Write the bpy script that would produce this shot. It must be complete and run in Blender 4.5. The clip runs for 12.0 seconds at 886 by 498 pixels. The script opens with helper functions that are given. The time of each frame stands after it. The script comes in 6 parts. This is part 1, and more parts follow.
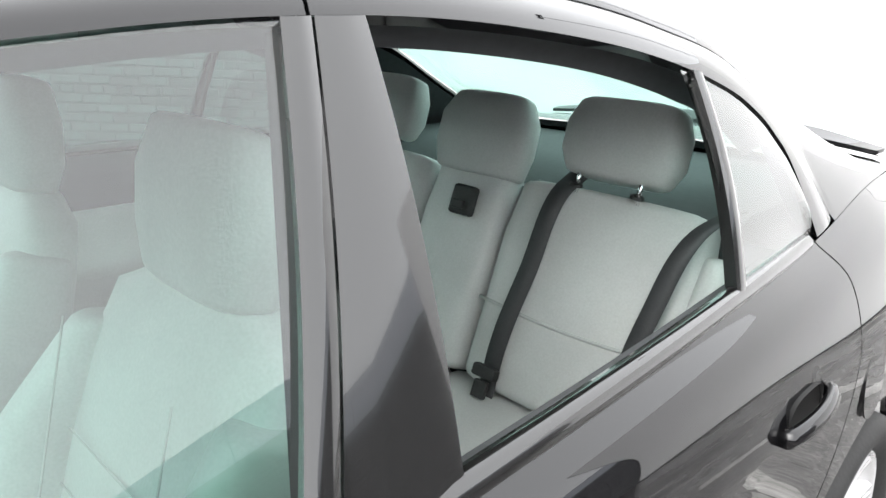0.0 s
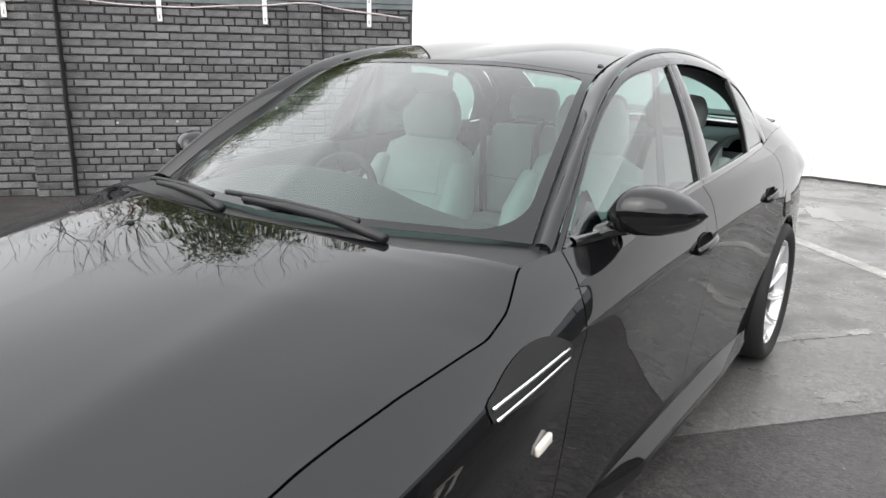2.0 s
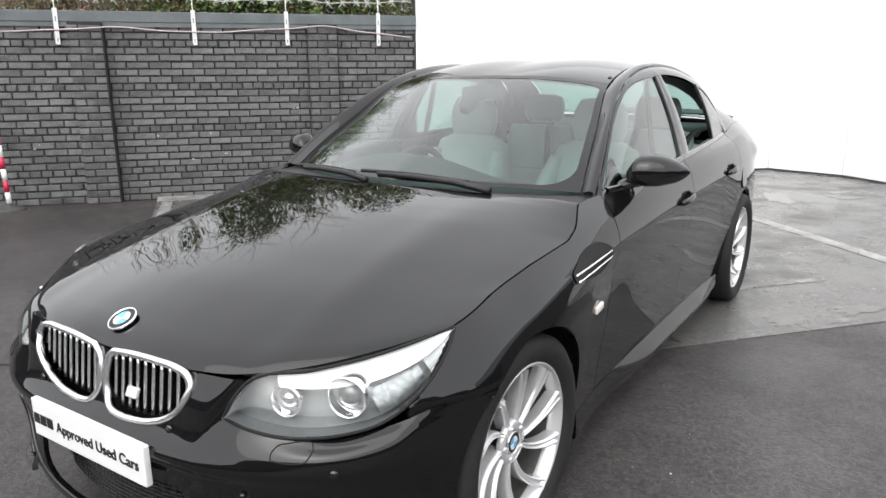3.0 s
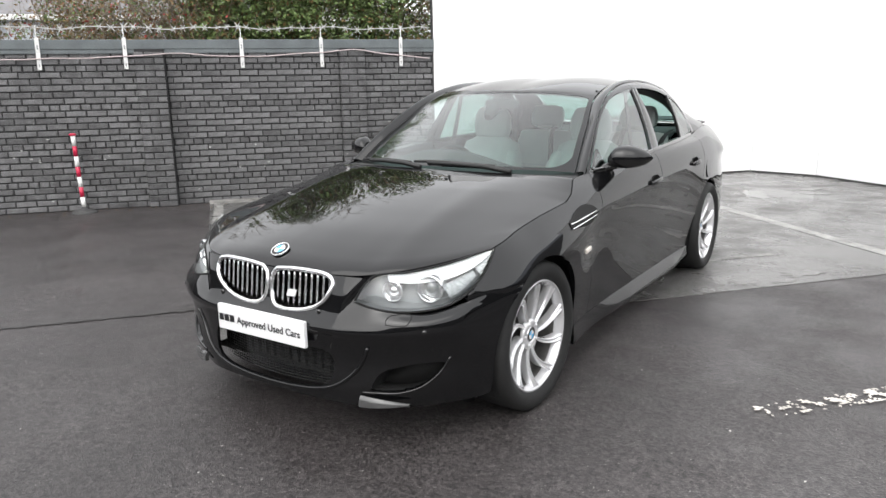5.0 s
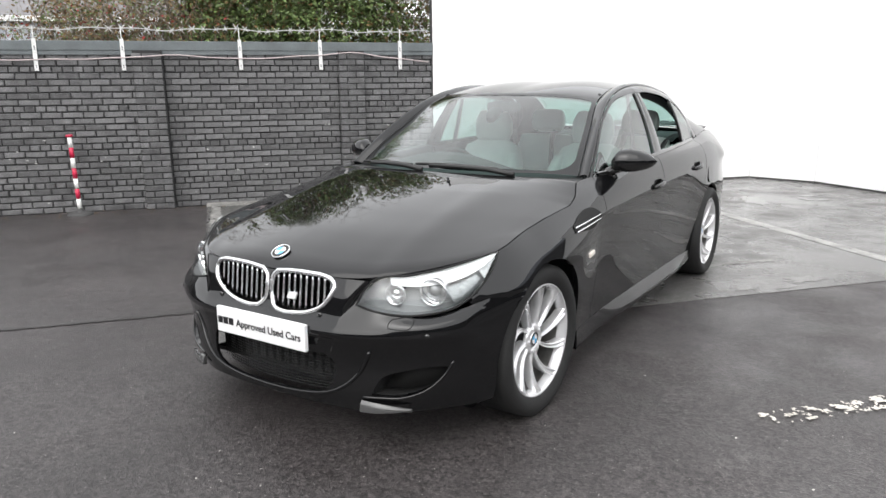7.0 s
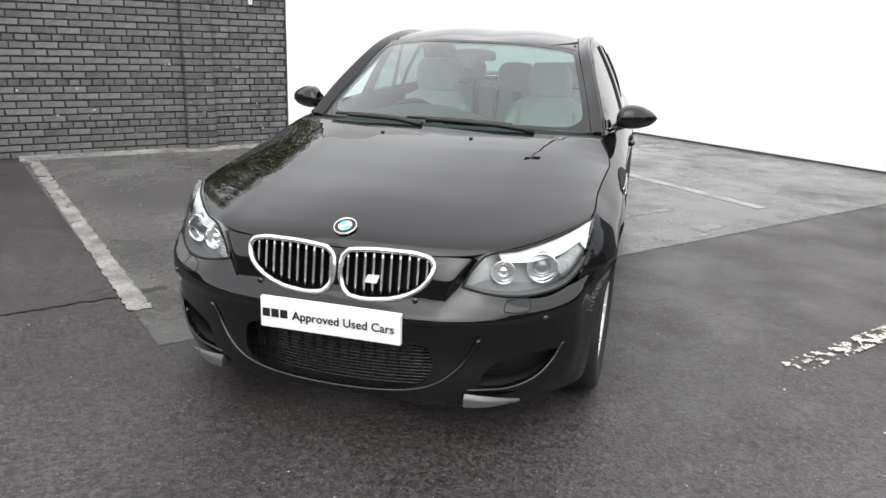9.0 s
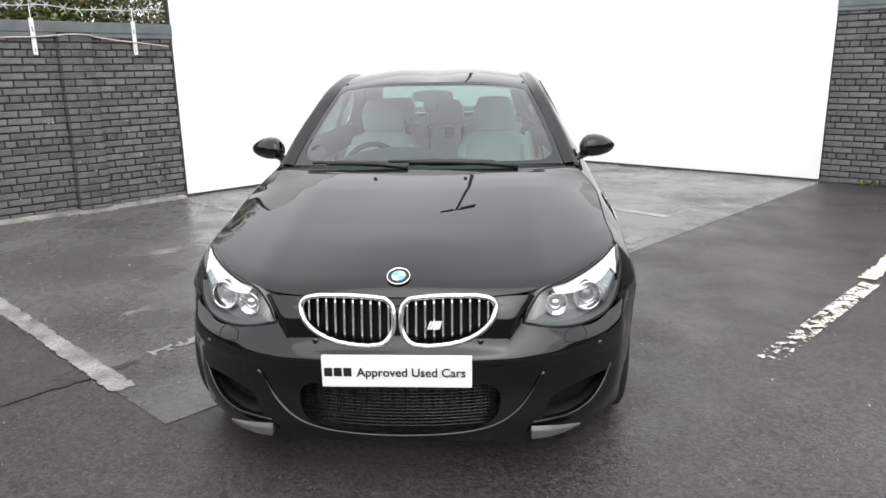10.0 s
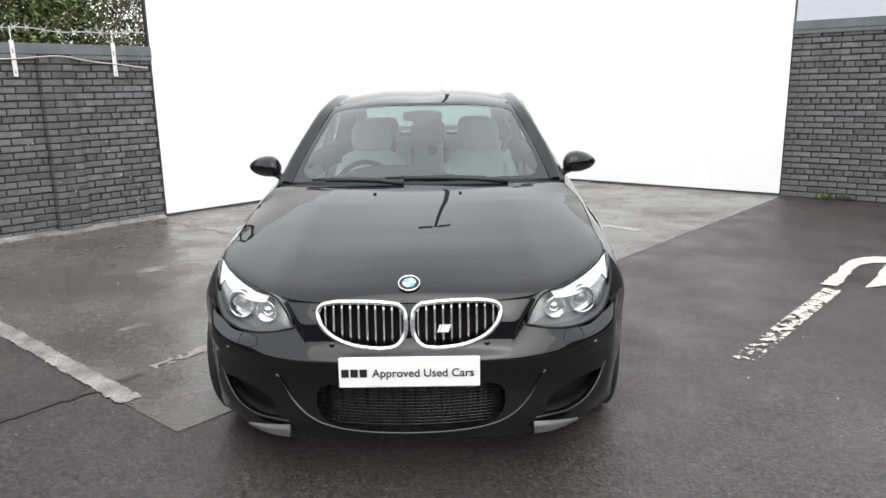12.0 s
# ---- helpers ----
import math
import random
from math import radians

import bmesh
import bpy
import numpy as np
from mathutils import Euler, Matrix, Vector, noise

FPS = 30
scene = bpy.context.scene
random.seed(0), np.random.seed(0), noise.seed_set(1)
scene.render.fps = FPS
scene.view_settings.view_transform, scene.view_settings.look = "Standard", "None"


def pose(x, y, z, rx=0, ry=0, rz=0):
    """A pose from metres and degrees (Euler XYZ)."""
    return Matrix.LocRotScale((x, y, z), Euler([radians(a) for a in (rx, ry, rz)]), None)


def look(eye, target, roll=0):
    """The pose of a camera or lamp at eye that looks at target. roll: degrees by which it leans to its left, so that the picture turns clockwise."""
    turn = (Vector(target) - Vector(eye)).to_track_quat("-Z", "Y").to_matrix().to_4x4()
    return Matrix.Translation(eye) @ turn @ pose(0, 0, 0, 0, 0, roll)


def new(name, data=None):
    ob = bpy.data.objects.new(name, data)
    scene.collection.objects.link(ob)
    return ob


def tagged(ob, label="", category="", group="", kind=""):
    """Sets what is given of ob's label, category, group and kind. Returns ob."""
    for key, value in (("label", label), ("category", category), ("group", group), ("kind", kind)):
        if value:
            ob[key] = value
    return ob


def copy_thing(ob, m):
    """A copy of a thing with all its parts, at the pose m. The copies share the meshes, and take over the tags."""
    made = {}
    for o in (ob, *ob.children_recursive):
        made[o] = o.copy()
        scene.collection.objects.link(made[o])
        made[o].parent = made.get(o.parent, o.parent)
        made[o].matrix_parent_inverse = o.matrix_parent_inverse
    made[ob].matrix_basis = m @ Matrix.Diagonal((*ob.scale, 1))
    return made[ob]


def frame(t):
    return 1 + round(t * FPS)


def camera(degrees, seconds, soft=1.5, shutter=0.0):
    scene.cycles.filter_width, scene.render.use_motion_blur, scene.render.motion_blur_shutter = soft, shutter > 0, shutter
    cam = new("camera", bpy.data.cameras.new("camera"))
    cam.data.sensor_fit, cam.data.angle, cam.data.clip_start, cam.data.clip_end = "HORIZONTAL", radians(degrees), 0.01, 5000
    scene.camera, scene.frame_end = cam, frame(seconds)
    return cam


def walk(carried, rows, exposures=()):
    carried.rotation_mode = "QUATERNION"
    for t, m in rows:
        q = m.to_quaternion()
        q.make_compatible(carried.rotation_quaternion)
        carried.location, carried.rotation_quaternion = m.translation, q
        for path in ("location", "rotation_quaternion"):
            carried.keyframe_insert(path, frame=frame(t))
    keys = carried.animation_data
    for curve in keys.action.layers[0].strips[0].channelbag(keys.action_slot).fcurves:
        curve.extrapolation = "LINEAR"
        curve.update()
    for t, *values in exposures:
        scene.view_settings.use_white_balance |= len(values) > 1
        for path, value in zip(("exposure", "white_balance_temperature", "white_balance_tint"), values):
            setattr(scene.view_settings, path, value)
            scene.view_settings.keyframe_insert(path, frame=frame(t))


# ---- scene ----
cam = camera(63.6, 12.0)
PATH = [
    (0, (1.172, 1.411, 1.394), (-0.157, 2.778, 0.79), 2.2),
    (0.5, (1.219, 0.915, 1.414), (0.031, 2.411, 0.822), 1.1),
    (1, (1.329, 0.418, 1.428), (0.138, 1.937, 0.906), 3.3),
    (1.5, (1.39, -0.16, 1.416), (0.222, 1.389, 0.929), 3.0),
    (2, (1.502, -0.72, 1.415), (0.384, 0.853, 0.89), 1.1),
    (2.5, (1.629, -1.246, 1.441), (0.531, 0.35, 0.942), 0.4),
    (3, (1.729, -1.744, 1.443), (0.671, -0.121, 0.947), -0.2),
    (3.2, (1.803, -1.922, 1.437), (0.746, -0.295, 0.951), 0.2),
    (5, (2.204, -2.765, 1.461), (1.129, -1.141, 1.005), -1.0),
    (5.5, (2.204, -2.793, 1.462), (1.129, -1.166, 1.016), -0.7),
    (6.5, (2.185, -2.776, 1.454), (1.106, -1.149, 1.019), -0.6),
    (7, (2.158, -2.749, 1.444), (1.091, -1.116, 1.001), -0.6),
    (7.5, (2.01, -2.743, 1.419), (0.996, -1.084, 0.95), 1.6),
    (7.7, (1.897, -2.762, 1.427), (0.933, -1.087, 0.913), 2.4),
    (9.5, (0.566, -2.965, 1.436), (0.287, -1.066, 0.874), 0.6),
    (10, (0.29, -3.058, 1.483), (0.181, -1.123, 0.991), -0.9),
    (10.5, (0.163, -3.223, 1.484), (0.158, -1.273, 1.04), -1.3),
    (11, (0.156, -3.257, 1.494), (0.153, -1.305, 1.06), -0.7),
    (11.5, (0.145, -3.252, 1.493), (0.132, -1.3, 1.055), -0.9),
    (12, (0.147, -3.252, 1.492), (0.133, -1.301, 1.05), -1.0),
]
walk(cam, [(t, look(eye, target, roll)) for t, eye, target, roll in PATH], [(0, 2.1), (0.5, 1.72), (1, 1.42), (1.5, 1.2), (2, 1.05), (3, 0.95), (7.5, 0.95), (9.5, 0.88), (12, 0.84)])

# ---- light: an overcast sky and a wide, weak sun ----
SUN_ELEVATION, SUN_TURN = radians(48), radians(165)
world = bpy.data.worlds.new("overcast_sky")
scene.world = world
world.use_nodes = True
wt = world.node_tree
sky = wt.nodes.new("ShaderNodeTexSky")
sky.sky_type, sky.sun_disc = "NISHITA", False
sky.sun_elevation, sky.sun_rotation = SUN_ELEVATION, SUN_TURN
sky.air_density, sky.dust_density, sky.ozone_density = 1.0, 6.0, 1.0
grey = wt.nodes.new("ShaderNodeHueSaturation")
grey.inputs["Saturation"].default_value = 0.1
cloud = wt.nodes.new("ShaderNodeMix")
cloud.data_type = "RGBA"
cloud.inputs["Factor"].default_value = 0.72
cloud_in = [i for i in cloud.inputs if i.type == "RGBA"]
cloud_in[1].default_value = (9.3, 9.4, 9.6, 1)
wt.links.new(sky.outputs[0], grey.inputs["Color"])
wt.links.new(grey.outputs[0], cloud_in[0])
wt.links.new([o for o in cloud.outputs if o.type == "RGBA"][0], wt.nodes["Background"].inputs["Color"])
wt.nodes["Background"].inputs["Strength"].default_value = 0.13
sun = new("sun", bpy.data.lights.new("sun", "SUN"))
sun.data.energy, sun.data.angle, sun.data.color = 0.7, radians(70), (1.0, 0.97, 0.93)
sun.matrix_world = look((0, 0, 10), (math.sin(SUN_TURN) * -5, math.cos(SUN_TURN) * -5, 10 - 5 * math.tan(SUN_ELEVATION)))


# ---- materials ----
def material(name, colour, rough=0.5, metal=0.0, grain=0.0, grain_size=200.0, stain=0.0, stain_size=3.0, bump=0.0, random_tone=0.0,
             rough_var=0.0, coat=0.0, dark=None):
    """A surface with grain and stains of two sizes in its colour, its gloss and its relief."""
    m = bpy.data.materials.new(name)
    m.use_nodes = True
    nt = m.node_tree
    b = nt.nodes["Principled BSDF"]
    b.inputs["Roughness"].default_value, b.inputs["Metallic"].default_value = rough, metal
    b.inputs["Coat Weight"].default_value, b.inputs["Coat Roughness"].default_value = coat, 0.02
    b.inputs["Base Color"].default_value = (*colour, 1)
    m.diffuse_color = (*colour, 1)
    co = nt.nodes.new("ShaderNodeTexCoord").outputs["Object"]

    def noisy(size, detail=5):
        n = nt.nodes.new("ShaderNodeTexNoise")
        n.inputs["Scale"].default_value, n.inputs["Detail"].default_value = size, detail
        nt.links.new(co, n.inputs["Vector"])
        return n.outputs["Fac"]

    def mapped(fac, lo, hi, a=0.3, z=0.7):
        r = nt.nodes.new("ShaderNodeMapRange")
        r.inputs["From Min"].default_value, r.inputs["From Max"].default_value = a, z
        r.inputs["To Min"].default_value, r.inputs["To Max"].default_value = lo, hi
        nt.links.new(fac, r.inputs["Value"])
        return r.outputs["Result"]

    def times(a, b_):
        n = nt.nodes.new("ShaderNodeMath")
        n.operation = "MULTIPLY"
        nt.links.new(a, n.inputs[0])
        nt.links.new(b_, n.inputs[1])
        return n.outputs[0]

    tone = None
    if grain:
        tone = mapped(noisy(grain_size, 3), 1 - grain, 1 + grain)
    if stain:
        s = mapped(noisy(stain_size, 6), 1 - stain, 1 + stain)
        tone = times(tone, s) if tone else s
    if random_tone:
        o = nt.nodes.new("ShaderNodeObjectInfo").outputs["Random"]
        i = nt.nodes.new("ShaderNodeNewGeometry").outputs["Random Per Island"]
        a = nt.nodes.new("ShaderNodeMath")
        a.operation = "ADD"
        nt.links.new(o, a.inputs[0]), nt.links.new(i, a.inputs[1])
        f = nt.nodes.new("ShaderNodeMath")
        f.operation = "FRACT"
        nt.links.new(a.outputs[0], f.inputs[0])
        s = mapped(f.outputs[0], 1 - random_tone, 1 + random_tone, 0, 1)
        tone = times(tone, s) if tone else s
    if tone:
        mix = nt.nodes.new("ShaderNodeVectorMath")
        mix.operation = "SCALE"
        mix.inputs[0].default_value = colour
        nt.links.new(tone, mix.inputs["Scale"])
        nt.links.new(mix.outputs[0], b.inputs["Base Color"])
    if rough_var:
        nt.links.new(mapped(noisy(stain_size * 2.3, 6), max(0.02, rough - rough_var), min(1, rough + rough_var)), b.inputs["Roughness"])
    if bump:
        bm_ = nt.nodes.new("ShaderNodeBump")
        bm_.inputs["Strength"].default_value, bm_.inputs["Distance"].default_value = bump, 0.004
        nt.links.new(noisy(grain_size, 4), bm_.inputs["Height"])
        nt.links.new(bm_.outputs[0], b.inputs["Normal"])
    return m


asphalt = material("damp_asphalt", (0.0432, 0.0385, 0.0385), 0.44, grain=0.9, grain_size=210, stain=0.22, stain_size=0.8, bump=0.8, rough_var=0.16)
old_concrete = material("wet_worn_concrete", (0.102, 0.099, 0.096), 0.34, grain=0.5, grain_size=140, stain=0.22, stain_size=1.1, bump=0.4, rough_var=0.24)
road_paint = material("worn_white_paint", (0.56, 0.53, 0.475), 0.55, grain=0.25, grain_size=90, stain=0.25, stain_size=9, bump=0.3)
faded_paint = material("faded_white_paint", (0.225, 0.22, 0.21), 0.5, grain=0.4, grain_size=70, stain=0.4, stain_size=6, bump=0.3)
thin_paint = material("thin_white_paint", (0.27, 0.265, 0.255), 0.4, grain=0.4, grain_size=70, stain=0.4, stain_size=6, bump=0.3)
brick_paint = material("black_painted_brick", (0.108, 0.107, 0.109), 0.5, grain=0.35, grain_size=90, stain=0.35, stain_size=7, bump=1.0, random_tone=0.15)
fleck_paint = material("pale_paint_fleck", (0.36, 0.36, 0.35), 0.6, grain=0.2, grain_size=60)
mortar = material("dark_mortar", (0.024, 0.024, 0.025), 0.85, grain=0.3, grain_size=200, bump=0.5)
coping_paint = material("grey_green_painted_steel", (0.11, 0.125, 0.13), 0.5, grain=0.1, grain_size=60, stain=0.2, stain_size=4)
galvanised = material("white_galvanised_steel", (0.72, 0.72, 0.71), 0.45, grain=0.12, grain_size=80, stain=0.15, stain_size=20)
barb_steel = material("weathered_barbed_tape", (0.44, 0.44, 0.43), 0.5, 0.2, grain=0.2, grain_size=90)
dull_steel = material("dull_galvanised_wire", (0.42, 0.42, 0.42), 0.45, 0.6, grain=0.2, grain_size=90)
cable_skin = material("pinkish_grey_cable", (0.50, 0.42, 0.42), 0.6, grain=0.1)
screen_paint = material("white_painted_panel", (0.86, 0.86, 0.86), 0.5, grain=0.02, grain_size=30, stain=0.02, stain_size=1.2)
dark_trim = material("dark_steel_edge", (0.04, 0.04, 0.04), 0.5, grain=0.2, grain_size=50)
red_plastic = material("red_reflective_band", (0.50, 0.018, 0.06), 0.4, grain=0.08, grain_size=50, stain=0.12, stain_size=12)
white_plastic = material("white_reflective_band", (0.8, 0.8, 0.78), 0.4, grain=0.05, grain_size=50, stain=0.1, stain_size=12)
rubber_base = material("grey_rubber", (0.05, 0.05, 0.05), 0.7, grain=0.2)
green_leaf = material("green_leaf", (0.115, 0.165, 0.052), 0.5, random_tone=0.55)
brown_leaf = material("autumn_leaf", (0.16, 0.10, 0.04), 0.55, random_tone=0.5)
red_berry = material("red_leaf", (0.30, 0.03, 0.03), 0.55, random_tone=0.4)
twig = material("grey_brown_twig", (0.17, 0.14, 0.105), 0.8, grain=0.3, grain_size=60)
roof_tile = material("grey_roof_slate", (0.16, 0.155, 0.16), 0.7, grain=0.15, grain_size=20, stain=0.2, stain_size=2)
cladding = material("pale_grey_cladding", (0.5, 0.53, 0.58), 0.5, grain=0.03, stain=0.06, stain_size=1)

puddle = material("standing_water", (0.16, 0.157, 0.15), 0.05)
seam_tar = material("dark_tar_seam", (0.034, 0.0315, 0.0305), 0.44, grain=0.7, grain_size=95, stain=0.3, stain_size=5, bump=0.8)


def make_wet(m, lo, hi, size, rough, dark, chips=0.0):
    """Patches of the surface that hold a film of water: darker, smoother and flatter."""
    nt = m.node_tree
    b = nt.nodes["Principled BSDF"]
    co = nt.nodes.new("ShaderNodeTexCoord").outputs["Object"]
    n = nt.nodes.new("ShaderNodeTexNoise")
    n.inputs["Scale"].default_value, n.inputs["Detail"].default_value, n.inputs["Roughness"].default_value = size, 7, 0.6
    nt.links.new(co, n.inputs["Vector"])
    wet = nt.nodes.new("ShaderNodeMapRange")
    wet.inputs["From Min"].default_value, wet.inputs["From Max"].default_value = lo, hi
    nt.links.new(n.outputs["Fac"], wet.inputs["Value"])

    def blend(socket, dry, film):
        mix = nt.nodes.new("ShaderNodeMix")
        nt.links.new(wet.outputs["Result"], mix.inputs[0])
        if hasattr(dry, "is_output"):
            nt.links.new(dry, mix.inputs[2])
        else:
            mix.inputs[2].default_value = dry
        mix.inputs[3].default_value = film
        nt.links.new(mix.outputs[0], socket)

    old = b.inputs["Roughness"].links[0].from_socket
    blend(b.inputs["Roughness"], old, rough)
    bump_node = b.inputs["Normal"].links[0].from_node
    blend(bump_node.inputs["Strength"], bump_node.inputs["Strength"].default_value, 0.12)
    tone = b.inputs["Base Color"].links[0].from_node
    scale_from = tone.inputs["Scale"].links[0].from_socket
    film = nt.nodes.new("ShaderNodeMapRange")
    film.inputs["To Min"].default_value, film.inputs["To Max"].default_value = 1.0, dark
    nt.links.new(wet.outputs["Result"], film.inputs["Value"])
    speck = nt.nodes.new("ShaderNodeTexNoise")
    speck.inputs["Scale"].default_value, speck.inputs["Detail"].default_value, speck.inputs["Roughness"].default_value = 26.0, 9, 0.75
    nt.links.new(co, speck.inputs["Vector"])
    mottle = nt.nodes.new("ShaderNodeMapRange")
    mottle.inputs["From Min"].default_value, mottle.inputs["From Max"].default_value = 0.36, 0.64
    mottle.inputs["To Min"].default_value, mottle.inputs["To Max"].default_value = 0.68, 1.34
    nt.links.new(speck.outputs["Fac"], mottle.inputs["Value"])
    both_ = nt.nodes.new("ShaderNodeMath")
    both_.operation = "MULTIPLY"
    nt.links.new(scale_from, both_.inputs[0])
    nt.links.new(mottle.outputs["Result"], both_.inputs[1])
    mul = nt.nodes.new("ShaderNodeMath")
    mul.operation = "MULTIPLY"
    nt.links.new(both_.outputs[0], mul.inputs[0])
    nt.links.new(film.outputs["Result"], mul.inputs[1])
    nt.links.new(mul.outputs[0], tone.inputs["Scale"])
    if chips:
        # pale and dark stones of the aggregate, about a centimetre across
        cells = nt.nodes.new("ShaderNodeTexVoronoi")
        cells.inputs["Scale"].default_value = 85.0
        nt.links.new(co, cells.inputs["Vector"])
        pick = nt.nodes.new("ShaderNodeSeparateColor")
        nt.links.new(cells.outputs["Color"], pick.inputs["Color"])
        stone = nt.nodes.new("ShaderNodeMapRange")
        stone.inputs["To Min"].default_value, stone.inputs["To Max"].default_value = 1.0 - chips, 1.0 + chips
        nt.links.new(pick.outputs["Red"], stone.inputs["Value"])
        last = nt.nodes.new("ShaderNodeMath")
        last.operation = "MULTIPLY"
        nt.links.new(mul.outputs[0], last.inputs[0])
        nt.links.new(stone.outputs["Result"], last.inputs[1])
        nt.links.new(last.outputs[0], tone.inputs["Scale"])
        pits = nt.nodes.new("ShaderNodeBump")
        pits.inputs["Strength"].default_value, pits.inputs["Distance"].default_value = 0.35, 0.004
        nt.links.new(cells.outputs["Distance"], pits.inputs["Height"])
        nt.links.new(bump_node.outputs["Normal"], pits.inputs["Normal"])
        nt.links.new(pits.outputs["Normal"], b.inputs["Normal"])


make_wet(old_concrete, 0.44, 0.62, 0.8, 0.13, 0.84)
make_wet(asphalt, 0.54, 0.72, 0.7, 0.26, 0.85, 0.6)
pale_patch = material("worn_cement", (0.17, 0.165, 0.16), 0.5, grain=0.4, grain_size=90, stain=0.5, stain_size=9, bump=0.4)
pale_smooth = material("smooth_pale_patch", (0.135, 0.132, 0.127), 0.2, grain=0.3, grain_size=120, stain=0.3, stain_size=9, bump=0.15)
cement_edge = material("pale_cement_edging", (0.2, 0.195, 0.185), 0.6, grain=0.4, grain_size=60, stain=0.5, stain_size=5, bump=0.5)
chip_stone = material("pale_stone_chip", (0.38, 0.37, 0.35), 0.7, random_tone=0.4)


# ---- building tools ----
def link_mesh(name, bm, mat, parent=None, smooth=False):
    me = bpy.data.meshes.new(name)
    bm.normal_update()
    bm.to_mesh(me)
    bm.free()
    for m in (mat if isinstance(mat, (list, tuple)) else [mat]):
        me.materials.append(m)
    if smooth:
        for p in me.polygons:
            p.use_smooth = True
    ob = new(name, me)
    ob.parent = parent
    return ob


def part(name, bm, mat, parent, label="", smooth=True):
    """One mesh object under a thing or a part."""
    ob = link_mesh(name, bm, mat, parent, smooth)
    return tagged(ob, label) if label else ob


def box(bm, lo, hi, m=None, bevel=0.0):
    lo, hi = Vector(lo), Vector(hi)
    v = bmesh.ops.create_cube(bm, size=1, matrix=Matrix.Translation((lo + hi) / 2) @ Matrix.Diagonal((*(hi - lo), 1)))["verts"]
    if bevel:
        es = list({e for a in v for e in a.link_edges})
        r = bmesh.ops.bevel(bm, geom=es, offset=bevel, segments=2, affect="EDGES", profile=0.5)
        v = list({a for f in r["faces"] for a in f.verts} | {a for a in v if a.is_valid})
    if m is not None:
        bmesh.ops.transform(bm, matrix=m, verts=[a for a in v if a.is_valid])
    return v


def tube(bm, points, radius, sides=8, taper=None, closed=False):
    """A round bar along points; taper: a radius for each point."""
    pts = [Vector(p) for p in points]
    rings = []
    n = len(pts)
    for i, p in enumerate(pts):
        a, b = pts[(i - 1) % n if closed else max(i - 1, 0)], pts[(i + 1) % n if closed else min(i + 1, n - 1)]
        d = (b - a).normalized()
        side = d.cross(Vector((0, 0, 1)))
        if side.length < 0.1:
            side = d.cross(Vector((1, 0, 0)))
        side.normalize()
        up = side.cross(d)
        r = taper[i] if taper else radius
        rings.append([bm.verts.new(p + r * (math.cos(2 * math.pi * k / sides) * side + math.sin(2 * math.pi * k / sides) * up)) for k in range(sides)])
    for i in range(n if closed else n - 1):
        a, b = rings[i], rings[(i + 1) % n]
        for k in range(sides):
            bm.faces.new((a[k], a[(k + 1) % sides], b[(k + 1) % sides], b[k]))
    if not closed:
        bm.faces.new(rings[0][::-1]), bm.faces.new(rings[-1])


def slab(bm, outline, z0, z1):
    """A flat plate with an outline of (x, y)."""
    top = [bm.verts.new((x, y, z1)) for x, y in outline]
    low = [bm.verts.new((x, y, z0)) for x, y in outline]
    bm.faces.new(top), bm.faces.new(low[::-1])
    for i in range(len(top)):
        j = (i + 1) % len(top)
        bm.faces.new((top[i], low[i], low[j], top[j]))
    bmesh.ops.recalc_face_normals(bm, faces=bm.faces)


def wall_frame(a, b):
    """Local axes of a wall from a to b: x along it, y into the yard, z up; and its length."""
    d = Vector((b[0] - a[0], b[1] - a[1], 0))
    length = d.length
    d.normalize()
    n = Vector((d.y, -d.x, 0))
    return Matrix(((d.x, n.x, 0, a[0]), (d.y, n.y, 0, a[1]), (0, 0, 1, 0), (0, 0, 0, 1))), length


WALL_A, WALL_B = (-6.88, 1.28), (-3.306, 5.41)
CORNER_1, CORNER_2, WALL_R = (0.08, 9.22), (1.02, 9.02), (4.585, 6.24)
LEFT, LEFT_LEN = wall_frame(WALL_A, WALL_B)
RIGHT, RIGHT_LEN = wall_frame(WALL_R, (WALL_R[0] + 7.99, WALL_R[1] - 6.02))

# ---- ground ----
bm = bmesh.new()
bmesh.ops.create_grid(bm, x_segments=8, y_segments=8, size=400)
ground = tagged(link_mesh("ground", bm, asphalt), "dark damp asphalt yard with small loose chips", "ground", kind="structure")

bm = bmesh.new()
slab(bm, [(-1.08, -0.31), (4.52, 6.10), (4.60, 6.25), (1.02, 9.09), (0.07, 9.29), (-5.31, 3.18)], -0.02, 0.004)
pad = tagged(link_mesh("pavement", bm, old_concrete), "lighter wet worn concrete bay floor", "concrete floor", kind="structure")


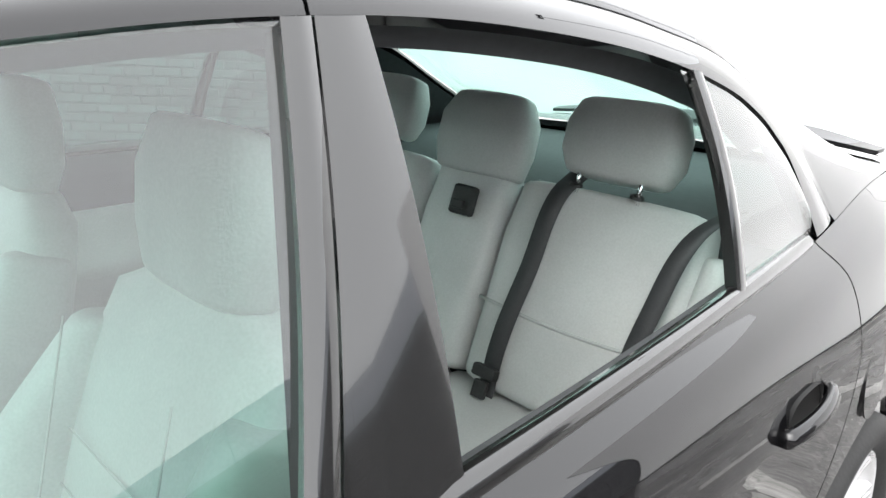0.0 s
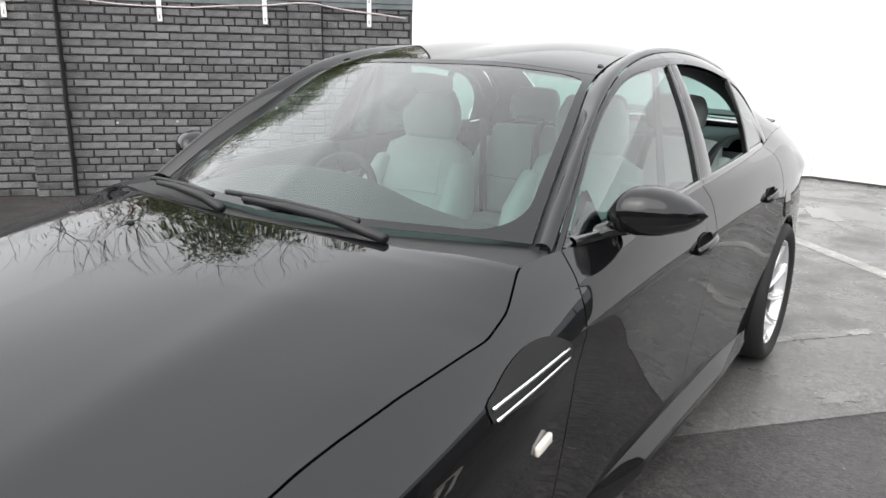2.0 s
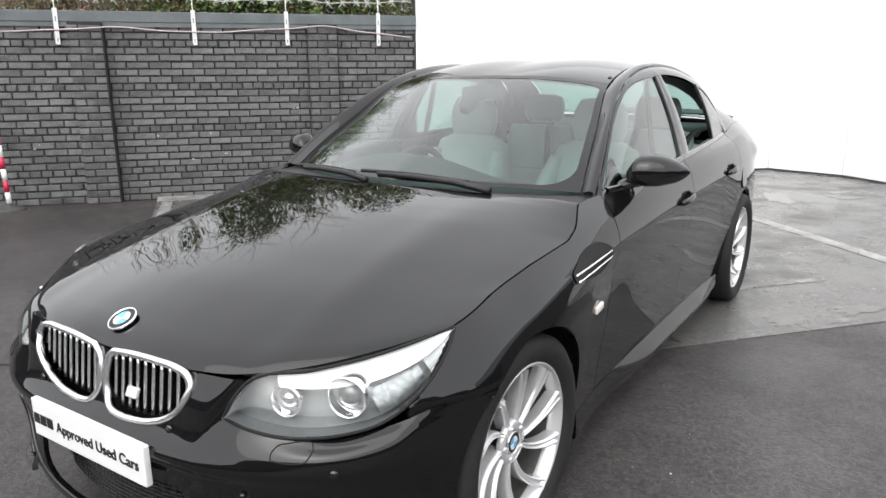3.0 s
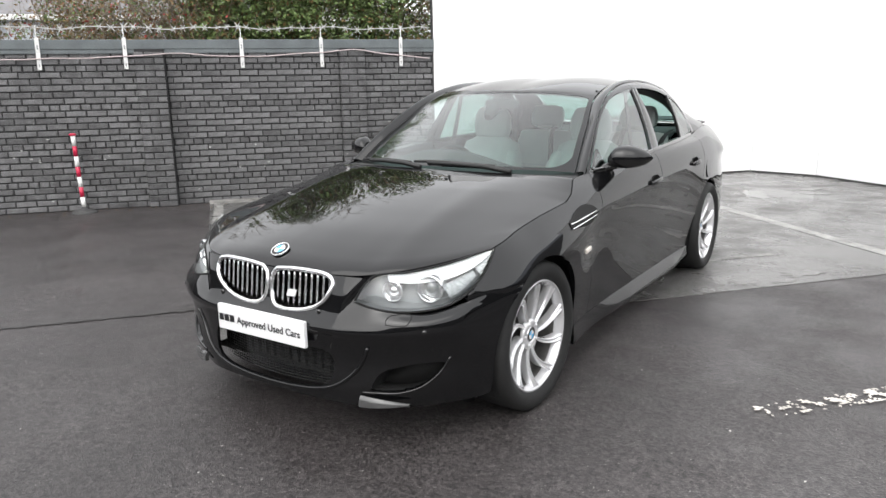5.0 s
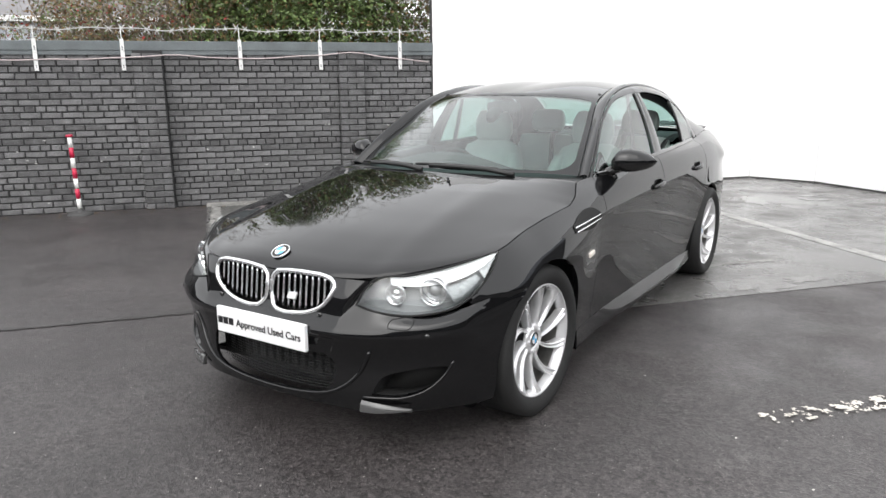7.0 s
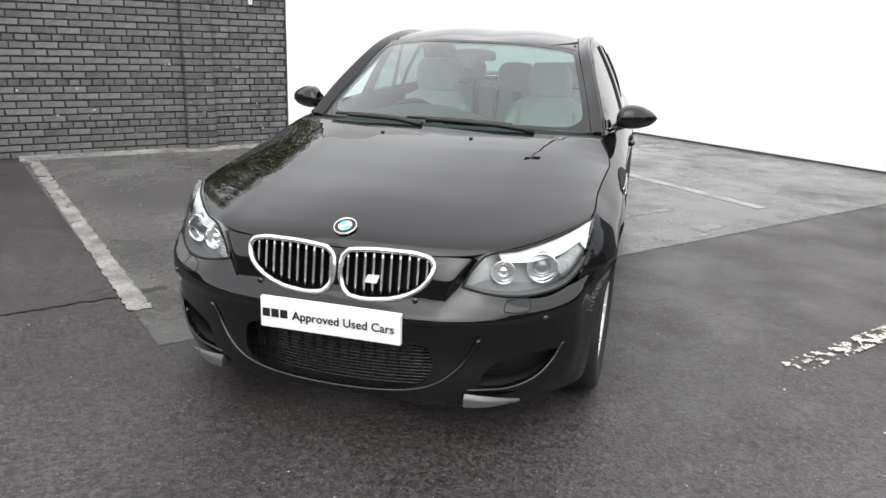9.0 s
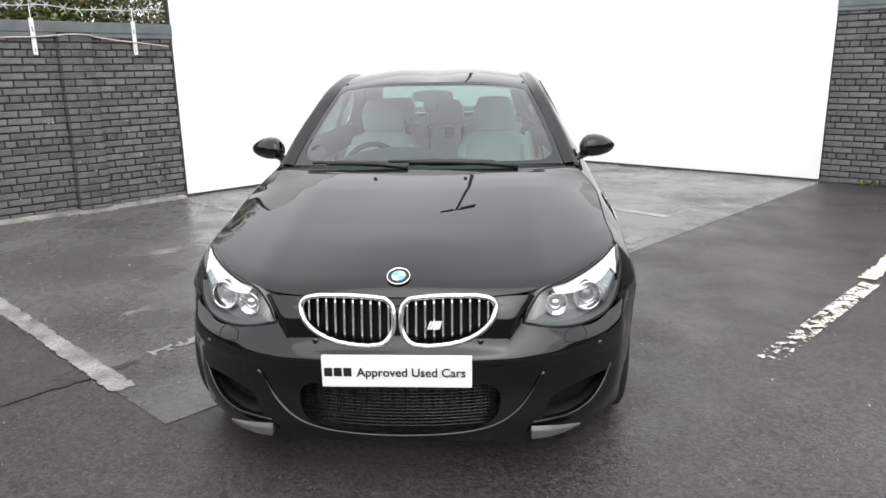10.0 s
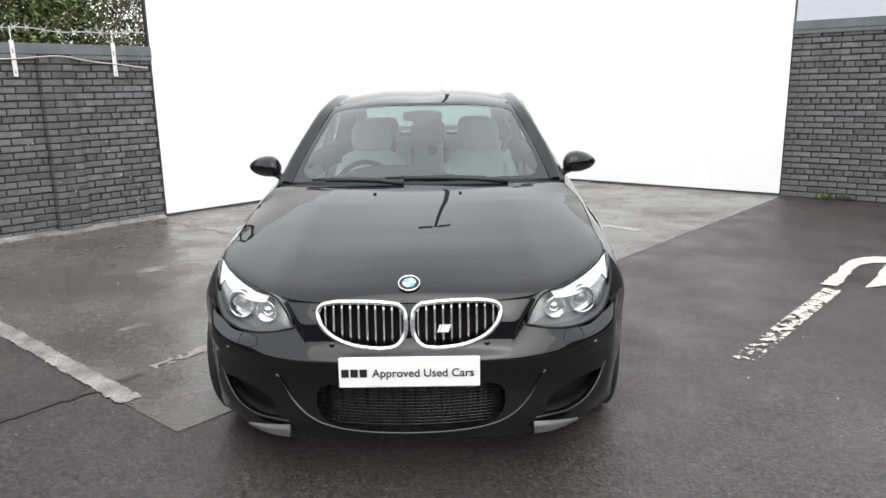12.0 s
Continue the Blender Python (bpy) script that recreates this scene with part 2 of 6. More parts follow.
def ragged(a, b, width, z, worn=0.0, step=0.03, seed=1):
    """Ragged paint flakes along a line on the ground, from a to b; worn: the share that has gone."""
    rnd = random.Random(seed)
    bm = bmesh.new()
    a, b = Vector((*a, z)), Vector((*b, z))
    d = (b - a).normalized()
    s = Vector((-d.y, d.x, 0))
    n = int((b - a).length / step)
    rows = max(2, int(width / step))
    grid = {}
    for i in range(n + 1):
        for j in range(rows + 1):
            e = 0.35 if 0 < i < n and 0 < j < rows else 0.55
            p = a + d * step * (i + rnd.uniform(-e, e)) + s * (width * (j / rows - 0.5) + step * rnd.uniform(-e, e) * 0.7)
            grid[i, j] = p
    made = {}
    for i in range(n):
        share = worn(i / n) if callable(worn) else worn
        for j in range(rows):
            c = (grid[i, j] + grid[i + 1, j + 1]) / 2
            if noise.noise(c * (11 if step > 0.015 else 22) + Vector((seed, 0, 0))) * 0.5 + 0.5 + rnd.uniform(-0.15, 0.15) < share:
                continue
            quad = [(i, j), (i + 1, j), (i + 1, j + 1), (i, j + 1)]
            for q in quad:
                if q not in made:
                    made[q] = bm.verts.new(grid[q])
            bm.faces.new([made[q] for q in quad])
    bmesh.ops.recalc_face_normals(bm, faces=bm.faces)
    if bm.faces and bm.faces[0].normal.z < 0:
        bmesh.ops.reverse_faces(bm, faces=bm.faces)
    return bm


def painted_line(name, bm, mat, label):
    return tagged(link_mesh(name, bm, mat), label, "road marking", kind="structure")


painted_line("bay_line", ragged((-1.435, 0.03), (-5.09, 3.14), 0.112, 0.008, lambda f: 0.06 + 0.25 * f, 0.022, seed=3), faded_paint, "faded white painted bay line")
painted_line("bay_line", ragged((0.2, 5.93), (2.15, 4.03), 0.13, 0.0065, lambda f: 0.04 + 0.12 * f, 0.018, seed=4), thin_paint, "faint white painted bay line")
painted_line("bay_line", ragged((-1.5, 0.45), (-0.6, 1.75), 0.08, 0.008, 0.42, seed=5), faded_paint, "almost worn-away painted line")
painted_line("bay_line", ragged((-3.14, 5.03), (-1.9, 4.0), 0.08, 0.008, 0.42, seed=6), faded_paint, "almost worn-away painted line")
painted_line("bay_line", ragged((0.75, 2.98), (1.30, 3.62), 0.07, 0.0065, 0.15, 0.022, seed=8), faded_paint, "almost worn-away painted line")
painted_line("arrow_shaft", ragged((1.745, 0.425), (2.95, 1.775), 0.118, 0.008, lambda f: 0.66 - 0.34 * f, 0.011, seed=7), road_paint, "flaking white painted arrow shaft on asphalt")
bm = bmesh.new()
OUT = [(2.93, 1.91), (3.06, 2.06), (3.20, 2.22), (3.45, 2.54), (3.64, 2.70), (3.82, 2.75), (4.02, 2.71), (4.22, 2.58)]
INN = [(3.03, 1.85), (3.13, 1.97), (3.23, 2.10), (3.45, 2.38), (3.61, 2.51), (3.78, 2.53), (3.93, 2.50), (4.08, 2.41)]
rnd = random.Random(9)
for i in range(len(OUT) - 1):
    cuts = []
    for a in (0, 1):
        o, n_ = Vector((*OUT[i + a], 0.008)), Vector((*INN[i + a], 0.008))
        cuts.append([o.lerp(n_, j / 4) for j in range(5)])
    for j in range(4):
        for k in range(6):
            u0, u1 = k / 6, (k + 1) / 6
            q = [cuts[0][j].lerp(cuts[1][j], u0), cuts[0][j].lerp(cuts[1][j], u1), cuts[0][j + 1].lerp(cuts[1][j + 1], u1), cuts[0][j + 1].lerp(cuts[1][j + 1], u0)]
            bm.faces.new([bm.verts.new(p) for p in q])
tri = [Vector((3.20, 1.79, 0.008)), Vector((3.43, 1.86, 0.008)), Vector((3.95, 2.42, 0.008)), Vector((3.76, 2.47, 0.008))]
for k in range(8):
    q = [tri[0].lerp(tri[3], k / 8), tri[1].lerp(tri[2], k / 8), tri[1].lerp(tri[2], (k + 1) / 8), tri[0].lerp(tri[3], (k + 1) / 8)]
    bm.faces.new([bm.verts.new(p) for p in q])
bmesh.ops.remove_doubles(bm, verts=bm.verts, dist=0.001)
for v in bm.verts:
    if v.is_boundary:
        v.co += Vector((rnd.uniform(-0.010, 0.010), rnd.uniform(-0.010, 0.010), 0))
bmesh.ops.recalc_face_normals(bm, faces=bm.faces)
if bm.faces[0].normal.z < 0:
    bmesh.ops.reverse_faces(bm, faces=bm.faces)
painted_line("arrow_head", bm, road_paint, "white painted bent arrow head on asphalt")


# tar seam, puddles, cement edging along the foot of the wall
painted_line("tar_seam", ragged((-5.2, -4.0), (-1.52, 0.36), 0.05, 0.006, 0.0, 0.03, seed=12), seam_tar, "dark tar seam across the asphalt")


def puddle_sheet(x, y, long, wide, turn, seed, mat=None):
    """A thin film of water, or a flat pale patch, with a ragged rim."""
    r = random.Random(seed)
    bm = bmesh.new()
    rim = []
    for k in range(72):
        a = 2 * math.pi * k / 72
        f = 0.72 + 0.55 * noise.noise(Vector((math.cos(a) * 1.6 + seed * 3.1, math.sin(a) * 1.6, 0))) + 0.25 * noise.noise(Vector((math.cos(a) * 5 + seed, math.sin(a) * 5, 2)))
        u, v = long * f * math.cos(a), wide * f * math.sin(a)
        rim.append(bm.verts.new((x + u * math.cos(turn) - v * math.sin(turn), y + u * math.sin(turn) + v * math.cos(turn), 0.006)))
    bm.faces.new(rim)
    bm.normal_update()
    if bm.faces[:][0].normal.z < 0:
        bmesh.ops.reverse_faces(bm, faces=bm.faces)
    if mat is None:
        tagged(link_mesh("puddle", bm, puddle), "shallow puddle of rainwater on worn concrete", "puddle", kind="structure")
    else:
        tagged(link_mesh("cement_patch", bm, mat), "pale ragged patch on the bay floor", "floor patch", kind="structure")


for k, (x, y, a, b, turn) in enumerate(((0.56, 6.92, 0.66, 0.20, -1.2), (1.22, 7.30, 0.26, 0.10, 0.4), (1.12, 7.65, 0.24, 0.08, 0.8))):
    puddle_sheet(x, y, a, b, turn, k + 1)
for k, (x, y, a, b, turn) in enumerate(((-2.38, 2.70, 0.20, 0.12, 0.6), (-2.10, 2.28, 0.07, 0.03, 0.3), (-1.92, 1.15, 0.12, 0.05, 0.9))):
    puddle_sheet(x, y, a, b, turn, k + 21, pale_patch)
# paler, smoother patches on the bay floor to the right of the car
for k, (x, y, a, b, turn) in enumerate(((1.27, 2.60, 0.17, 0.07, 0.95), (1.60, 3.08, 0.24, 0.09, 0.85), (1.52, 2.78, 0.14, 0.045, 0.85))):
    puddle_sheet(x, y, a, b, turn, k + 41, pale_smooth)
bm = bmesh.new()
rnd = random.Random(17)
top_, low_, foot_ = [], [], []
for k in range(140):
    s_ = 2.46 + (LEFT_LEN - 2.51) * k / 139
    w = 0.13 + 0.05 * noise.noise(Vector((s_ * 2.1, 0, 3))) + 0.03 * noise.noise(Vector((s_ * 11, 0, 3)))
    w += 0.085 if 4.18 < s_ < 4.55 else 0
    top_.append(bm.verts.new((s_, -0.01, 0.035)))
    low_.append(bm.verts.new((s_, w * 0.6, 0.022)))
    foot_.append(bm.verts.new((s_, w, -0.002)))
for k in range(139):
    bm.faces.new((top_[k], top_[k + 1], low_[k + 1], low_[k]))
    bm.faces.new((low_[k], low_[k + 1], foot_[k + 1], foot_[k]))
bmesh.ops.recalc_face_normals(bm, faces=bm.faces)
tagged(link_mesh("cement_edging", bm, cement_edge, smooth=True), "rough pale cement fillet along the foot of the brick wall", "cement edging", kind="structure").matrix_world = LEFT

# ---- walls ----
bm = bmesh.new()
box(bm, (-9, -0.25, -0.1), (LEFT_LEN, -0.012, 1.9))
wall_left = tagged(link_mesh("wall_left", bm, mortar), "black painted brick yard wall with piers", "brick wall", kind="structure")
wall_left.matrix_world = LEFT
bm = bmesh.new()
box(bm, (0.0, -0.25, -0.1), (10, -0.012, 2.12))
wall_right = tagged(link_mesh("wall_right", bm, mortar), "black painted brick yard wall", "brick wall", kind="structure")
wall_right.matrix_world = RIGHT
# plain walls that close the yard where the camera never looks
bm = bmesh.new()
for a, b, h in (((12.3, 0.3), (9.0, -9.0), 2.3), ((9.0, -9.0), (-8.0, -9.5), 2.6), ((-8.0, -9.5), (-12.7, -5.5), 2.4)):
    m, length = wall_frame(b, a)
    box(bm, (0, -0.25, -0.1), (length, 0, h), m)
tagged(link_mesh("wall_back", bm, brick_paint), "plain dark brick walls closing the yard", "brick wall", kind="structure")

for name, frame_m, x0, x1, z in (("coping", LEFT, -9.0, LEFT_LEN, 1.9), ("coping", RIGHT, 0.0, 10.0, 2.12)):
    bm = bmesh.new()
    box(bm, (x0, -0.27, z), (x1, 0.03, z + 0.11), bevel=0.006)
    box(bm, (x0, 0.01, z - 0.05), (x1, 0.022, z), bevel=0.003)
    tagged(link_mesh(name, bm, coping_paint), "grey-green painted steel wall capping", "wall coping", kind="structure").matrix_world = frame_m

# ---- white screens ----
def screen(a, b, seams, height=3.7, ends=(True, True)):
    m, length = wall_frame(a, b)
    root = tagged(new("backdrop_screen"), "tall matt white painted backdrop panel standing on the yard floor", "screen", kind="structure")
    root.matrix_world = m
    cuts = [0.0] + list(seams) + [length]
    for c0, c1 in zip(cuts, cuts[1:]):
        bm = bmesh.new()
        box(bm, (c0 + (0.0005 if c0 else 0.003), -0.05, 0.03), (c1 - (0.0005 if c1 < length else 0.003), 0.0, height), bevel=0.0004)
        part("panel", bm, screen_paint, root, smooth=False)
    for c in cuts:
        bm = bmesh.new()
        box(bm, (max(c - 0.03, 0.004), -0.075, 0.03), (min(c + 0.03, length - 0.004), -0.052, height - 0.02))
        part("batten", bm, dark_trim, root, "dark batten behind the joint", smooth=False)
    bm = bmesh.new()
    box(bm, (0, -0.06, 0.0), (length, -0.004, 0.03))
    part("base_rail", bm, dark_trim, root, "dark steel base rail", smooth=False)
    if ends[0]:
        bm = bmesh.new()
        box(bm, (-0.02, -0.06, 0.0), (-0.001, 0.004, height))
        part("edge_strip", bm, dark_trim, root, "dark edge strip", smooth=False)
    if ends[1]:
        bm = bmesh.new()
        box(bm, (length + 0.001, -0.06, 0.0), (length + 0.012, 0.004, height))
        part("edge_strip", bm, dark_trim, root, "dark edge strip", smooth=False)
    return root


screen(WALL_B, CORNER_1, (0.8, 2.0, 3.2, 4.4), ends=(True, False))
screen(CORNER_1, CORNER_2, (), ends=(False, False))
screen(CORNER_2, WALL_R, (1.2, 2.4, 3.6), ends=(False, True))


# ---- car: surface tools ----
from mathutils.bvhtree import BVHTree


def paint_material():
    m = material("black_metallic_paint", (0.004, 0.004, 0.0045), 0.018, grain=0.3, grain_size=900)
    m.node_tree.nodes["Principled BSDF"].inputs["IOR"].default_value = 1.52
    return m


def pane_material(name, tint, gloss=1.0, steep=3.0):
    """Thin glass: what shows through is tinted, what it mirrors grows towards its edges."""
    m = bpy.data.materials.new(name)
    m.use_nodes = True
    nt = m.node_tree
    nt.nodes.remove(nt.nodes["Principled BSDF"])
    clear, shiny = nt.nodes.new("ShaderNodeBsdfTransparent"), nt.nodes.new("ShaderNodeBsdfGlossy")
    clear.inputs["Color"].default_value = (*tint, 1)
    shiny.inputs["Roughness"].default_value = 0.004
    lw, mix = nt.nodes.new("ShaderNodeLayerWeight"), nt.nodes.new("ShaderNodeMixShader")
    lw.inputs["Blend"].default_value = 0.5
    power, sc = nt.nodes.new("ShaderNodeMath"), nt.nodes.new("ShaderNodeMath")
    power.operation, sc.operation = "POWER", "MULTIPLY_ADD"
    power.inputs[1].default_value = steep
    sc.inputs[1].default_value, sc.inputs[2].default_value = 0.85 * gloss, 0.08 * gloss
    nt.links.new(lw.outputs["Facing"], power.inputs[0])
    nt.links.new(power.outputs[0], sc.inputs[0])
    nt.links.new(sc.outputs[0], mix.inputs[0])
    nt.links.new(clear.outputs[0], mix.inputs[1])
    nt.links.new(shiny.outputs[0], mix.inputs[2])
    nt.links.new(mix.outputs[0], nt.nodes["Material Output"].inputs["Surface"])
    m.diffuse_color = (*tint, 1)
    return m


car_paint = paint_material()
gloss_black = material("gloss_black_trim", (0.008, 0.008, 0.008), 0.12, coat=0.6)
soft_black = material("black_rubber_and_plastic", (0.018, 0.018, 0.018), 0.6, grain=0.15, grain_size=150)
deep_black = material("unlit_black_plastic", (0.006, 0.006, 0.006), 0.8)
tyre_rubber = material("tyre_rubber", (0.010, 0.010, 0.010), 0.75, grain=0.2, grain_size=120, stain=0.2, stain_size=8, bump=0.2)
chrome = material("bright_chrome", (0.82, 0.82, 0.83), 0.06, 1.0)
soft_chrome = material("brushed_chrome", (0.86, 0.86, 0.87), 0.27, 1.0)
alloy = material("silver_alloy", (0.78, 0.78, 0.79), 0.24, 0.6, grain=0.03, grain_size=60, coat=0.3)
# silver barrel alloy, darkened for the shade inside the rim
shaded_alloy = material("shade_darkened_alloy", (0.11, 0.108, 0.105), 0.42, 0.5, grain=0.15, grain_size=40, stain=0.25, stain_size=14)
brake_steel = material("brake_disc_steel", (0.07, 0.068, 0.066), 0.45, 0.6, grain=0.15, grain_size=80)
lamp_chrome = material("lamp_reflector", (0.9, 0.9, 0.91), 0.1, 1.0)
lamp_white = material("white_lamp_strip", (0.88, 0.89, 0.9), 0.2, coat=0.5)
lamp_grey = material("grey_lamp_housing", (0.19, 0.195, 0.20), 0.4, 0.2, grain=0.08, grain_size=60)
lamp_satin = material("frosted_lamp_reflector", (0.27, 0.28, 0.285), 0.32, 0.7, grain=0.35, grain_size=70, bump=0.5)
fin_grey = material("dull_radiator_grey", (0.04, 0.04, 0.04), 0.5, 0.4, grain=0.3, grain_size=90)
# gloss black flap; its grey stands for mirrored sky
flap_sky_grey = material("sky_greyed_splitter", (0.06, 0.06, 0.06), 0.25, coat=0.5, grain=0.06, grain_size=40)
lamp_lens = material("dark_lamp_lens", (0.12, 0.125, 0.13), 0.08, 0.6, coat=1.0)
marker_lens = material("clear_orange_marker", (0.80, 0.74, 0.67), 0.15, coat=0.8)
plate_white = material("white_number_plate", (0.82, 0.82, 0.82), 0.3, coat=0.3)
plate_ink = material("black_plate_ink", (0.012, 0.012, 0.014), 0.4)
badge_blue = material("badge_blue", (0.12, 0.42, 0.72), 0.2, coat=0.6)
badge_white = material("badge_white", (0.8, 0.8, 0.8), 0.2, coat=0.6)
glass = pane_material("green_tinted_glass", (0.40, 0.545, 0.505), 1.15)
screen_glass = pane_material("laminated_green_glass", (0.49, 0.64, 0.605), 1.0)
rear_glass = pane_material("dark_green_glass", (0.42, 0.62, 0.57))
lamp_glass = pane_material("clear_lamp_glass", (0.93, 0.95, 0.95), 0.9)
frit = material("black_glass_print", (0.006, 0.006, 0.0065), 0.02)
wiper_black = material("black_wiper_rubber", (0.007, 0.007, 0.007), 0.5, grain=0.2, grain_size=120)


def spline(ts, vals, t):
    """A smooth curve through vals at the stations ts, at t."""
    ts, vals, t = np.asarray(ts, float), np.asarray(vals, float), np.clip(np.asarray(t, float), ts[0], ts[-1])
    d = np.diff(ts)
    s = np.diff(vals, axis=0) / d.reshape(-1, *[1] * (vals.ndim - 1))
    g = np.empty_like(vals)
    g[0], g[-1] = s[0], s[-1]
    w = (d[:-1] / (d[:-1] + d[1:])).reshape(-1, *[1] * (vals.ndim - 1))
    g[1:-1] = s[:-1] * (1 - w) + s[1:] * w
    i = np.clip(np.searchsorted(ts, t, side="right") - 1, 0, len(ts) - 2)
    h = d[i].reshape(t.shape + (1,) * (vals.ndim - 1))
    u = ((t - ts[i]) / d[i]).reshape(t.shape + (1,) * (vals.ndim - 1))
    return ((2 * u**3 - 3 * u**2 + 1) * vals[i] + (u**3 - 2 * u**2 + u) * h * g[i] + (3 * u**2 - 2 * u**3) * vals[i + 1] + (u**3 - u**2) * h * g[i + 1])


def curve(points, n, even=True):
    """n points along a smooth curve through points."""
    p = np.asarray(points, float)
    ts = np.concatenate([[0], np.cumsum(np.linalg.norm(np.diff(p, axis=0), axis=1))]) if even else np.arange(len(p), dtype=float)
    return spline(ts, p, np.linspace(0, ts[-1], n))


def coons(c0, c1, d0, d1):
    """A patch between the curves c0, c1 (along u) and d0, d1 (along v)."""
    n, m = len(c0), len(d0)
    u, v = np.linspace(0, 1, n)[:, None, None], np.linspace(0, 1, m)[None, :, None]
    lc = (1 - v) * c0[:, None] + v * c1[:, None]
    ld = (1 - u) * d0[None] + u * d1[None]
    b = (1 - u) * (1 - v) * c0[0] + u * (1 - v) * c0[-1] + (1 - u) * v * c1[0] + u * v * c1[-1]
    return lc + ld - b


def ribbon(a, b, m=6, crown=(0, 0, 0)):
    """A strip between two curves of as many points, bowed by crown in its middle."""
    v = np.linspace(0, 1, m)[None, :, None]
    bow = np.asarray(crown, float) * 4 * v * (1 - v)
    return a[:, None] * (1 - v) + b[:, None] * v + bow


def sheet(*grids, out=None):
    """A mesh of one or more grids of points. out: the side that its outer face turns to."""
    bm = bmesh.new()
    for g in grids:
        n, m = g.shape[:2]
        vs = [[bm.verts.new(g[i, j]) for j in range(m)] for i in range(n)]
        fs = [bm.faces.new((vs[i][j], vs[i + 1][j], vs[i + 1][j + 1], vs[i][j + 1])) for i in range(n - 1) for j in range(m - 1)]
        if out is not None:
            bm.normal_update()
            o = Vector(out)
            if sum(f.normal.dot(o) * f.calc_area() for f in fs) < 0:
                bmesh.ops.reverse_faces(bm, faces=fs)
    bm.normal_update()
    return bm


def opening(bm, outline, ax=(1, 2)):
    """Cuts a hole with an outline, given in two of the axes, through a sheet; its rim follows the outline."""
    p = np.asarray(outline, float)
    q = np.roll(p, -1, axis=0)

    def inside(c):
        hit = (p[:, 1] > c[1]) != (q[:, 1] > c[1])
        with np.errstate(divide="ignore", invalid="ignore"):
            xs = (q[:, 0] - p[:, 0]) * (c[1] - p[:, 1]) / (q[:, 1] - p[:, 1]) + p[:, 0]
        return np.sum(hit & (c[0] < xs)) % 2 == 1

    was = {v for e in bm.edges if len(e.link_faces) == 1 for v in e.verts}
    lo, hi = p.min(0), p.max(0)
    gone = []
    for f in bm.faces:
        c = f.calc_center_median()
        c = np.array((c[ax[0]], c[ax[1]]))
        if (c > lo).all() and (c < hi).all() and inside(c):
            gone.append(f)
    touched = {v for f in gone for v in f.verts}
    bmesh.ops.delete(bm, geom=gone, context="FACES")
    for v in touched:
        if not v.is_valid or not v.link_faces:
            continue
        c = np.array((v.co[ax[0]], v.co[ax[1]]))
        d = q - p
        t = np.clip(((c - p) * d).sum(1) / (d * d).sum(1), 0, 1)
        near = p + t[:, None] * d
        k = np.argmin(((near - c) ** 2).sum(1))
        if np.linalg.norm(near[k] - c) < 0.03:
            keep = v in was
            for a, val in zip(ax, near[k]):
                if not keep or abs(v.co[a] - val) < 0.02:
                    v.co[a] = val
    bm.normal_update()


def flange(bm, depth=0.012):
    """Turns the sheet's rim inwards, as pressed steel is."""
    bm.normal_update()
    edges = [e for e in bm.edges if len(e.link_faces) == 1]
    nrm = {v: v.normal.copy() for e in edges for v in e.verts}
    old = list(nrm)
    for e in edges:
        e.smooth = False
    r = bmesh.ops.extrude_edge_only(bm, edges=edges)
    tree = {tuple(round(c, 6) for c in v.co): nrm[v] for v in old}
    for v in r["geom"]:
        if isinstance(v, bmesh.types.BMVert):
            v.co -= tree[tuple(round(c, 6) for c in v.co)] * depth
    bm.normal_update()
    return bm


def mirrored(bm):
    b = bm.copy()
    bmesh.ops.scale(b, vec=(-1, 1, 1), verts=b.verts)
    bmesh.ops.reverse_faces(b, faces=b.faces)
    return b


def pair(name, bm, mat, parents, label="", smooth=True):
    """The same part on both sides of the car."""
    if not isinstance(parents, (tuple, list)):
        parents = (parents, parents)
    other = mirrored(bm)
    return part(name, bm, mat, parents[0], label, smooth), part(name, other, mat, parents[1], label, smooth)


def both(g):
    """A grid that begins on the car's middle line, carried on to its other side."""
    m = g[:, 1:].copy()
    m[..., 0] *= -1
    return np.concatenate([m[:, ::-1], g], axis=1)


def lathe(bm, profile, sides, centre=(0, 0, 0), arc=None):
    """A turned body round the x axis; profile: (x, radius)."""
    rings = []
    for x, r in profile:
        rings.append([bm.verts.new((centre[0] + x, centre[1] + r * math.cos(2 * math.pi * k / sides), centre[2] + r * math.sin(2 * math.pi * k / sides))) for k in range(sides)])
    for a, b in zip(rings, rings[1:]):
        for k in range(sides):
            bm.faces.new((a[k], b[k], b[(k + 1) % sides], a[(k + 1) % sides]))
    return bm


# ---- car: the body, nose towards -y, its middle on x = 0, front axle on y = 0 ----
FRONT_HUB, REAR_HUB, HUB_Z, ARCH = 0.0, 2.889, 0.343, 0.370
SIDE_Y = [-0.48, -0.30, 0.0, 0.35, 0.62, 0.95, 1.65, 2.30, 2.75, 3.20, 3.60, 3.92]
SIDE_X = [[.740, .806, .803, .795, .786, .838, .850, .826, .792, .745, .70, .64],
          [.764, .834, .857, .859, .862, .880, .888, .882, .864, .830, .780, .705],
          [.790, .876, .909, .912, .910, .912, .915, .914, .908, .884, .850, .765],
          [.800, .888, .919, .919, .909, .911, .914, .914, .912, .888, .842, .765],
          [.826, .896, .926, .918, .892, .890, .893, .900, .920, .900, .852, .78],
          [.822, .888, .910, .892, .866, .862, .864, .878, .906, .892, .852, .785],
          [.800, .862, .885, .868, .846, .842, .844, .856, .882, .882, .850, .78]]
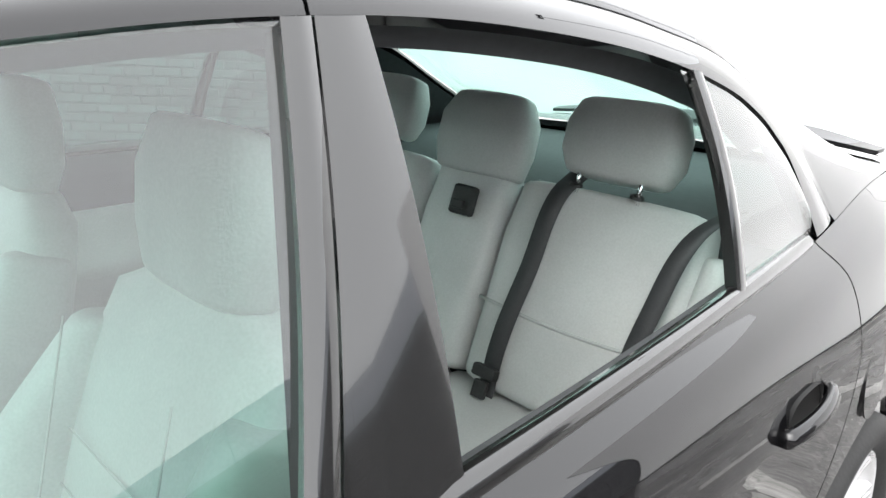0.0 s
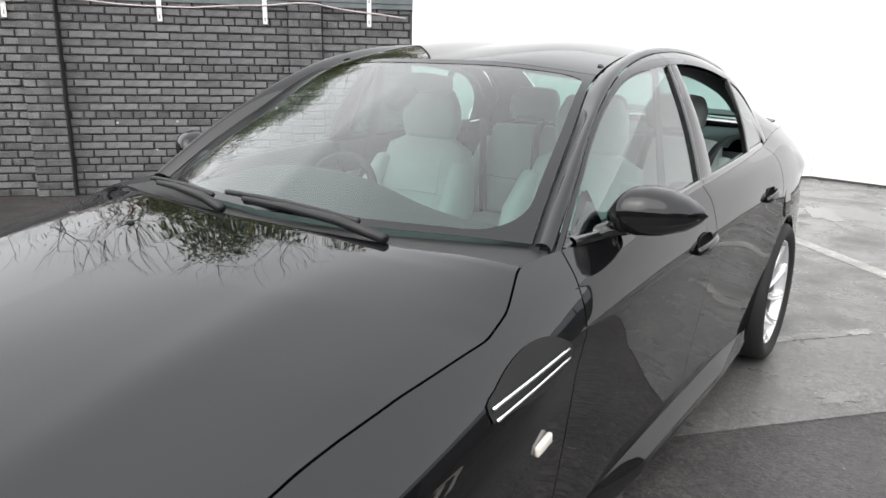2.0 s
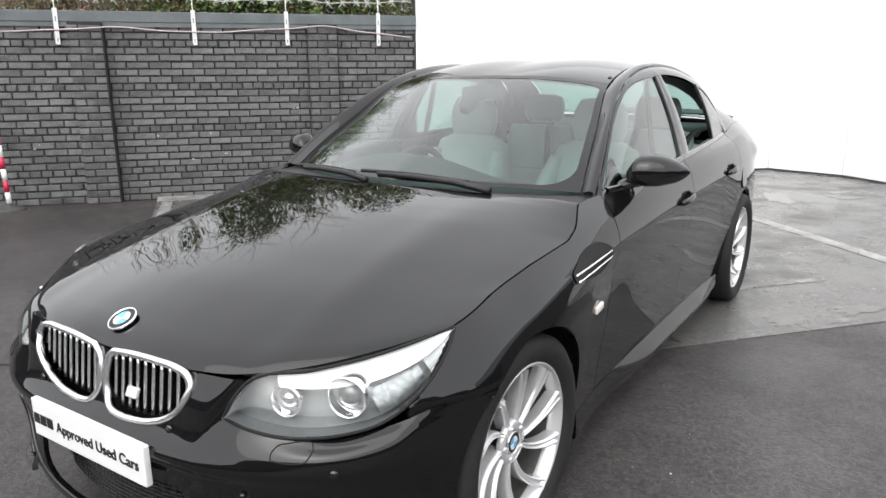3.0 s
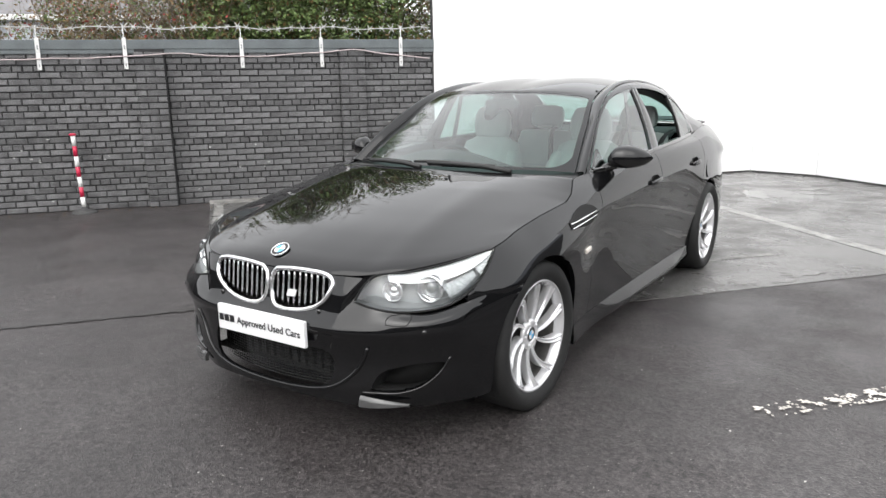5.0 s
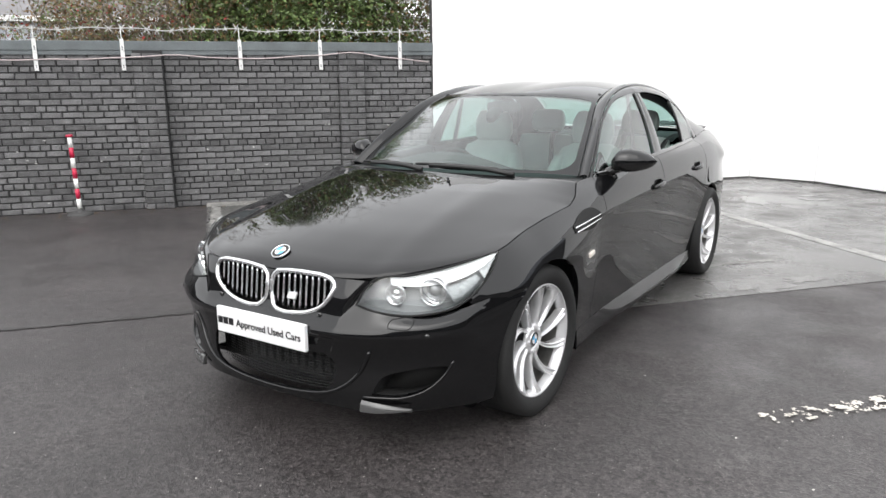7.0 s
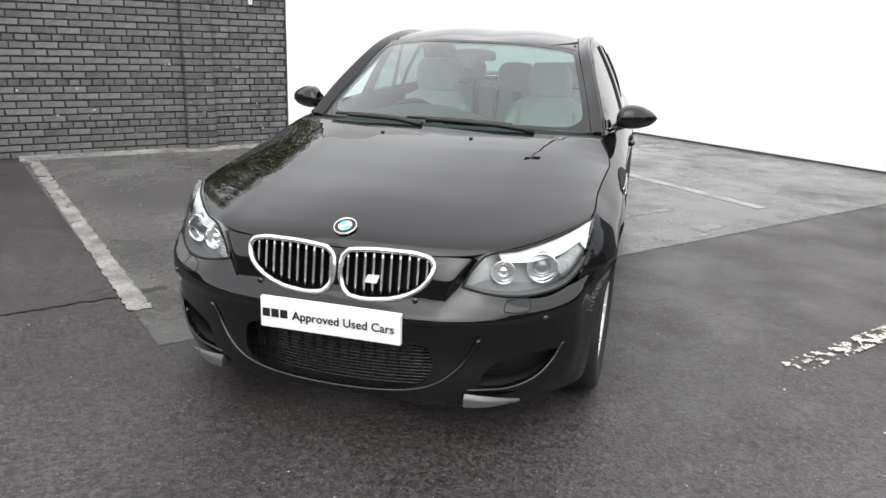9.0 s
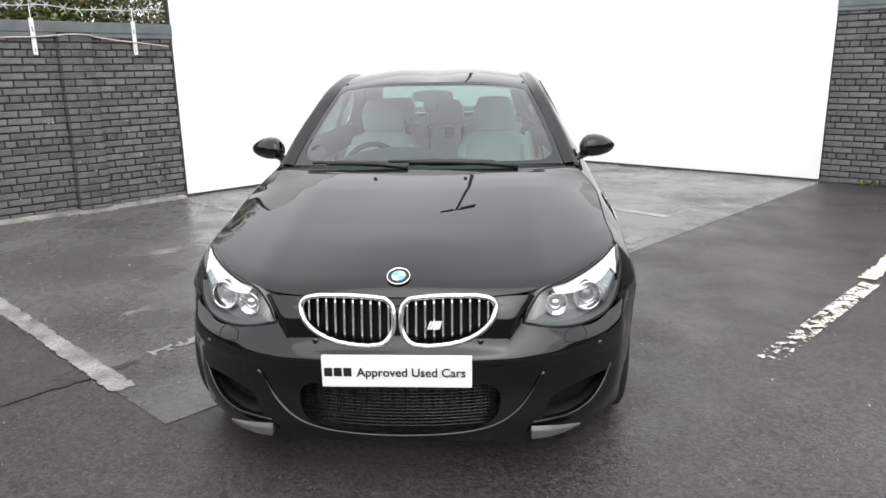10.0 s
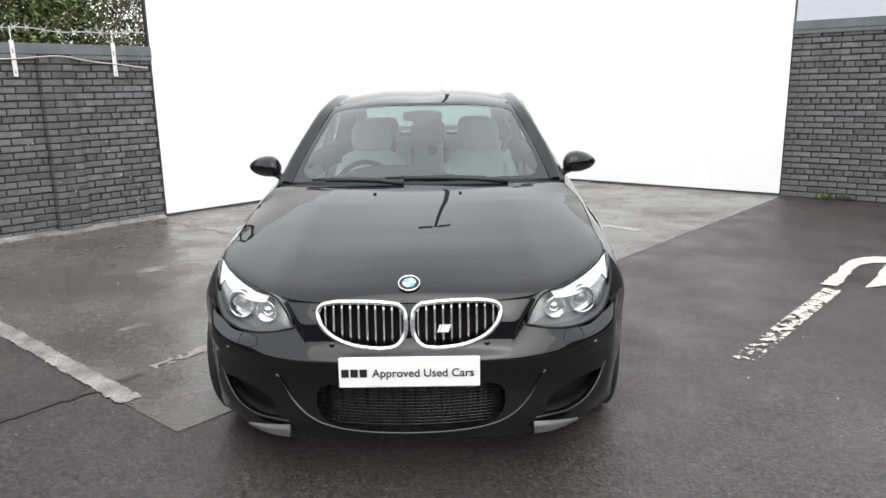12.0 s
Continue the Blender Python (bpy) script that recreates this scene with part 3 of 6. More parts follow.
SIDE_Z = [[.742, .795, .864, .936, .978, .985, 1.018, 1.034, 1.045, 1.075, 1.068, 1.045],
          [.705, .755, .811, .873, .914, .935, .965, .985, .995, 1.005, .99, .965],
          [.655, .685, .745, .795, .822, .836, .860, .875, .885, .885, .865, .84],
          [.63, .66, .715, .765, .795, .812, .838, .852, .860, .858, .84, .815],
          [.55, .55, .60, .60, .60, .60, .61, .62, .63, .63, .63, .62],
          [.38, .38, .38, .38, .38, .38, .38, .38, .39, .39, .40, .42],
          [.20, .20, .20, .20, .20, .20, .20, .20, .20, .21, .23, .26]]
SIDE_W = np.array([0, 1.0, 2.0, 2.3, 4.2, 6.4, 8.2]) / 8.2
ROWS_DOWN = len(SIDE_X)


def side(y, w):
    """The body side at y and at w from its upper edge (0) to the sill (1)."""
    y, w = np.broadcast_arrays(np.asarray(y, float), np.asarray(w, float))
    rows = np.stack([spline(SIDE_Y, np.stack([SIDE_X[r], SIDE_Z[r]], 1), y.ravel()) for r in range(ROWS_DOWN)])
    out = np.empty((y.size, 3))
    for i, ww in enumerate(w.ravel()):
        x, z = spline(SIDE_W, rows[:, i], np.array([ww]))[0]
        out[i] = x, y.ravel()[i], z
    return out.reshape(*y.shape, 3)


def side_w(y, z):
    """How far down the side (0 to 1) the height z lies at y."""
    ws = np.linspace(0, 1, 61)
    zs = side(np.full(61, y), ws)[:, 2]
    return float(np.interp(-z, -zs, ws))


def side_panel(y0, y1, w0=0.0, w1=1.0, ny=40, nw=34, top=None):
    """A panel of the side between the edges y0(w) and y1(w); top: its upper edge as w of y."""
    w = np.linspace(w0, w1, nw)
    a, b = (np.array([f(v) for v in w]) if callable(f) else np.full(nw, f) for f in (y0, y1))
    t = np.linspace(0, 1, ny)[:, None]
    ys = a[None] * (1 - t) + b[None] * t
    ws = np.broadcast_to(w, (ny, nw)).copy()
    if top is not None:
        ws = np.vectorize(top)(ys) * (1 - ws) + ws
    return sheet(side(ys, ws), out=(1, 0, 0))


def circle(cy, cz, r, n=72):
    return [(cy + r * math.cos(2 * math.pi * k / n), cz + r * math.sin(2 * math.pi * k / n)) for k in range(n)]


def settle(bm, hub):
    """Lays the rim of a wheel arch back onto the side's own surface."""
    for v in bm.verts:
        if v.co.x > 0 and abs(math.hypot(v.co.y - hub, v.co.z - HUB_Z) - ARCH) < 0.004:
            v.co.x = float(side(np.array([v.co.y]), np.array([side_w(v.co.y, v.co.z)]))[0, 0])
        elif v.co.x < 0 and abs(math.hypot(v.co.y - hub, v.co.z - HUB_Z) - ARCH) < 0.004:
            v.co.x = -float(side(np.array([v.co.y]), np.array([side_w(v.co.y, v.co.z)]))[0, 0])
    bm.normal_update()


car = tagged(new("car"), "black four-door saloon car with pale leather seats on wet ground", "car")

# headlight outline, shared by the lamp and the openings for it
LAMP_LOW = [(.434, -.727, .628), (.50, -.715, .612), (.58, -.685, .600), (.68, -.61, .597), (.76, -.52, .617), (.81, -.42, .68), (.826, -.34, .755), (.815, -.287, .796)]
LAMP_TOP = [(.434, -.727, .628), (.455, -.71, .675), (.49, -.685, .722), (.60, -.585, .737), (.70, -.47, .758), (.77, -.37, .782), (.80, -.31, .793), (.815, -.287, .796)]
lamp_low, lamp_top = curve(LAMP_LOW, 40), curve(LAMP_TOP, 40)
lamp_front = [(p[0], p[2]) for p in lamp_low] + [(p[0], p[2]) for p in lamp_top[::-1][1:-1]]
lamp_side = [(p[1], p[2]) for p in lamp_low] + [(p[1], p[2]) for p in lamp_top[::-1][1:-1]]

# the bonnet's shut line, on the shoulder of the wings
SHUT_Y, SHUT_Z = [-0.50, -0.285, -0.11, 0.12, 0.28, 0.36, 0.45, 0.53, 0.585, 0.75], [.735, .797, .832, .866, .884, .892, .918, .954, .978, 1.0]


shut_table = np.linspace(-0.50, 0.585, 70)
shut_ws = [side_w(y, float(np.interp(y, SHUT_Y, SHUT_Z))) for y in shut_table]


def shut_w(y):
    return 0.0 if y > 0.586 else float(np.interp(y, shut_table, shut_ws))


# front wings
def front_edge(w):
    return 0.742 - 0.105 * min(1, w * 2.9)


bm = side_panel(-0.47, lambda w: front_edge(w) - 0.005, ny=76, nw=54, top=shut_w)
opening(bm, circle(FRONT_HUB, HUB_Z, ARCH))
settle(bm, FRONT_HUB)
opening(bm, [(-0.6, 0.1), (-0.2, 0.1), (-0.2, 0.59), (-0.36, 0.585), (-0.6, 0.58)])
for v in bm.verts:
    if v.co.y < -0.15 and v.co.z < 0.640:
        v.co.x -= 0.010 * min(1, (0.640 - v.co.z) / 0.012)
opening(bm, [(p[1] - 0.003, p[2] - 0.003) for p in lamp_low] + [(-.287, 1.0), (-.9, 1.0)])
flange(bm, 0.022)
wings = pair("front_wing", bm, car_paint, car)

# doors
def rear_door_edge(w):
    return float(spline([0, 0.2, 0.4, 0.6, 0.8, 1.0], np.array([2.752, 2.728, 2.66, 2.53, 2.43, 2.39])[:, None], np.array([w]))[0, 0])


def handle_cut(y, z):
    return [(y + 0.062 * math.copysign(abs(math.cos(a)) ** 0.6, math.cos(a)), z + 0.030 * math.copysign(abs(math.sin(a)) ** 0.8, math.sin(a)))
            for a in np.linspace(0, 2 * math.pi, 40, endpoint=False)]


FRONT_HANDLE, REAR_HANDLE = (1.522, 0.861), (2.44, 0.881)
bm = side_panel(front_edge, 1.652, 0.0, 0.92, ny=100, nw=62)
flange(bm, 0.02)
opening(bm, handle_cut(*FRONT_HANDLE))
front_doors = pair("front_door", bm, car_paint, car)
bm = side_panel(1.657, lambda w: rear_door_edge(w) - 0.003, 0.0, 0.92, ny=110, nw=62)
opening(bm, circle(REAR_HUB, HUB_Z, ARCH + 0.03))
flange(bm, 0.02)
opening(bm, handle_cut(*REAR_HANDLE))
rear_doors = pair("rear_door", bm, car_paint, car)

# rear quarters
bm = side_panel(lambda w: rear_door_edge(w) + 0.003, 3.92, 0.0, 1.0, ny=90, nw=56)
opening(bm, circle(REAR_HUB, HUB_Z, ARCH))
settle(bm, REAR_HUB)
flange(bm, 0.022)
pair("rear_quarter", bm, car_paint, car)
# round fuel flap just behind the rear door, tilted a little to the sky
rings = []
for r_ in (0.001, 0.03, 0.050, 0.062, 0.068):
    row = []
    for a in np.linspace(0, 2 * math.pi, 29):
        y = 2.825 + r_ * math.copysign(abs(math.cos(a)) ** 0.85, math.cos(a))
        z = 0.792 + r_ * 0.98 * math.copysign(abs(math.sin(a)) ** 0.85, math.sin(a))
        x = float(side(np.array([y]), np.array([side_w(y, z)]))[0, 0])
        row.append((x + 0.004 - 0.06 * (z - 0.792), y, z))
    rings.append(row)
part("fuel_flap", flange(sheet(np.array(rings), out=(1, 0, 0)), 0.004), car_paint, car, "round black fuel flap")

# sills with the skirt's upper ledge
ys = np.linspace(0.42, 2.50, 40)
base = side(ys, np.full(40, 0.915))
prof = [(-0.004, -0.008), (0.006, -0.014), (0.040, -0.062), (0.043, -0.072), (0.030, -0.10), (-0.02, -0.11)]
grow = (np.clip((ys - 0.70) / 0.55, 0.08, 1) * np.clip((2.56 - ys) / 0.45, 0.12, 1))[:, None]
g = np.stack([base + np.array((dx, 0, 0)) * grow + np.array((0, 0, dz)) for dx, dz in prof], 1)
pair("side_skirt", flange(sheet(g, out=(1, 0, 0)), 0.03), car_paint, car)

# bonnet
ey = np.concatenate([np.linspace(-0.285, 0.30, 14), np.linspace(0.33, 0.585, 14)])
EDGE = [side(np.array([y]), np.array([shut_w(y)]))[0] - (0.0055, 0, -0.001) for y in ey]
MID = [(0, -.738, .722), (0, -.726, .747), (0, -.695, .771), (0, -.64, .796), (0, -.50, .843), (0, -.25, .893), (0, 0, .934), (0, .25, .970), (0, .455, .997)]
FRONT = [(0, -.738, .722), (.2, -.735, .722), (.34, -.714, .722), (.44, -.682, .725), (.50, -.654, .733), (.60, -.57, .746), (.70, -.455, .767), (.765, -.36, .785), EDGE[0]]
REAR = [(0, .455, .997), (.3, .475, .995), (.55, .52, .990), (.70, .56, .984), EDGE[-1]]
N, M = 90, 56
g = coons(curve(MID, N), curve(EDGE, N), curve(FRONT, M), curve(REAR, M))
s, f = np.linspace(0, 1, N)[:, None], np.linspace(0, 1, M)[None]
rim = curve(EDGE, N)[:, 2][:, None]
sag = rim - (rim[0] + (rim[-1] - rim[0]) * s)
g[..., 2] -= sag * (f - f**4)
ridge = 0.62 - 0.22 * (1 - s)
drop = curve(MID, N)[:, 2][:, None] - curve(EDGE, N)[:, 2][:, None]
ease = np.clip(s / 0.5, 0, 1)
g[..., 2] += drop * (f - f**2.6) * 0.85 * ease * ease * (3 - 2 * ease) * np.clip((1 - s) / 0.08, 0, 1) ** 0.5
g[..., 2] += 0.005 * np.exp(-(((f - ridge) / 0.13) ** 2)) * np.sin(math.pi * s) ** 0.7
# round the crown over the middle line, so that the halves meet without a crease
k0 = 10
f0 = k0 / (M - 1)
slope = (g[:, k0 + 1, 2] - g[:, k0 - 1, 2])[:, None] * (M - 1) / 2
g[:, :k0, 2] = g[:, k0, 2][:, None] + slope / (2 * f0) * (f[:, :k0] ** 2 - f0**2)
g = both(g)
hood = part("bonnet", flange(sheet(g, out=(0, 0, 1)), 0.015), car_paint, car)

# front bumper
BUMPER_C = np.array([0, 1, 1.88, 2.12, 3, 4, 5, 6, 7.0])
BX = [[0, .20, .452, .466, .515, .66, .77, 0, 0], [0, .20, .412, .426, .520, .67, .785, 0, 0], [0, .20, .368, .386, .52, .68, .792, 0, 0], [0, .20, .368, .390, .525, .684, .795, 0, 0],
      [0, .20, .37, .40, .54, .69, .795, 0, 0], [0, .20, .37, .40, .54, .685, .79, 0, 0], [0, .20, .38, .41, .54, .675, .775, 0, 0], [0, .20, .38, .41, .54, .665, .755, 0, 0]]
BY = [[-.740, -.737, -.696, -.685, -.676, -.622, -.512, -.42, -.22], [-.754, -.751, -.738, -.722, -.706, -.640, -.530, -.430, -.24], [-.790, -.787, -.782, -.780, -.748, -.668, -.552, -.442, -.26],
      [-.812, -.808, -.796, -.792, -.754, -.668, -.552, -.444, -.28], [-.806, -.801, -.783, -.778, -.730, -.642, -.540, -.444, -.31], [-.792, -.786, -.766, -.760, -.712, -.628, -.530, -.444, -.34],
      [-.802, -.796, -.772, -.764, -.712, -.628, -.528, -.446, -.36], [-.795, -.789, -.760, -.750, -.692, -.61, -.52, -.445, -.37]]
BZ = [[.718, .718, .719, .716, .652, .590, .607, .632, .650], [.672, .666, .655, .648, .612, .578, .592, .612, .622], [.556, .555, .551, .550, .548, .546, .556, .572, .59], [.538, .537, .533, .532, .530, .529, .540, .556, .57],
      [.478, .478, .478, .476, .47, .466, .473, .48, .48], [.385, .385, .385, .385, .388, .39, .39, .39, .39], [.252, .250, .246, .246, .248, .255, .265, .27, .275],
      [.208, .206, .200, .198, .196, .198, .202, .205, .205]]
for k in range(8):
    for c in (7, 8):
        BX[k][c] = float(side(np.array([BY[k][c]]), np.array([side_w(BY[k][c], BZ[k][c])]))[0, 0])
BUMPER_W = np.array([0, 0.8, 1.8, 2.0, 2.9, 3.9, 5.1, 5.6])


def bumper_at(c, r):
    """A point of the bumper; c: across, 0 to 7; r: down, 0 to 5.6."""
    rows = np.stack([spline(BUMPER_C, np.stack([BX[k], BY[k], BZ[k]], 1), c) for k in range(8)])
    return np.stack([spline(BUMPER_W, rows[:, i], r) for i in range(len(c))])


bg = bumper_at(np.sort(np.concatenate([np.linspace(0, 7, 96), np.linspace(1.8, 2.2, 7)])), np.linspace(0, 5.6, 84)).transpose(1, 0, 2)
INTAKE = [(-.30, .424), (0, .424), (.30, .424), (.335, .410), (.353, .380), (.354, .345), (.345, .310), (.318, .280), (.27, .258), (.18, .245), (0, .237),
          (-.18, .245), (-.27, .258), (-.318, .280), (-.345, .310), (-.354, .345), (-.353, .380), (-.335, .410)]
KIDNEY = [(.041, .757), (.12, .765), (.22, .767), (.297, .763), (.336, .750), (.349, .722), (.340, .688), (.314, .650), (.27, .619), (.22, .600), (.155, .589), (.09, .586), (.04, .598),
          (.014, .635), (.009, .69), (.018, .735)]
SIDE_INTAKE = [(.50, .272), (.60, .270), (.69, .302), (.752, .388), (.70, .390), (.62, .376), (.54, .345)]
KIDNEY = [(0.004 + x * 0.955, 0.66 + (z - 0.677) * 0.92 - 0.0145) for x, z in KIDNEY]


def loop(points, n):
    p = curve(list(points) + [points[0]], n + 1)
    return p[:-1]


bumper = sheet(both(bg), out=(0, -1, 0.2))
for sgn in (1, -1):
    opening(bumper, [(sgn * (0.172 + (a - 0.172) * 0.97), 0.656 + (b - 0.656) * 0.95) for a, b in loop(KIDNEY, 60)], (0, 2))
    opening(bumper, [(sgn * a, b) for a, b in lamp_front], (0, 2))
    opening(bumper, [(sgn * a, b) for a, b in loop(SIDE_INTAKE, 50)], (0, 2))
opening(bumper, circle(FRONT_HUB, HUB_Z, ARCH, 120))
settle(bumper, FRONT_HUB)
opening(bumper, INTAKE, (0, 2))
flange(bumper, 0.014)
front_bumper = part("front_bumper", bumper, car_paint, car)


def bumper_y(x, z):
    """How far forward the bumper reaches at x, z."""
    flat = bg.reshape(-1, 3)
    d = (flat[:, 0] - abs(x)) ** 2 + (flat[:, 2] - z) ** 2
    k = np.argsort(d)[:4]
    w = 1 / (d[k] + 1e-6)
    return float((flat[k, 1] * w).sum() / w.sum())


nose_tree = BVHTree.FromPolygons([v.co.copy() for v in front_bumper.data.vertices], [tuple(p.vertices) for p in front_bumper.data.polygons])


def nose_y(x, z):
    """Where the bumper's skin lies at x, z."""
    hit = nose_tree.ray_cast(Vector((x, -1.5, z)), Vector((0, 1, 0)))[0]
    return hit.y if hit else bumper_y(x, z)


# rounded lips of the intakes
def lip_y(x, z):
    """The bumper's face at x, z, from its own surface."""
    c = float(np.interp(abs(x), bg_x, bg_c))
    p_ = bumper_at(np.array([c]), np.linspace(2.0, 5.6, 40))[0]
    return float(np.interp(-z, -p_[:, 2], p_[:, 1]))


bg_c = np.linspace(0, 7, 60)
bg_x = bumper_at(bg_c, np.array([4.4]))[:, 0, 0]
lip = [(x, lip_y(x, z) - 0.001, z) for x, z in curve([(-.505, .455), (-.445, .348), (-.40, .305), (-.35, .275), (-.27, .252), (-.18, .241), (0, .233), (.18, .241), (.27, .252), (.35, .275), (.40, .305), (.445, .348), (.505, .455)], 70)]
bm = bmesh.new()
tube(bm, lip, 0.008, 10)
part("intake_lip", bm, car_paint, front_bumper)
lip = [(x, lip_y(x, z) - 0.001, z) for x, z in curve([(.468, .262), (.53, .262), (.605, .264), (.69, .297), (.742, .355), (.768, .41)], 30)]
bm = bmesh.new()
tube(bm, lip, 0.006, 8)
pair("intake_lip", bm, car_paint, front_bumper)
# splitter flaps, black ones with the sky's sheen put into a greyer colour
pts = np.array([[(.464, -.764, .206), (.52, -.750, .207), (.58, -.720, .210), (.645, -.672, .216)], [(.464, -.750, .250), (.52, -.736, .245), (.58, -.708, .235), (.645, -.662, .222)]])
g = ribbon(curve(pts[0], 14), curve(pts[1], 14), 6, (0, -0.004, 0.003))
pair("splitter_flap", flange(sheet(g, out=(0, -1, 0.5)), 0.018), flap_sky_grey, front_bumper, "black splitter flap greyed for sky sheen")
# ducts behind the side intakes, near black for the shade inside them
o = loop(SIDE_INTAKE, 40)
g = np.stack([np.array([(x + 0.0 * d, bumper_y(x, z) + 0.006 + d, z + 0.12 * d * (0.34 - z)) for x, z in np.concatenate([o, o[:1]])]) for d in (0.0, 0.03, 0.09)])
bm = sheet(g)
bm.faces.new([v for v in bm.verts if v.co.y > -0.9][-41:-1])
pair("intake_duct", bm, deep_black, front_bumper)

# mesh in the intakes, and black boxes for the shade behind it
bm = bmesh.new()
for k in range(18):
    z = 0.237 + 0.0125 * k
    half = 0.36 + 0.07 * min(1, max(0, (z - 0.27) / 0.18))
    tube(bm, [(x, -0.735 + 0.10 * (x / 0.5) ** 2, z + 0.002 * (i % 2)) for i, x in enumerate(np.linspace(-half, half, 44))], 0.0022, 4)
for k in range(43):
    x = -0.42 + 0.02 * k
    tube(bm, [(x + 0.006 * (i % 2), -0.732 + 0.10 * (x / 0.5) ** 2, z) for i, z in enumerate(np.linspace(0.237, 0.45, 18))], 0.0018, 4)
part("intake_mesh", bm, gloss_black, front_bumper, "black honeycomb intake mesh")
for k in range(15):
    bm = bmesh.new()
    box(bm, (-0.36 + 0.048 * k, -0.68, 0.28), (-0.332 + 0.048 * k, -0.66, 0.45))
    part("radiator_tank" if k in (0, 14) else "radiator_fin", bm, fin_grey, front_bumper, smooth=False)
# two upright boxes stand for shade behind the openings; the third is the undertray
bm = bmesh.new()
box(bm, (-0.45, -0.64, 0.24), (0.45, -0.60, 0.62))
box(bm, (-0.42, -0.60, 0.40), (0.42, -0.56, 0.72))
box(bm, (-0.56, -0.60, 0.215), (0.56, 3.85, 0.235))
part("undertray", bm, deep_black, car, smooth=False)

# kidney grilles
def kidney_y(x, z):
    return -0.762 + (z - 0.565) * 0.14 + 0.13 * (abs(x)) ** 2.2


ring = [(x, max(kidney_y(x, z) - 0.018, min(kidney_y(x, z) - 0.004, nose_y(x, z) + 0.001)), z) for x, z in loop(KIDNEY, 72)]
grilles = []
for sgn in (1, -1):
    bm = bmesh.new()
    tube(bm, [(sgn * x, y, z) for x, y, z in ring], 0.0098, 10, closed=True)
    gr = part("kidney_grille", bm, soft_chrome, car, "chrome-framed kidney grille with upright slats")
    inner = loop(KIDNEY, 200)
    cx, cz = 0.178, 0.68
    for k in range(10):
        x = 0.032 + 0.031 * k
        zs = [p[1] for p in inner if abs(p[0] - x) < 0.006]
        zl, zh = min(zs) + 0.008, max(zs) - 0.008
        bm = bmesh.new()
        p = [(sgn * x, kidney_y(x, z) + 0.010, z) for z in np.linspace(zl, zh, 7)]
        tube(bm, p, 0.0052, 6)
        part("slat", bm, soft_chrome, gr)
        bm = bmesh.new()
        q = [np.array([(sgn * (x - 0.006), kidney_y(x, z) + 0.012, z) for z in np.linspace(zl, zh, 5)]), np.array([(sgn * (x - 0.004), kidney_y(x, z) + 0.055, z) for z in np.linspace(zl, zh, 5)])]
        q2 = [q[0] + (sgn * 0.012, 0, 0), q[1] + (sgn * 0.008, 0, 0)]
        part("slat_blade", sheet(np.stack(q, 1), np.stack(q2, 1)), gloss_black, gr)
    # flat black sheet that stands for the shaded depth behind the slats
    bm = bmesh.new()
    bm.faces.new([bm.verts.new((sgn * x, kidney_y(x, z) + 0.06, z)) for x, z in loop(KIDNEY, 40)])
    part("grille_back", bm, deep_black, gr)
    grilles.append(gr)
# plain silver slanted emblem on one grille
bm = bmesh.new()
for a, w in ((0.102, 0.007), (0.111, 0.007), (0.120, 0.024)):
    v = [(a, 0.616), (a + w, 0.616), (a + w + 0.010, 0.642), (a + 0.010, 0.642)]
    lo = [bm.verts.new((x, kidney_y(x, z) - 0.004, z)) for x, z in v]
    hi = [bm.verts.new((x, kidney_y(x, z) - 0.012, z)) for x, z in v]
    bm.faces.new(hi), bm.faces.new(lo[::-1])
    for i in range(4):
        bm.faces.new((lo[i], lo[(i + 1) % 4], hi[(i + 1) % 4], hi[i]))
bmesh.ops.recalc_face_normals(bm, faces=bm.faces)
part("grille_emblem", bm, badge_white, grilles[0], "small plain silver emblem", smooth=False)


def roundel(name, parent, m, r, thick=0.006):
    """A plain round badge: dark ring, blue and white quarters."""
    bm = bmesh.new()
    lathe(bm, [(0, r), (thick, r), (thick, r * 0.93), (thick * 0.7, r * 0.92), (thick * 0.7, r * 0.6), (thick, r * 0.6)], 32)
    ring_ob = part(name, bm, [soft_black, chrome], parent, "round badge with blue and white quarters")
    for p in ring_ob.data.polygons:
        rr = math.hypot(p.center.y, p.center.z)
        p.material_index = 1 if rr > r * 0.9 else 0
    for k in range(4):
        bm = bmesh.new()
        c = bm.verts.new((thick, 0, 0))
        arc = [bm.verts.new((thick, r * 0.6 * math.cos(a), r * 0.6 * math.sin(a))) for a in np.linspace(k * math.pi / 2, (k + 1) * math.pi / 2, 9)]
        for a, b in zip(arc, arc[1:]):
            bm.faces.new((c, a, b))
        q = part("badge_quarter", bm, badge_blue if k % 2 else badge_white, ring_ob)
    ring_ob.matrix_world = m
    return ring_ob


roundel("bonnet_badge", car, Matrix.Translation((0, -0.684, 0.780)) @ Matrix.Rotation(radians(-90), 4, "Z") @ Matrix.Rotation(radians(-62), 4, "Y"), 0.041)

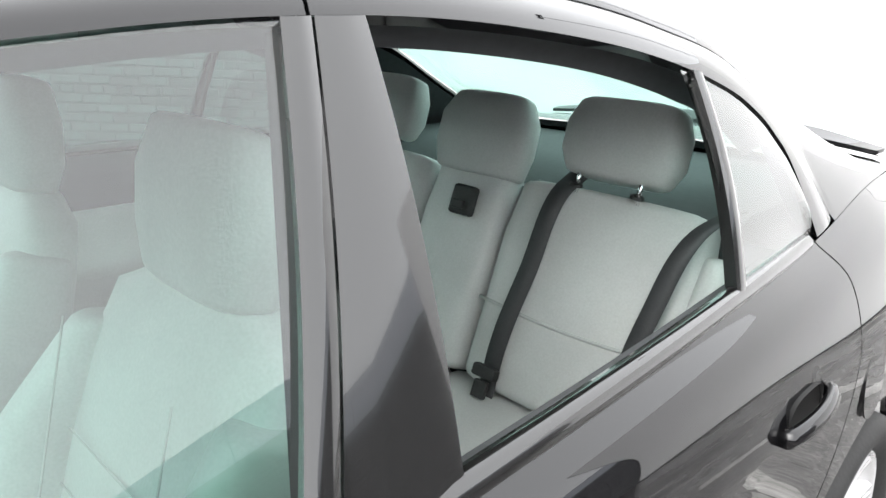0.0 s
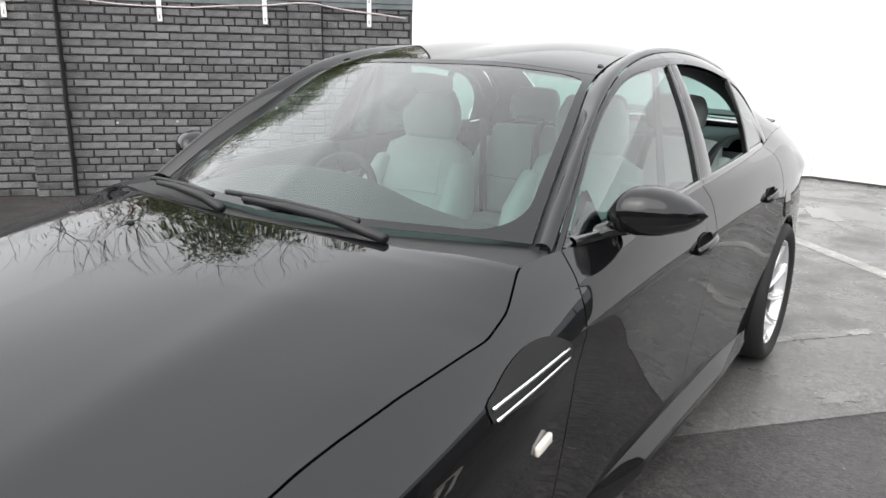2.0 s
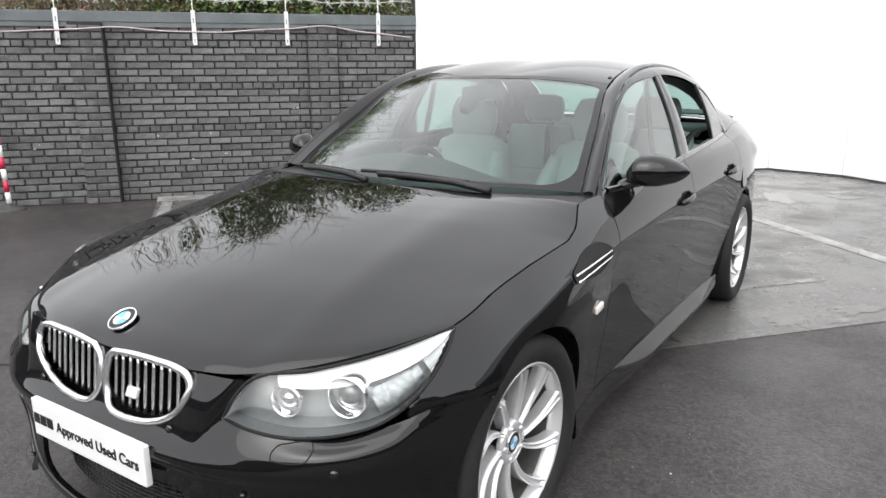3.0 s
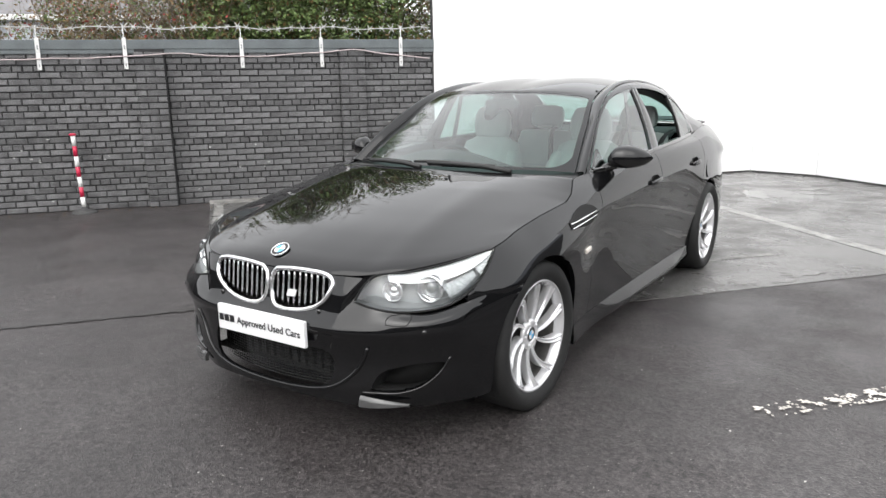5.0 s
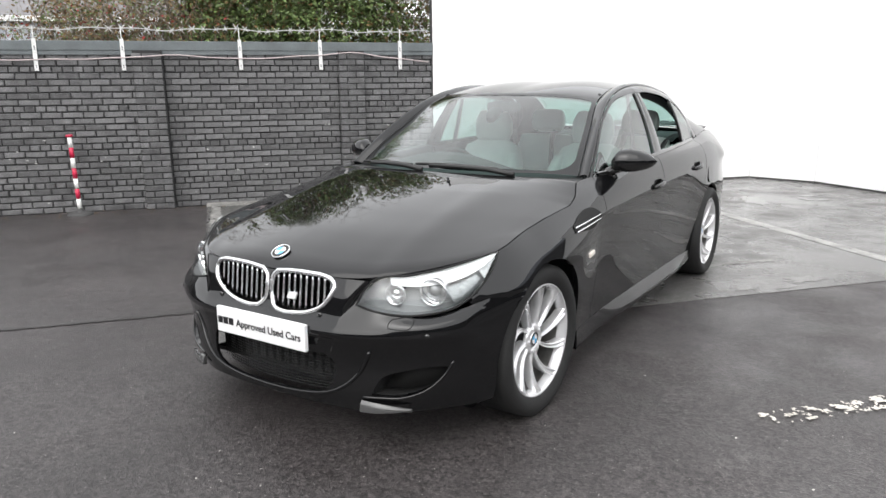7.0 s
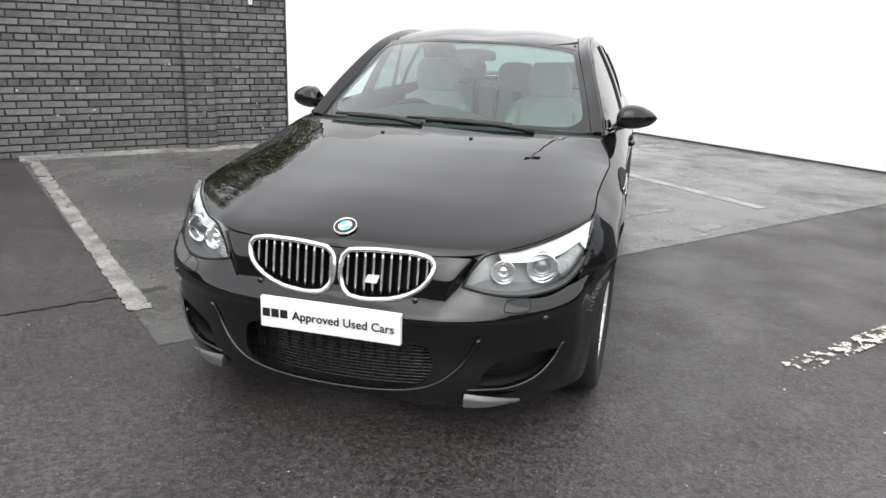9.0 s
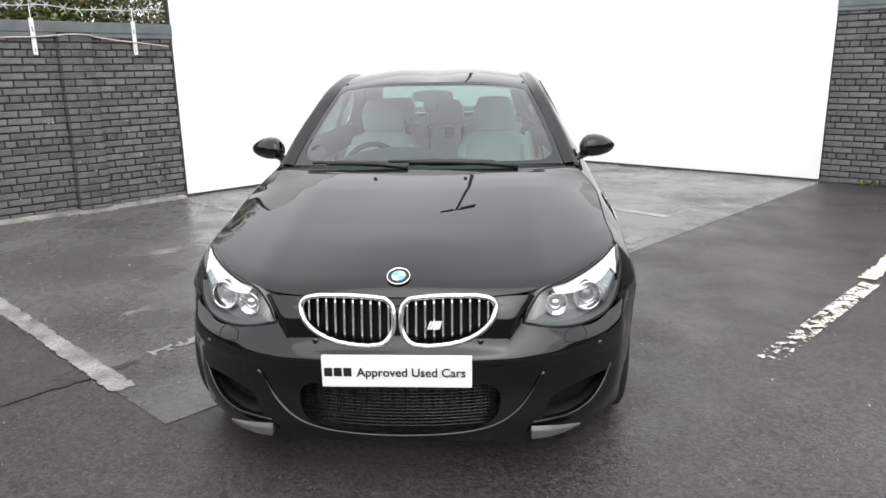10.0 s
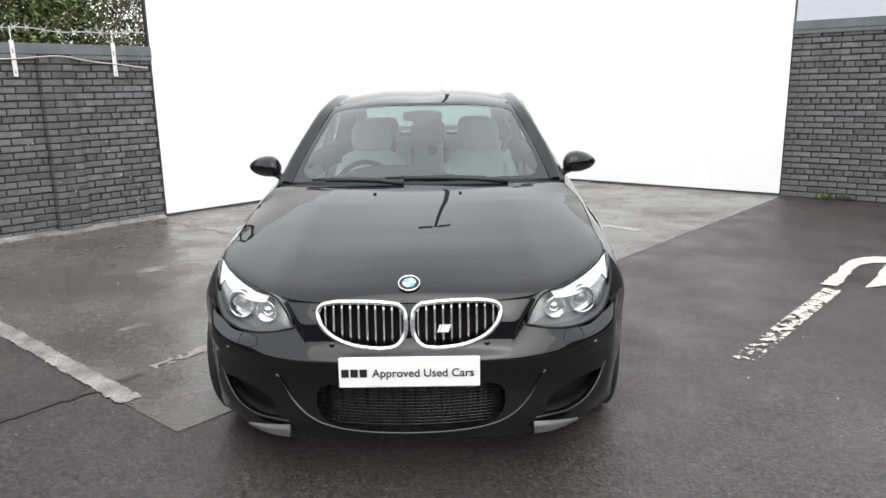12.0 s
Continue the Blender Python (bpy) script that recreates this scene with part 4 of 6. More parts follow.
# headlights
def headlight(sgn):
    low, top = lamp_low * (sgn, 1, 1), lamp_top * (sgn, 1, 1)
    out = (sgn * 0.5, -1, 0.4)
    lens = ribbon(low, top, 12, (0.010 * sgn, -0.014, 0.004))
    lamp = part("headlight", sheet(lens, out=out), lamp_glass, car, "clear-glass headlight with two round lamps and a white brow")
    off = np.array((-0.03 * sgn, 0.055, -0.004))
    a, b = low + off, top + off
    mid = a * 0.12 + b * 0.88
    part("housing", sheet(ribbon(low, a, 4), ribbon(a, mid, 8), ribbon(top, b, 4), out=out), lamp_grey, lamp)
    blend = np.linspace(0.09, 0.60, 40)[:, None]
    brow_a, brow_b = low * blend + top * (1 - blend) + np.array((-0.002 * sgn, 0.005, 0)), low * 0.02 + top * 0.98 + np.array((-0.005 * sgn, 0.015, -0.001))
    part("brow", sheet(ribbon(brow_a[11:39], brow_b[11:39], 6, (0, -0.004, 0)), out=out), lamp_white, lamp, "bright white light strip")
    for (x, y, z), r in (((.552, -.628, .665), 0.043), ((.672, -.545, .670), 0.055)):
        m = Matrix.Translation((sgn * x, y, z)) @ Matrix.Rotation(radians(-90 + sgn * 14), 4, "Z")
        bm = bmesh.new()
        lathe(bm, [(0, r * 0.88), (0.010, r * 0.90), (0.011, r * 0.97), (0.004, r), (-0.03, r)], 32)
        bmesh.ops.transform(bm, matrix=m, verts=bm.verts)
        part("lamp_ring", bm, lamp_chrome, lamp, "bright light ring")
        bm = bmesh.new()
        lathe(bm, [(0.002, r * 0.87), (-0.02, r * 0.76), (-0.025, r * 0.60), (-0.012, r * 0.58)], 32)
        bmesh.ops.transform(bm, matrix=m, verts=bm.verts)
        part("reflector", bm, lamp_chrome, lamp)
        bm = bmesh.new()
        lathe(bm, [(-0.02 + 0.026 * math.cos(t), r * 0.58 * math.sin(t)) for t in np.linspace(math.pi / 2, 0.02, 8)], 24)
        bmesh.ops.transform(bm, matrix=m, verts=bm.verts)
        part("projector", bm, lamp_chrome if r < 0.05 else lamp_lens, lamp)
    seal = np.concatenate([low, top[::-1][1:-1]])
    bm = bmesh.new()
    tube(bm, [tuple(p) for p in seal], 0.0042, 6, closed=True)
    part("lamp_seal", bm, deep_black, lamp, "black rubber seal")
    # corner: a bright reflector, then fine ribs towards the tip
    inward = np.array((-0.012 * sgn, 0.018, 0))
    part("corner_reflector", sheet(ribbon((low * 0.93 + top * 0.07 + inward)[22:31], (low * 0.52 + top * 0.48 + inward)[22:31], 6, (0.006 * sgn, -0.006, 0)), out=out), lamp_satin, lamp)
    for k in range(6):
        f0, f1 = 0.05 + 0.065 * k, 0.092 + 0.065 * k
        r_ = slice(31, 38)
        ga = low[r_] * (1 - f0) + top[r_] * f0 + inward
        gb = low[r_] * (1 - f1) + top[r_] * f1 + inward
        part("corner_rib", sheet(ribbon(ga, gb, 3, (0.003 * sgn, -0.003, 0)), out=out), lamp_white, lamp)
    # washer cover under the lamp: a flush panel with an open joint round it
    bm = bmesh.new()
    o = loop([(.580, .556), (.63, .552), (.654, .557), (.658, .570), (.650, .583), (.60, .588), (.582, .584), (.576, .570)], 28)
    tube(bm, [(sgn * x, nose_y(sgn * x, z) - 0.0004, z) for x, z in o], 0.0017, 6, closed=True)
    part("washer_joint", bm, deep_black, front_bumper, "thin joint of the headlight washer cover")
    for x, z, a in ((.285, .575, 8), (.71, .525, 35)):
        bm = bmesh.new()
        lathe(bm, [(0.004, 0.001), (0.004, 0.009), (0.0, 0.011)], 16)
        bmesh.ops.transform(bm, matrix=Matrix.Translation((sgn * x, nose_y(sgn * x, z) - 0.001, z)) @ Matrix.Rotation(radians(-90 + sgn * a), 4, "Z"), verts=bm.verts)
        part("parking_sensor", bm, gloss_black, front_bumper)


headlight(1)
headlight(-1)

# number plate
PLATE_Z, PLATE_Y = 0.487, -0.832
bm = bmesh.new()
box(bm, (-0.256, PLATE_Y, PLATE_Z - 0.056), (0.256, PLATE_Y + 0.02, PLATE_Z + 0.056), bevel=0.004)
plate = part("show_plate", bm, plate_white, car, "white show plate with black lettering", smooth=False)


def lettering(text, size, at, turn, mat, parent, name="lettering"):
    cu = bpy.data.curves.new(name, "FONT")
    cu.body, cu.size, cu.extrude, cu.align_x, cu.align_y = text, size, 0.0006, "CENTER", "CENTER"
    cu.offset = 0.0007
    tmp = bpy.data.objects.new(name, cu)
    me = bpy.data.meshes.new_from_object(tmp)
    bpy.data.objects.remove(tmp)
    me.materials.append(mat)
    ob = new(name, me)
    ob.parent = parent
    ob.matrix_world = pose(*at, *turn)
    return ob


lettering("Approved Used Cars", 0.043, (0.050, PLATE_Y - 0.0015, PLATE_Z - 0.002), (90, 0, 0), plate_ink, plate)
bm = bmesh.new()
for x0 in (-0.246, -0.213, -0.180):
    box(bm, (x0, PLATE_Y - 0.002, PLATE_Z - 0.015), (x0 + 0.027, PLATE_Y + 0.001, PLATE_Z + 0.015))
part("lettering_bar", bm, plate_ink, plate, smooth=False)

# ---- car: greenhouse ----
GLASS_UP = [(.797, .745, .972), (.755, .915, 1.096), (.703, 1.115, 1.223), (.664, 1.36, 1.336), (.658, 1.60, 1.381), (.664, 1.85, 1.398), (.672, 2.10, 1.387), (.680, 2.38, 1.349),
            (.690, 2.48, 1.325), (.704, 2.585, 1.287), (.722, 2.665, 1.236), (.742, 2.710, 1.185), (.768, 2.735, 1.122), (.800, 2.750, 1.046)]
OUTER = [(.788, .72, .972), (.748, .90, 1.107), (.694, 1.10, 1.236), (.646, 1.35, 1.354), (.618, 1.60, 1.413), (.610, 1.85, 1.438), (.612, 2.12, 1.434), (.624, 2.40, 1.400),
         (.646, 2.655, 1.334), (.664, 2.74, 1.285), (.687, 2.806, 1.228), (.722, 2.855, 1.155), (.775, 2.892, 1.058)]
RAIL = [(.726, .745, .983), (.690, .90, 1.093), (.642, 1.10, 1.214), (.585, 1.33, 1.342), (.552, 1.60, 1.411), (.532, 1.85, 1.436), (.532, 2.12, 1.437), (.527, 2.40, 1.422),
        (.522, 2.66, 1.393), (.540, 2.90, 1.326), (.578, 3.15, 1.212), (.62, 3.40, 1.100)]
rail_low = OUTER[:9] + [OUTER[10]] + [(.772, 2.892, 1.063)] + [tuple(side(np.array([y]), np.array([0.0]))[0] + (0, 0, 0.002)) for y in (3.40,)]


def by_y(points, ys):
    p = np.asarray(points, float)
    return spline(p[:, 1], p, ys)


n = 120
a = curve(RAIL, n, False)
b = np.concatenate([by_y(OUTER, np.linspace(.72, 2.885, 98)), side(np.linspace(2.90, 3.40, 22), np.zeros(22)) + (0, 0, 0.002)])
v = np.linspace(0, 1, 9)[None, :, None]
t = np.linspace(0, 1, n)[:, None, None]
bow = np.concatenate([np.full((n, 1), 0.012), np.full((n, 1), -0.006), np.full((n, 1), 0.016)], 1)[:, None]
g = a[:, None] * (1 - v) + b[:, None] * v + bow * 4 * v * (1 - v) * np.array((1, 1, 1))
pair("roof_pillar", flange(sheet(g, out=(1, 0, 0.6)), 0.012), car_paint, car)

# roof
ROOF_MID = [(0, 1.315, 1.400), (0, 1.50, 1.432), (0, 1.75, 1.460), (0, 2.0, 1.472), (0, 2.25, 1.471), (0, 2.5, 1.456), (0, 2.76, 1.422)]
edge = by_y(RAIL, np.linspace(1.385, 2.68, 50)) + (-0.004, 0, 0.001)
mid = curve(ROOF_MID, 50)
front = curve([mid[0], (.28, 1.33, 1.395), edge[0]], 24)
rear = curve([mid[-1], (.28, 2.74, 1.412), edge[-1]], 24)
g = coons(mid, edge, front, rear)
f = np.linspace(0, 1, 24)[None]
g[..., 2] += 0.009 * np.sin(math.pi * f) * np.sin(math.pi * np.linspace(0, 1, 50)[:, None]) ** 0.5
roof_grid = g
bm = sheet(both(g), out=(0, 0, 1))
roof = part("roof", flange(bm, 0.012), car_paint, car)
bm = bmesh.new()
lathe(bm, [(0.003, 0.0005), (0.003, 0.012), (0.0, 0.014)], 14)
bmesh.ops.transform(bm, matrix=Matrix.Translation((.548, 1.475, 1.388)) @ Matrix.Rotation(radians(-65), 4, "Y") @ Matrix.Diagonal((1, 1.6, 1, 1)), verts=bm.verts)
pair("roof_plug", bm, soft_black, roof)

# windscreen and rear window
side_edge = by_y(RAIL, np.linspace(.745, 1.385, 40)) + (-0.006, 0, -0.001)
base = curve([(0, .52, 1.004), (.35, .575, 1.000), (.60, .68, .992), side_edge[0]], 30)
topc = curve([(0, 1.312, 1.399), (.28, 1.327, 1.393), side_edge[-1]], 30)
midl = curve([(0, .52, 1.004), (0, .92, 1.222), (0, 1.312, 1.399)], 40)
g = coons(midl, side_edge, base, topc)
g = both(g)
screen_grid = g
windscreen = part("windscreen", sheet(g, out=(0, -1, 1)), screen_glass, car, "green-tinted windscreen")


def on_screen(a, b):
    """The windscreen's surface at a across (0 to 1) and b up (0 to 1)."""
    i, j = b * (screen_grid.shape[0] - 1), a * (screen_grid.shape[1] - 1)
    i0, j0 = min(int(i), screen_grid.shape[0] - 2), min(int(j), screen_grid.shape[1] - 2)
    u, v = i - i0, j - j0
    q = screen_grid
    return (q[i0, j0] * (1 - u) * (1 - v) + q[i0 + 1, j0] * u * (1 - v) + q[i0, j0 + 1] * (1 - u) * v + q[i0 + 1, j0 + 1] * u * v)


# printed border with rounded inner corners
loop_ab = [(t, 0.0) for t in np.linspace(0, 1, 40)[:-1]] + [(1.0, t) for t in np.linspace(0, 1, 40)[:-1]] + [(1 - t, 1.0) for t in np.linspace(0, 1, 40)[:-1]] + [(0.0, 1 - t) for t in np.linspace(0, 1, 40)[:-1]]
rows = []
for a, b in loop_ab + loop_ab[:1]:
    ia, ib = 0.022 + a * 0.956, 0.030 + b * 0.935
    ra_, rb_ = 0.085, 0.15
    ca, cb = min(max(ia, 0.022 + ra_), 0.978 - ra_), min(max(ib, 0.030 + rb_), 0.965 - rb_ * 0.4)
    da, db = (ia - ca) / ra_, (ib - cb) / (rb_ if ib < 0.5 else rb_ * 0.4)
    n_ = math.hypot(da, db)
    if n_ > 1:
        ia, ib = ca + da / n_ * ra_, cb + db / n_ * (rb_ if ib < 0.5 else rb_ * 0.4)
    rows.append([on_screen(a + (ia - a) * f_, b + (ib - b) * f_) + np.array((0, -0.5, 0.86)) * 0.0015 for f_ in np.linspace(0, 1, 6)])
part("windscreen_border", sheet(np.array(rows), out=(0, -1, 1)), frit, windscreen, "black printed border")
side_edge = by_y(RAIL, np.linspace(2.69, 3.38, 30)) + (-0.006, 0, -0.001)
midl = curve([(0, 2.765, 1.421), (0, 3.1, 1.295), (0, 3.46, 1.10)], 30)
topc = curve([midl[0], (.28, 2.745, 1.411), side_edge[0]], 20)
base = curve([midl[-1], (.35, 3.40, 1.098), side_edge[-1]], 20)
rear_window = part("rear_window", sheet(both(coons(midl, side_edge, topc, base)), out=(0, 1, 1)), rear_glass, car, "green-tinted rear window")

top_edge = both(topc[None])[0]
low_edge = both(coons(midl, side_edge, topc, base)[6:7])[0]
part("rear_window_border", sheet(ribbon(top_edge + (0, 0.001, 0.002), low_edge + (0, 0.001, 0.002), 4), out=(0, 1, 1)), frit, rear_window, "black printed border")

# boot lid, lip and tail
ys = np.linspace(3.36, 3.92, 16)
e = side(ys, np.zeros(16)) + (-0.004, 0, 0)
m_ = curve([(0, 3.44, 1.095), (0, 3.70, 1.098), (0, 3.97, 1.085)], 16)
part("boot_lid", flange(sheet(both(ribbon(m_, e, 12, (0, 0, 0.006))), out=(0, 0, 1)), 0.02), car_paint, car)
g = ribbon(curve([(0, 3.90, 1.096), (.35, 3.89, 1.092), (.60, 3.85, 1.075)], 14), curve([(0, 3.985, 1.118), (.35, 3.97, 1.114), (.61, 3.90, 1.080)], 14), 5).transpose(1, 0, 2)
part("boot_spoiler", flange(sheet(both(g), out=(0, 0, 1)), 0.012), car_paint, car)
ws = np.linspace(0, 1, 20)
e = side(np.full(20, 3.92), ws)
m_ = np.stack([np.zeros(20), 3.97 + 0.05 * np.sin(math.pi * np.clip(ws * 1.1, 0, 1)), e[:, 2] + 0.02], 1)
q = (e + m_) / 2 + (0.12, 0.06, 0)
g = np.stack([spline([0, 1, 2], np.stack([m_[i], q[i], e[i]]), np.linspace(0, 2, 18)) for i in range(20)])
part("rear_bumper", sheet(both(g), out=(0, 1, 0)), car_paint, car)
part("undertray", sheet(both(np.stack([np.linspace((0, .46, .99), (0, .53, .985), 4), np.linspace((.40, .49, .985), (.40, .60, .98), 4), np.linspace((.72, .585, .972), (.69, .75, .972), 4),
                                       np.linspace((.79, .61, .965), (.80, .74, .965), 4)], 1)), out=(0, 0, 1)), soft_black, car, "black plastic scuttle panel").name = "scuttle_panel"

# side windows: frames, seals and panes
up = curve(GLASS_UP, 160)
outer = curve(OUTER, 160, False)
up_f = by_y(GLASS_UP, np.linspace(.75, 1.766, 60))
out_f = by_y(OUTER, np.linspace(.73, 1.775, 60))
up_r = by_y(GLASS_UP, np.linspace(1.770, 2.748, 70))
out_r = by_y(OUTER, np.linspace(1.780, 2.888, 70))
window_frames = pair("window_frame", flange(sheet(ribbon(out_f + (0.003, 0, -0.003), up_f, 5, (0.006, 0, 0.002)), out=(1, 0, 0.3)), 0.014), car_paint, front_doors)
window_frames_r = pair("window_frame", flange(sheet(ribbon(out_r + (0.003, 0, -0.003), up_r, 5, (0.006, 0, 0.002)), out=(1, 0, 0.3)), 0.014), car_paint, rear_doors)


def belt(y):
    return side(np.atleast_1d(y), np.zeros(np.atleast_1d(y).shape))


def glass_at(y, f, inset=0.010):
    """A point of the side glass's plane at y, from the belt (0) to its upper edge (1)."""
    y = np.atleast_1d(np.asarray(y, float))
    lo, hi = belt(y), by_y(GLASS_UP, y)
    p = lo + (hi - lo) * np.reshape(f, (-1, 1))
    p[:, 0] += 0.018 * np.sin(math.pi * np.reshape(f, -1) * 0.9) - inset
    return p


# the B-pillar: two upright frames with a gap between them; rear door's slanting bar before the quarter light
def upright(y0a, y1a, y0b, y1b, inset=0.004):
    """An upright bar between the belt (a) and the upper edge (b)."""
    fs = np.linspace(0, 1, 16)
    lo, hi = y0a + (y0b - y0a) * fs, y1a + (y1b - y1a) * fs
    l, r = glass_at(lo, fs, inset), glass_at(hi, fs, inset)
    return sheet(ribbon(l, r, 5, (0.004, 0, 0)), out=(1, 0, 0))


pair("pillar_trim", flange(upright(1.622, 1.654, 1.738, 1.767, 0.0), 0.02), gloss_black, front_doors, "gloss black pillar trim")
pair("pillar_trim", flange(upright(1.657, 1.785, 1.770, 1.822, 0.0), 0.02), gloss_black, rear_doors, "gloss black pillar trim")
pair("quarter_bar", flange(upright(2.362, 2.400, 2.405, 2.432, 0.0), 0.02), gloss_black, rear_doors)
for doors, y0, y1 in ((front_doors, .79, 1.652), (rear_doors, 1.658, 2.72)):
    bs = belt(np.linspace(y0, y1, 40))
    g = np.stack([bs + (0.004, 0, 0.000), bs + (0.004, 0, 0.012), bs + (-0.006, 0, 0.020), bs + (-0.020, 0, 0.020), bs + (-0.03, 0, 0.0)], 1)
    pair("belt_moulding", sheet(g, out=(1, 0, 1)), gloss_black, doors, "gloss black belt moulding")


def pane(y0, y1, slant=0.0, n=40):
    fs = np.linspace(0, 1, 14)
    rows = []
    for f_ in fs:
        yy = np.linspace(y0, y1 + slant * f_, n)
        rows.append(glass_at(yy, np.full(n, f_)))
    return sheet(np.stack(rows, 1), out=(1, 0, 0))


part("door_window", pane(.76, 1.640, 0.112), glass, front_doors[0])
part("door_window", mirrored(pane(1.76, 2.38, 0.04)), glass, rear_doors[1])
pair("quarter_window", pane(2.385, 2.730), glass, rear_doors)
# mirror triangle
g = glass_at(np.linspace(.80, .93, 8), np.zeros(8), 0.0)
g2 = glass_at(np.linspace(.80, .93, 8), np.concatenate([np.full(7, 0.99), [0.9]]), 0.0)
pair("mirror_triangle", sheet(ribbon(g, g2, 4), out=(1, 0, 0)), gloss_black, front_doors)

# door handles: a dark well and a bar across it
def door_handle(door, sgn, y, z):
    x = float(side(np.array([y]), np.array([side_w(y, z)]))[0, 0])
    bm = bmesh.new()
    ring_ = [(x + 0.002, y + 0.066 * math.copysign(abs(math.cos(a)) ** 0.6, math.cos(a)), z + 0.032 * math.copysign(abs(math.sin(a)) ** 0.8, math.sin(a))) for a in np.linspace(0, 2 * math.pi, 28, endpoint=False)]
    rim_ = [bm.verts.new(p) for p in ring_]
    dip = [bm.verts.new((p[0] - 0.045, y + (p[1] - y) * 0.7, z + (p[2] - z) * 0.7)) for p in ring_]
    for i in range(28):
        bm.faces.new((rim_[i], rim_[(i + 1) % 28], dip[(i + 1) % 28], dip[i]))
    bm.faces.new(dip)
    bmesh.ops.recalc_face_normals(bm, faces=bm.faces)
    if sgn < 0:
        bm = mirrored(bm)
    part("handle_well", bm, deep_black, door)
    ys_ = np.linspace(-0.095, 0.088, 18)
    prof_ = []
    for d in ys_:
        f_ = (d + 0.095) / 0.183
        h = 0.016 * (1 - 0.25 * abs(2 * f_ - 1) ** 3)
        xx = x + 0.008 + 0.014 * math.sin(math.pi * f_) ** 0.7
        prof_.append([(xx + dx, y + d, z + 0.004 + dz * h - 0.012 * (1 - f_)) for dx, dz in ((-0.006, -1), (0.006, -0.9), (0.012, 0), (0.005, 0.9), (-0.006, 1), (-0.012, 0), (-0.006, -1))])
    bm = sheet(np.array(prof_))
    bmesh.ops.holes_fill(bm, edges=bm.edges)
    bmesh.ops.remove_doubles(bm, verts=bm.verts, dist=0.0005)
    bmesh.ops.recalc_face_normals(bm, faces=bm.faces)
    part("door_handle", mirrored(bm) if sgn < 0 else bm, car_paint, door, "black pull handle")


for doors, (y, z) in ((front_doors, FRONT_HANDLE), (rear_doors, REAR_HANDLE)):
    door_handle(doors[0], 1, y, z)
    door_handle(doors[1], -1, y, z)

# wing mirrors
def wing_mirror(sgn):
    secs = []
    for t in np.linspace(0, 1, 20):
        x = .834 + .206 * t
        up_ = np.interp(t, [0, .08, .2, .4, .6, .8, .93, 1], [.30, .72, .97, 1.0, .88, .60, .30, .03])
        dn_ = np.interp(t, [0, .1, .3, .55, .8, .93, 1], [.45, .78, .92, .90, .66, .36, .03])
        fore = np.interp(t, [0, .15, .4, .7, .9, 1], [.6, .92, 1.0, .85, .5, .04])
        cy, cz = 0.965 + 0.080 * t, 1.042 + 0.004 * t
        ring_ = []
        for k in range(28):
            a = 2 * math.pi * k / 28
            c, s_ = math.cos(a), math.sin(a)
            yy = cy + (0.088 if c < 0 else 0.045) * fore * math.copysign(abs(c) ** 0.85, c)
            zz = cz + (0.071 * up_ if s_ > 0 else 0.058 * dn_) * math.copysign(abs(s_) ** 0.78, s_)
            ring_.append((sgn * x, yy, zz))
        secs.append(ring_)
    g = np.array(secs)
    g = np.concatenate([g, g[:, :1]], 1)
    bm = sheet(g)
    bmesh.ops.remove_doubles(bm, verts=bm.verts, dist=0.0005)
    bmesh.ops.holes_fill(bm, edges=[e for e in bm.edges if len(e.link_faces) == 1])
    bmesh.ops.recalc_face_normals(bm, faces=bm.faces)
    mir = part("wing_mirror", bm, [car_paint, gloss_black], car, "black teardrop wing mirror")
    for p in mir.data.polygons:
        p.material_index = 1 if p.center.z < 1.020 + 0.02 * (abs(p.center.x) - .838) / .18 else 0
    bm = bmesh.new()
    st = [(.79, .885, .990, .024), (.815, .905, .994, .022), (.84, .945, 1.004, .024), (.87, .97, 1.014, .026)]
    tube(bm, [(sgn * x, y, z) for x, y, z, r in st], 0.02, 12, [r for *_, r in st])
    part("mirror_stalk", bm, gloss_black, mir)
    bm = bmesh.new()
    ring_ = [bm.verts.new((sgn * (.925 + .068 * math.cos(a)), 1.055, 1.046 + .038 * math.sin(a))) for a in np.linspace(0, 2 * math.pi, 24, endpoint=False)]
    bm.faces.new(ring_)
    part("mirror_glass", bm, chrome, mir)


wing_mirror(1)
wing_mirror(-1)

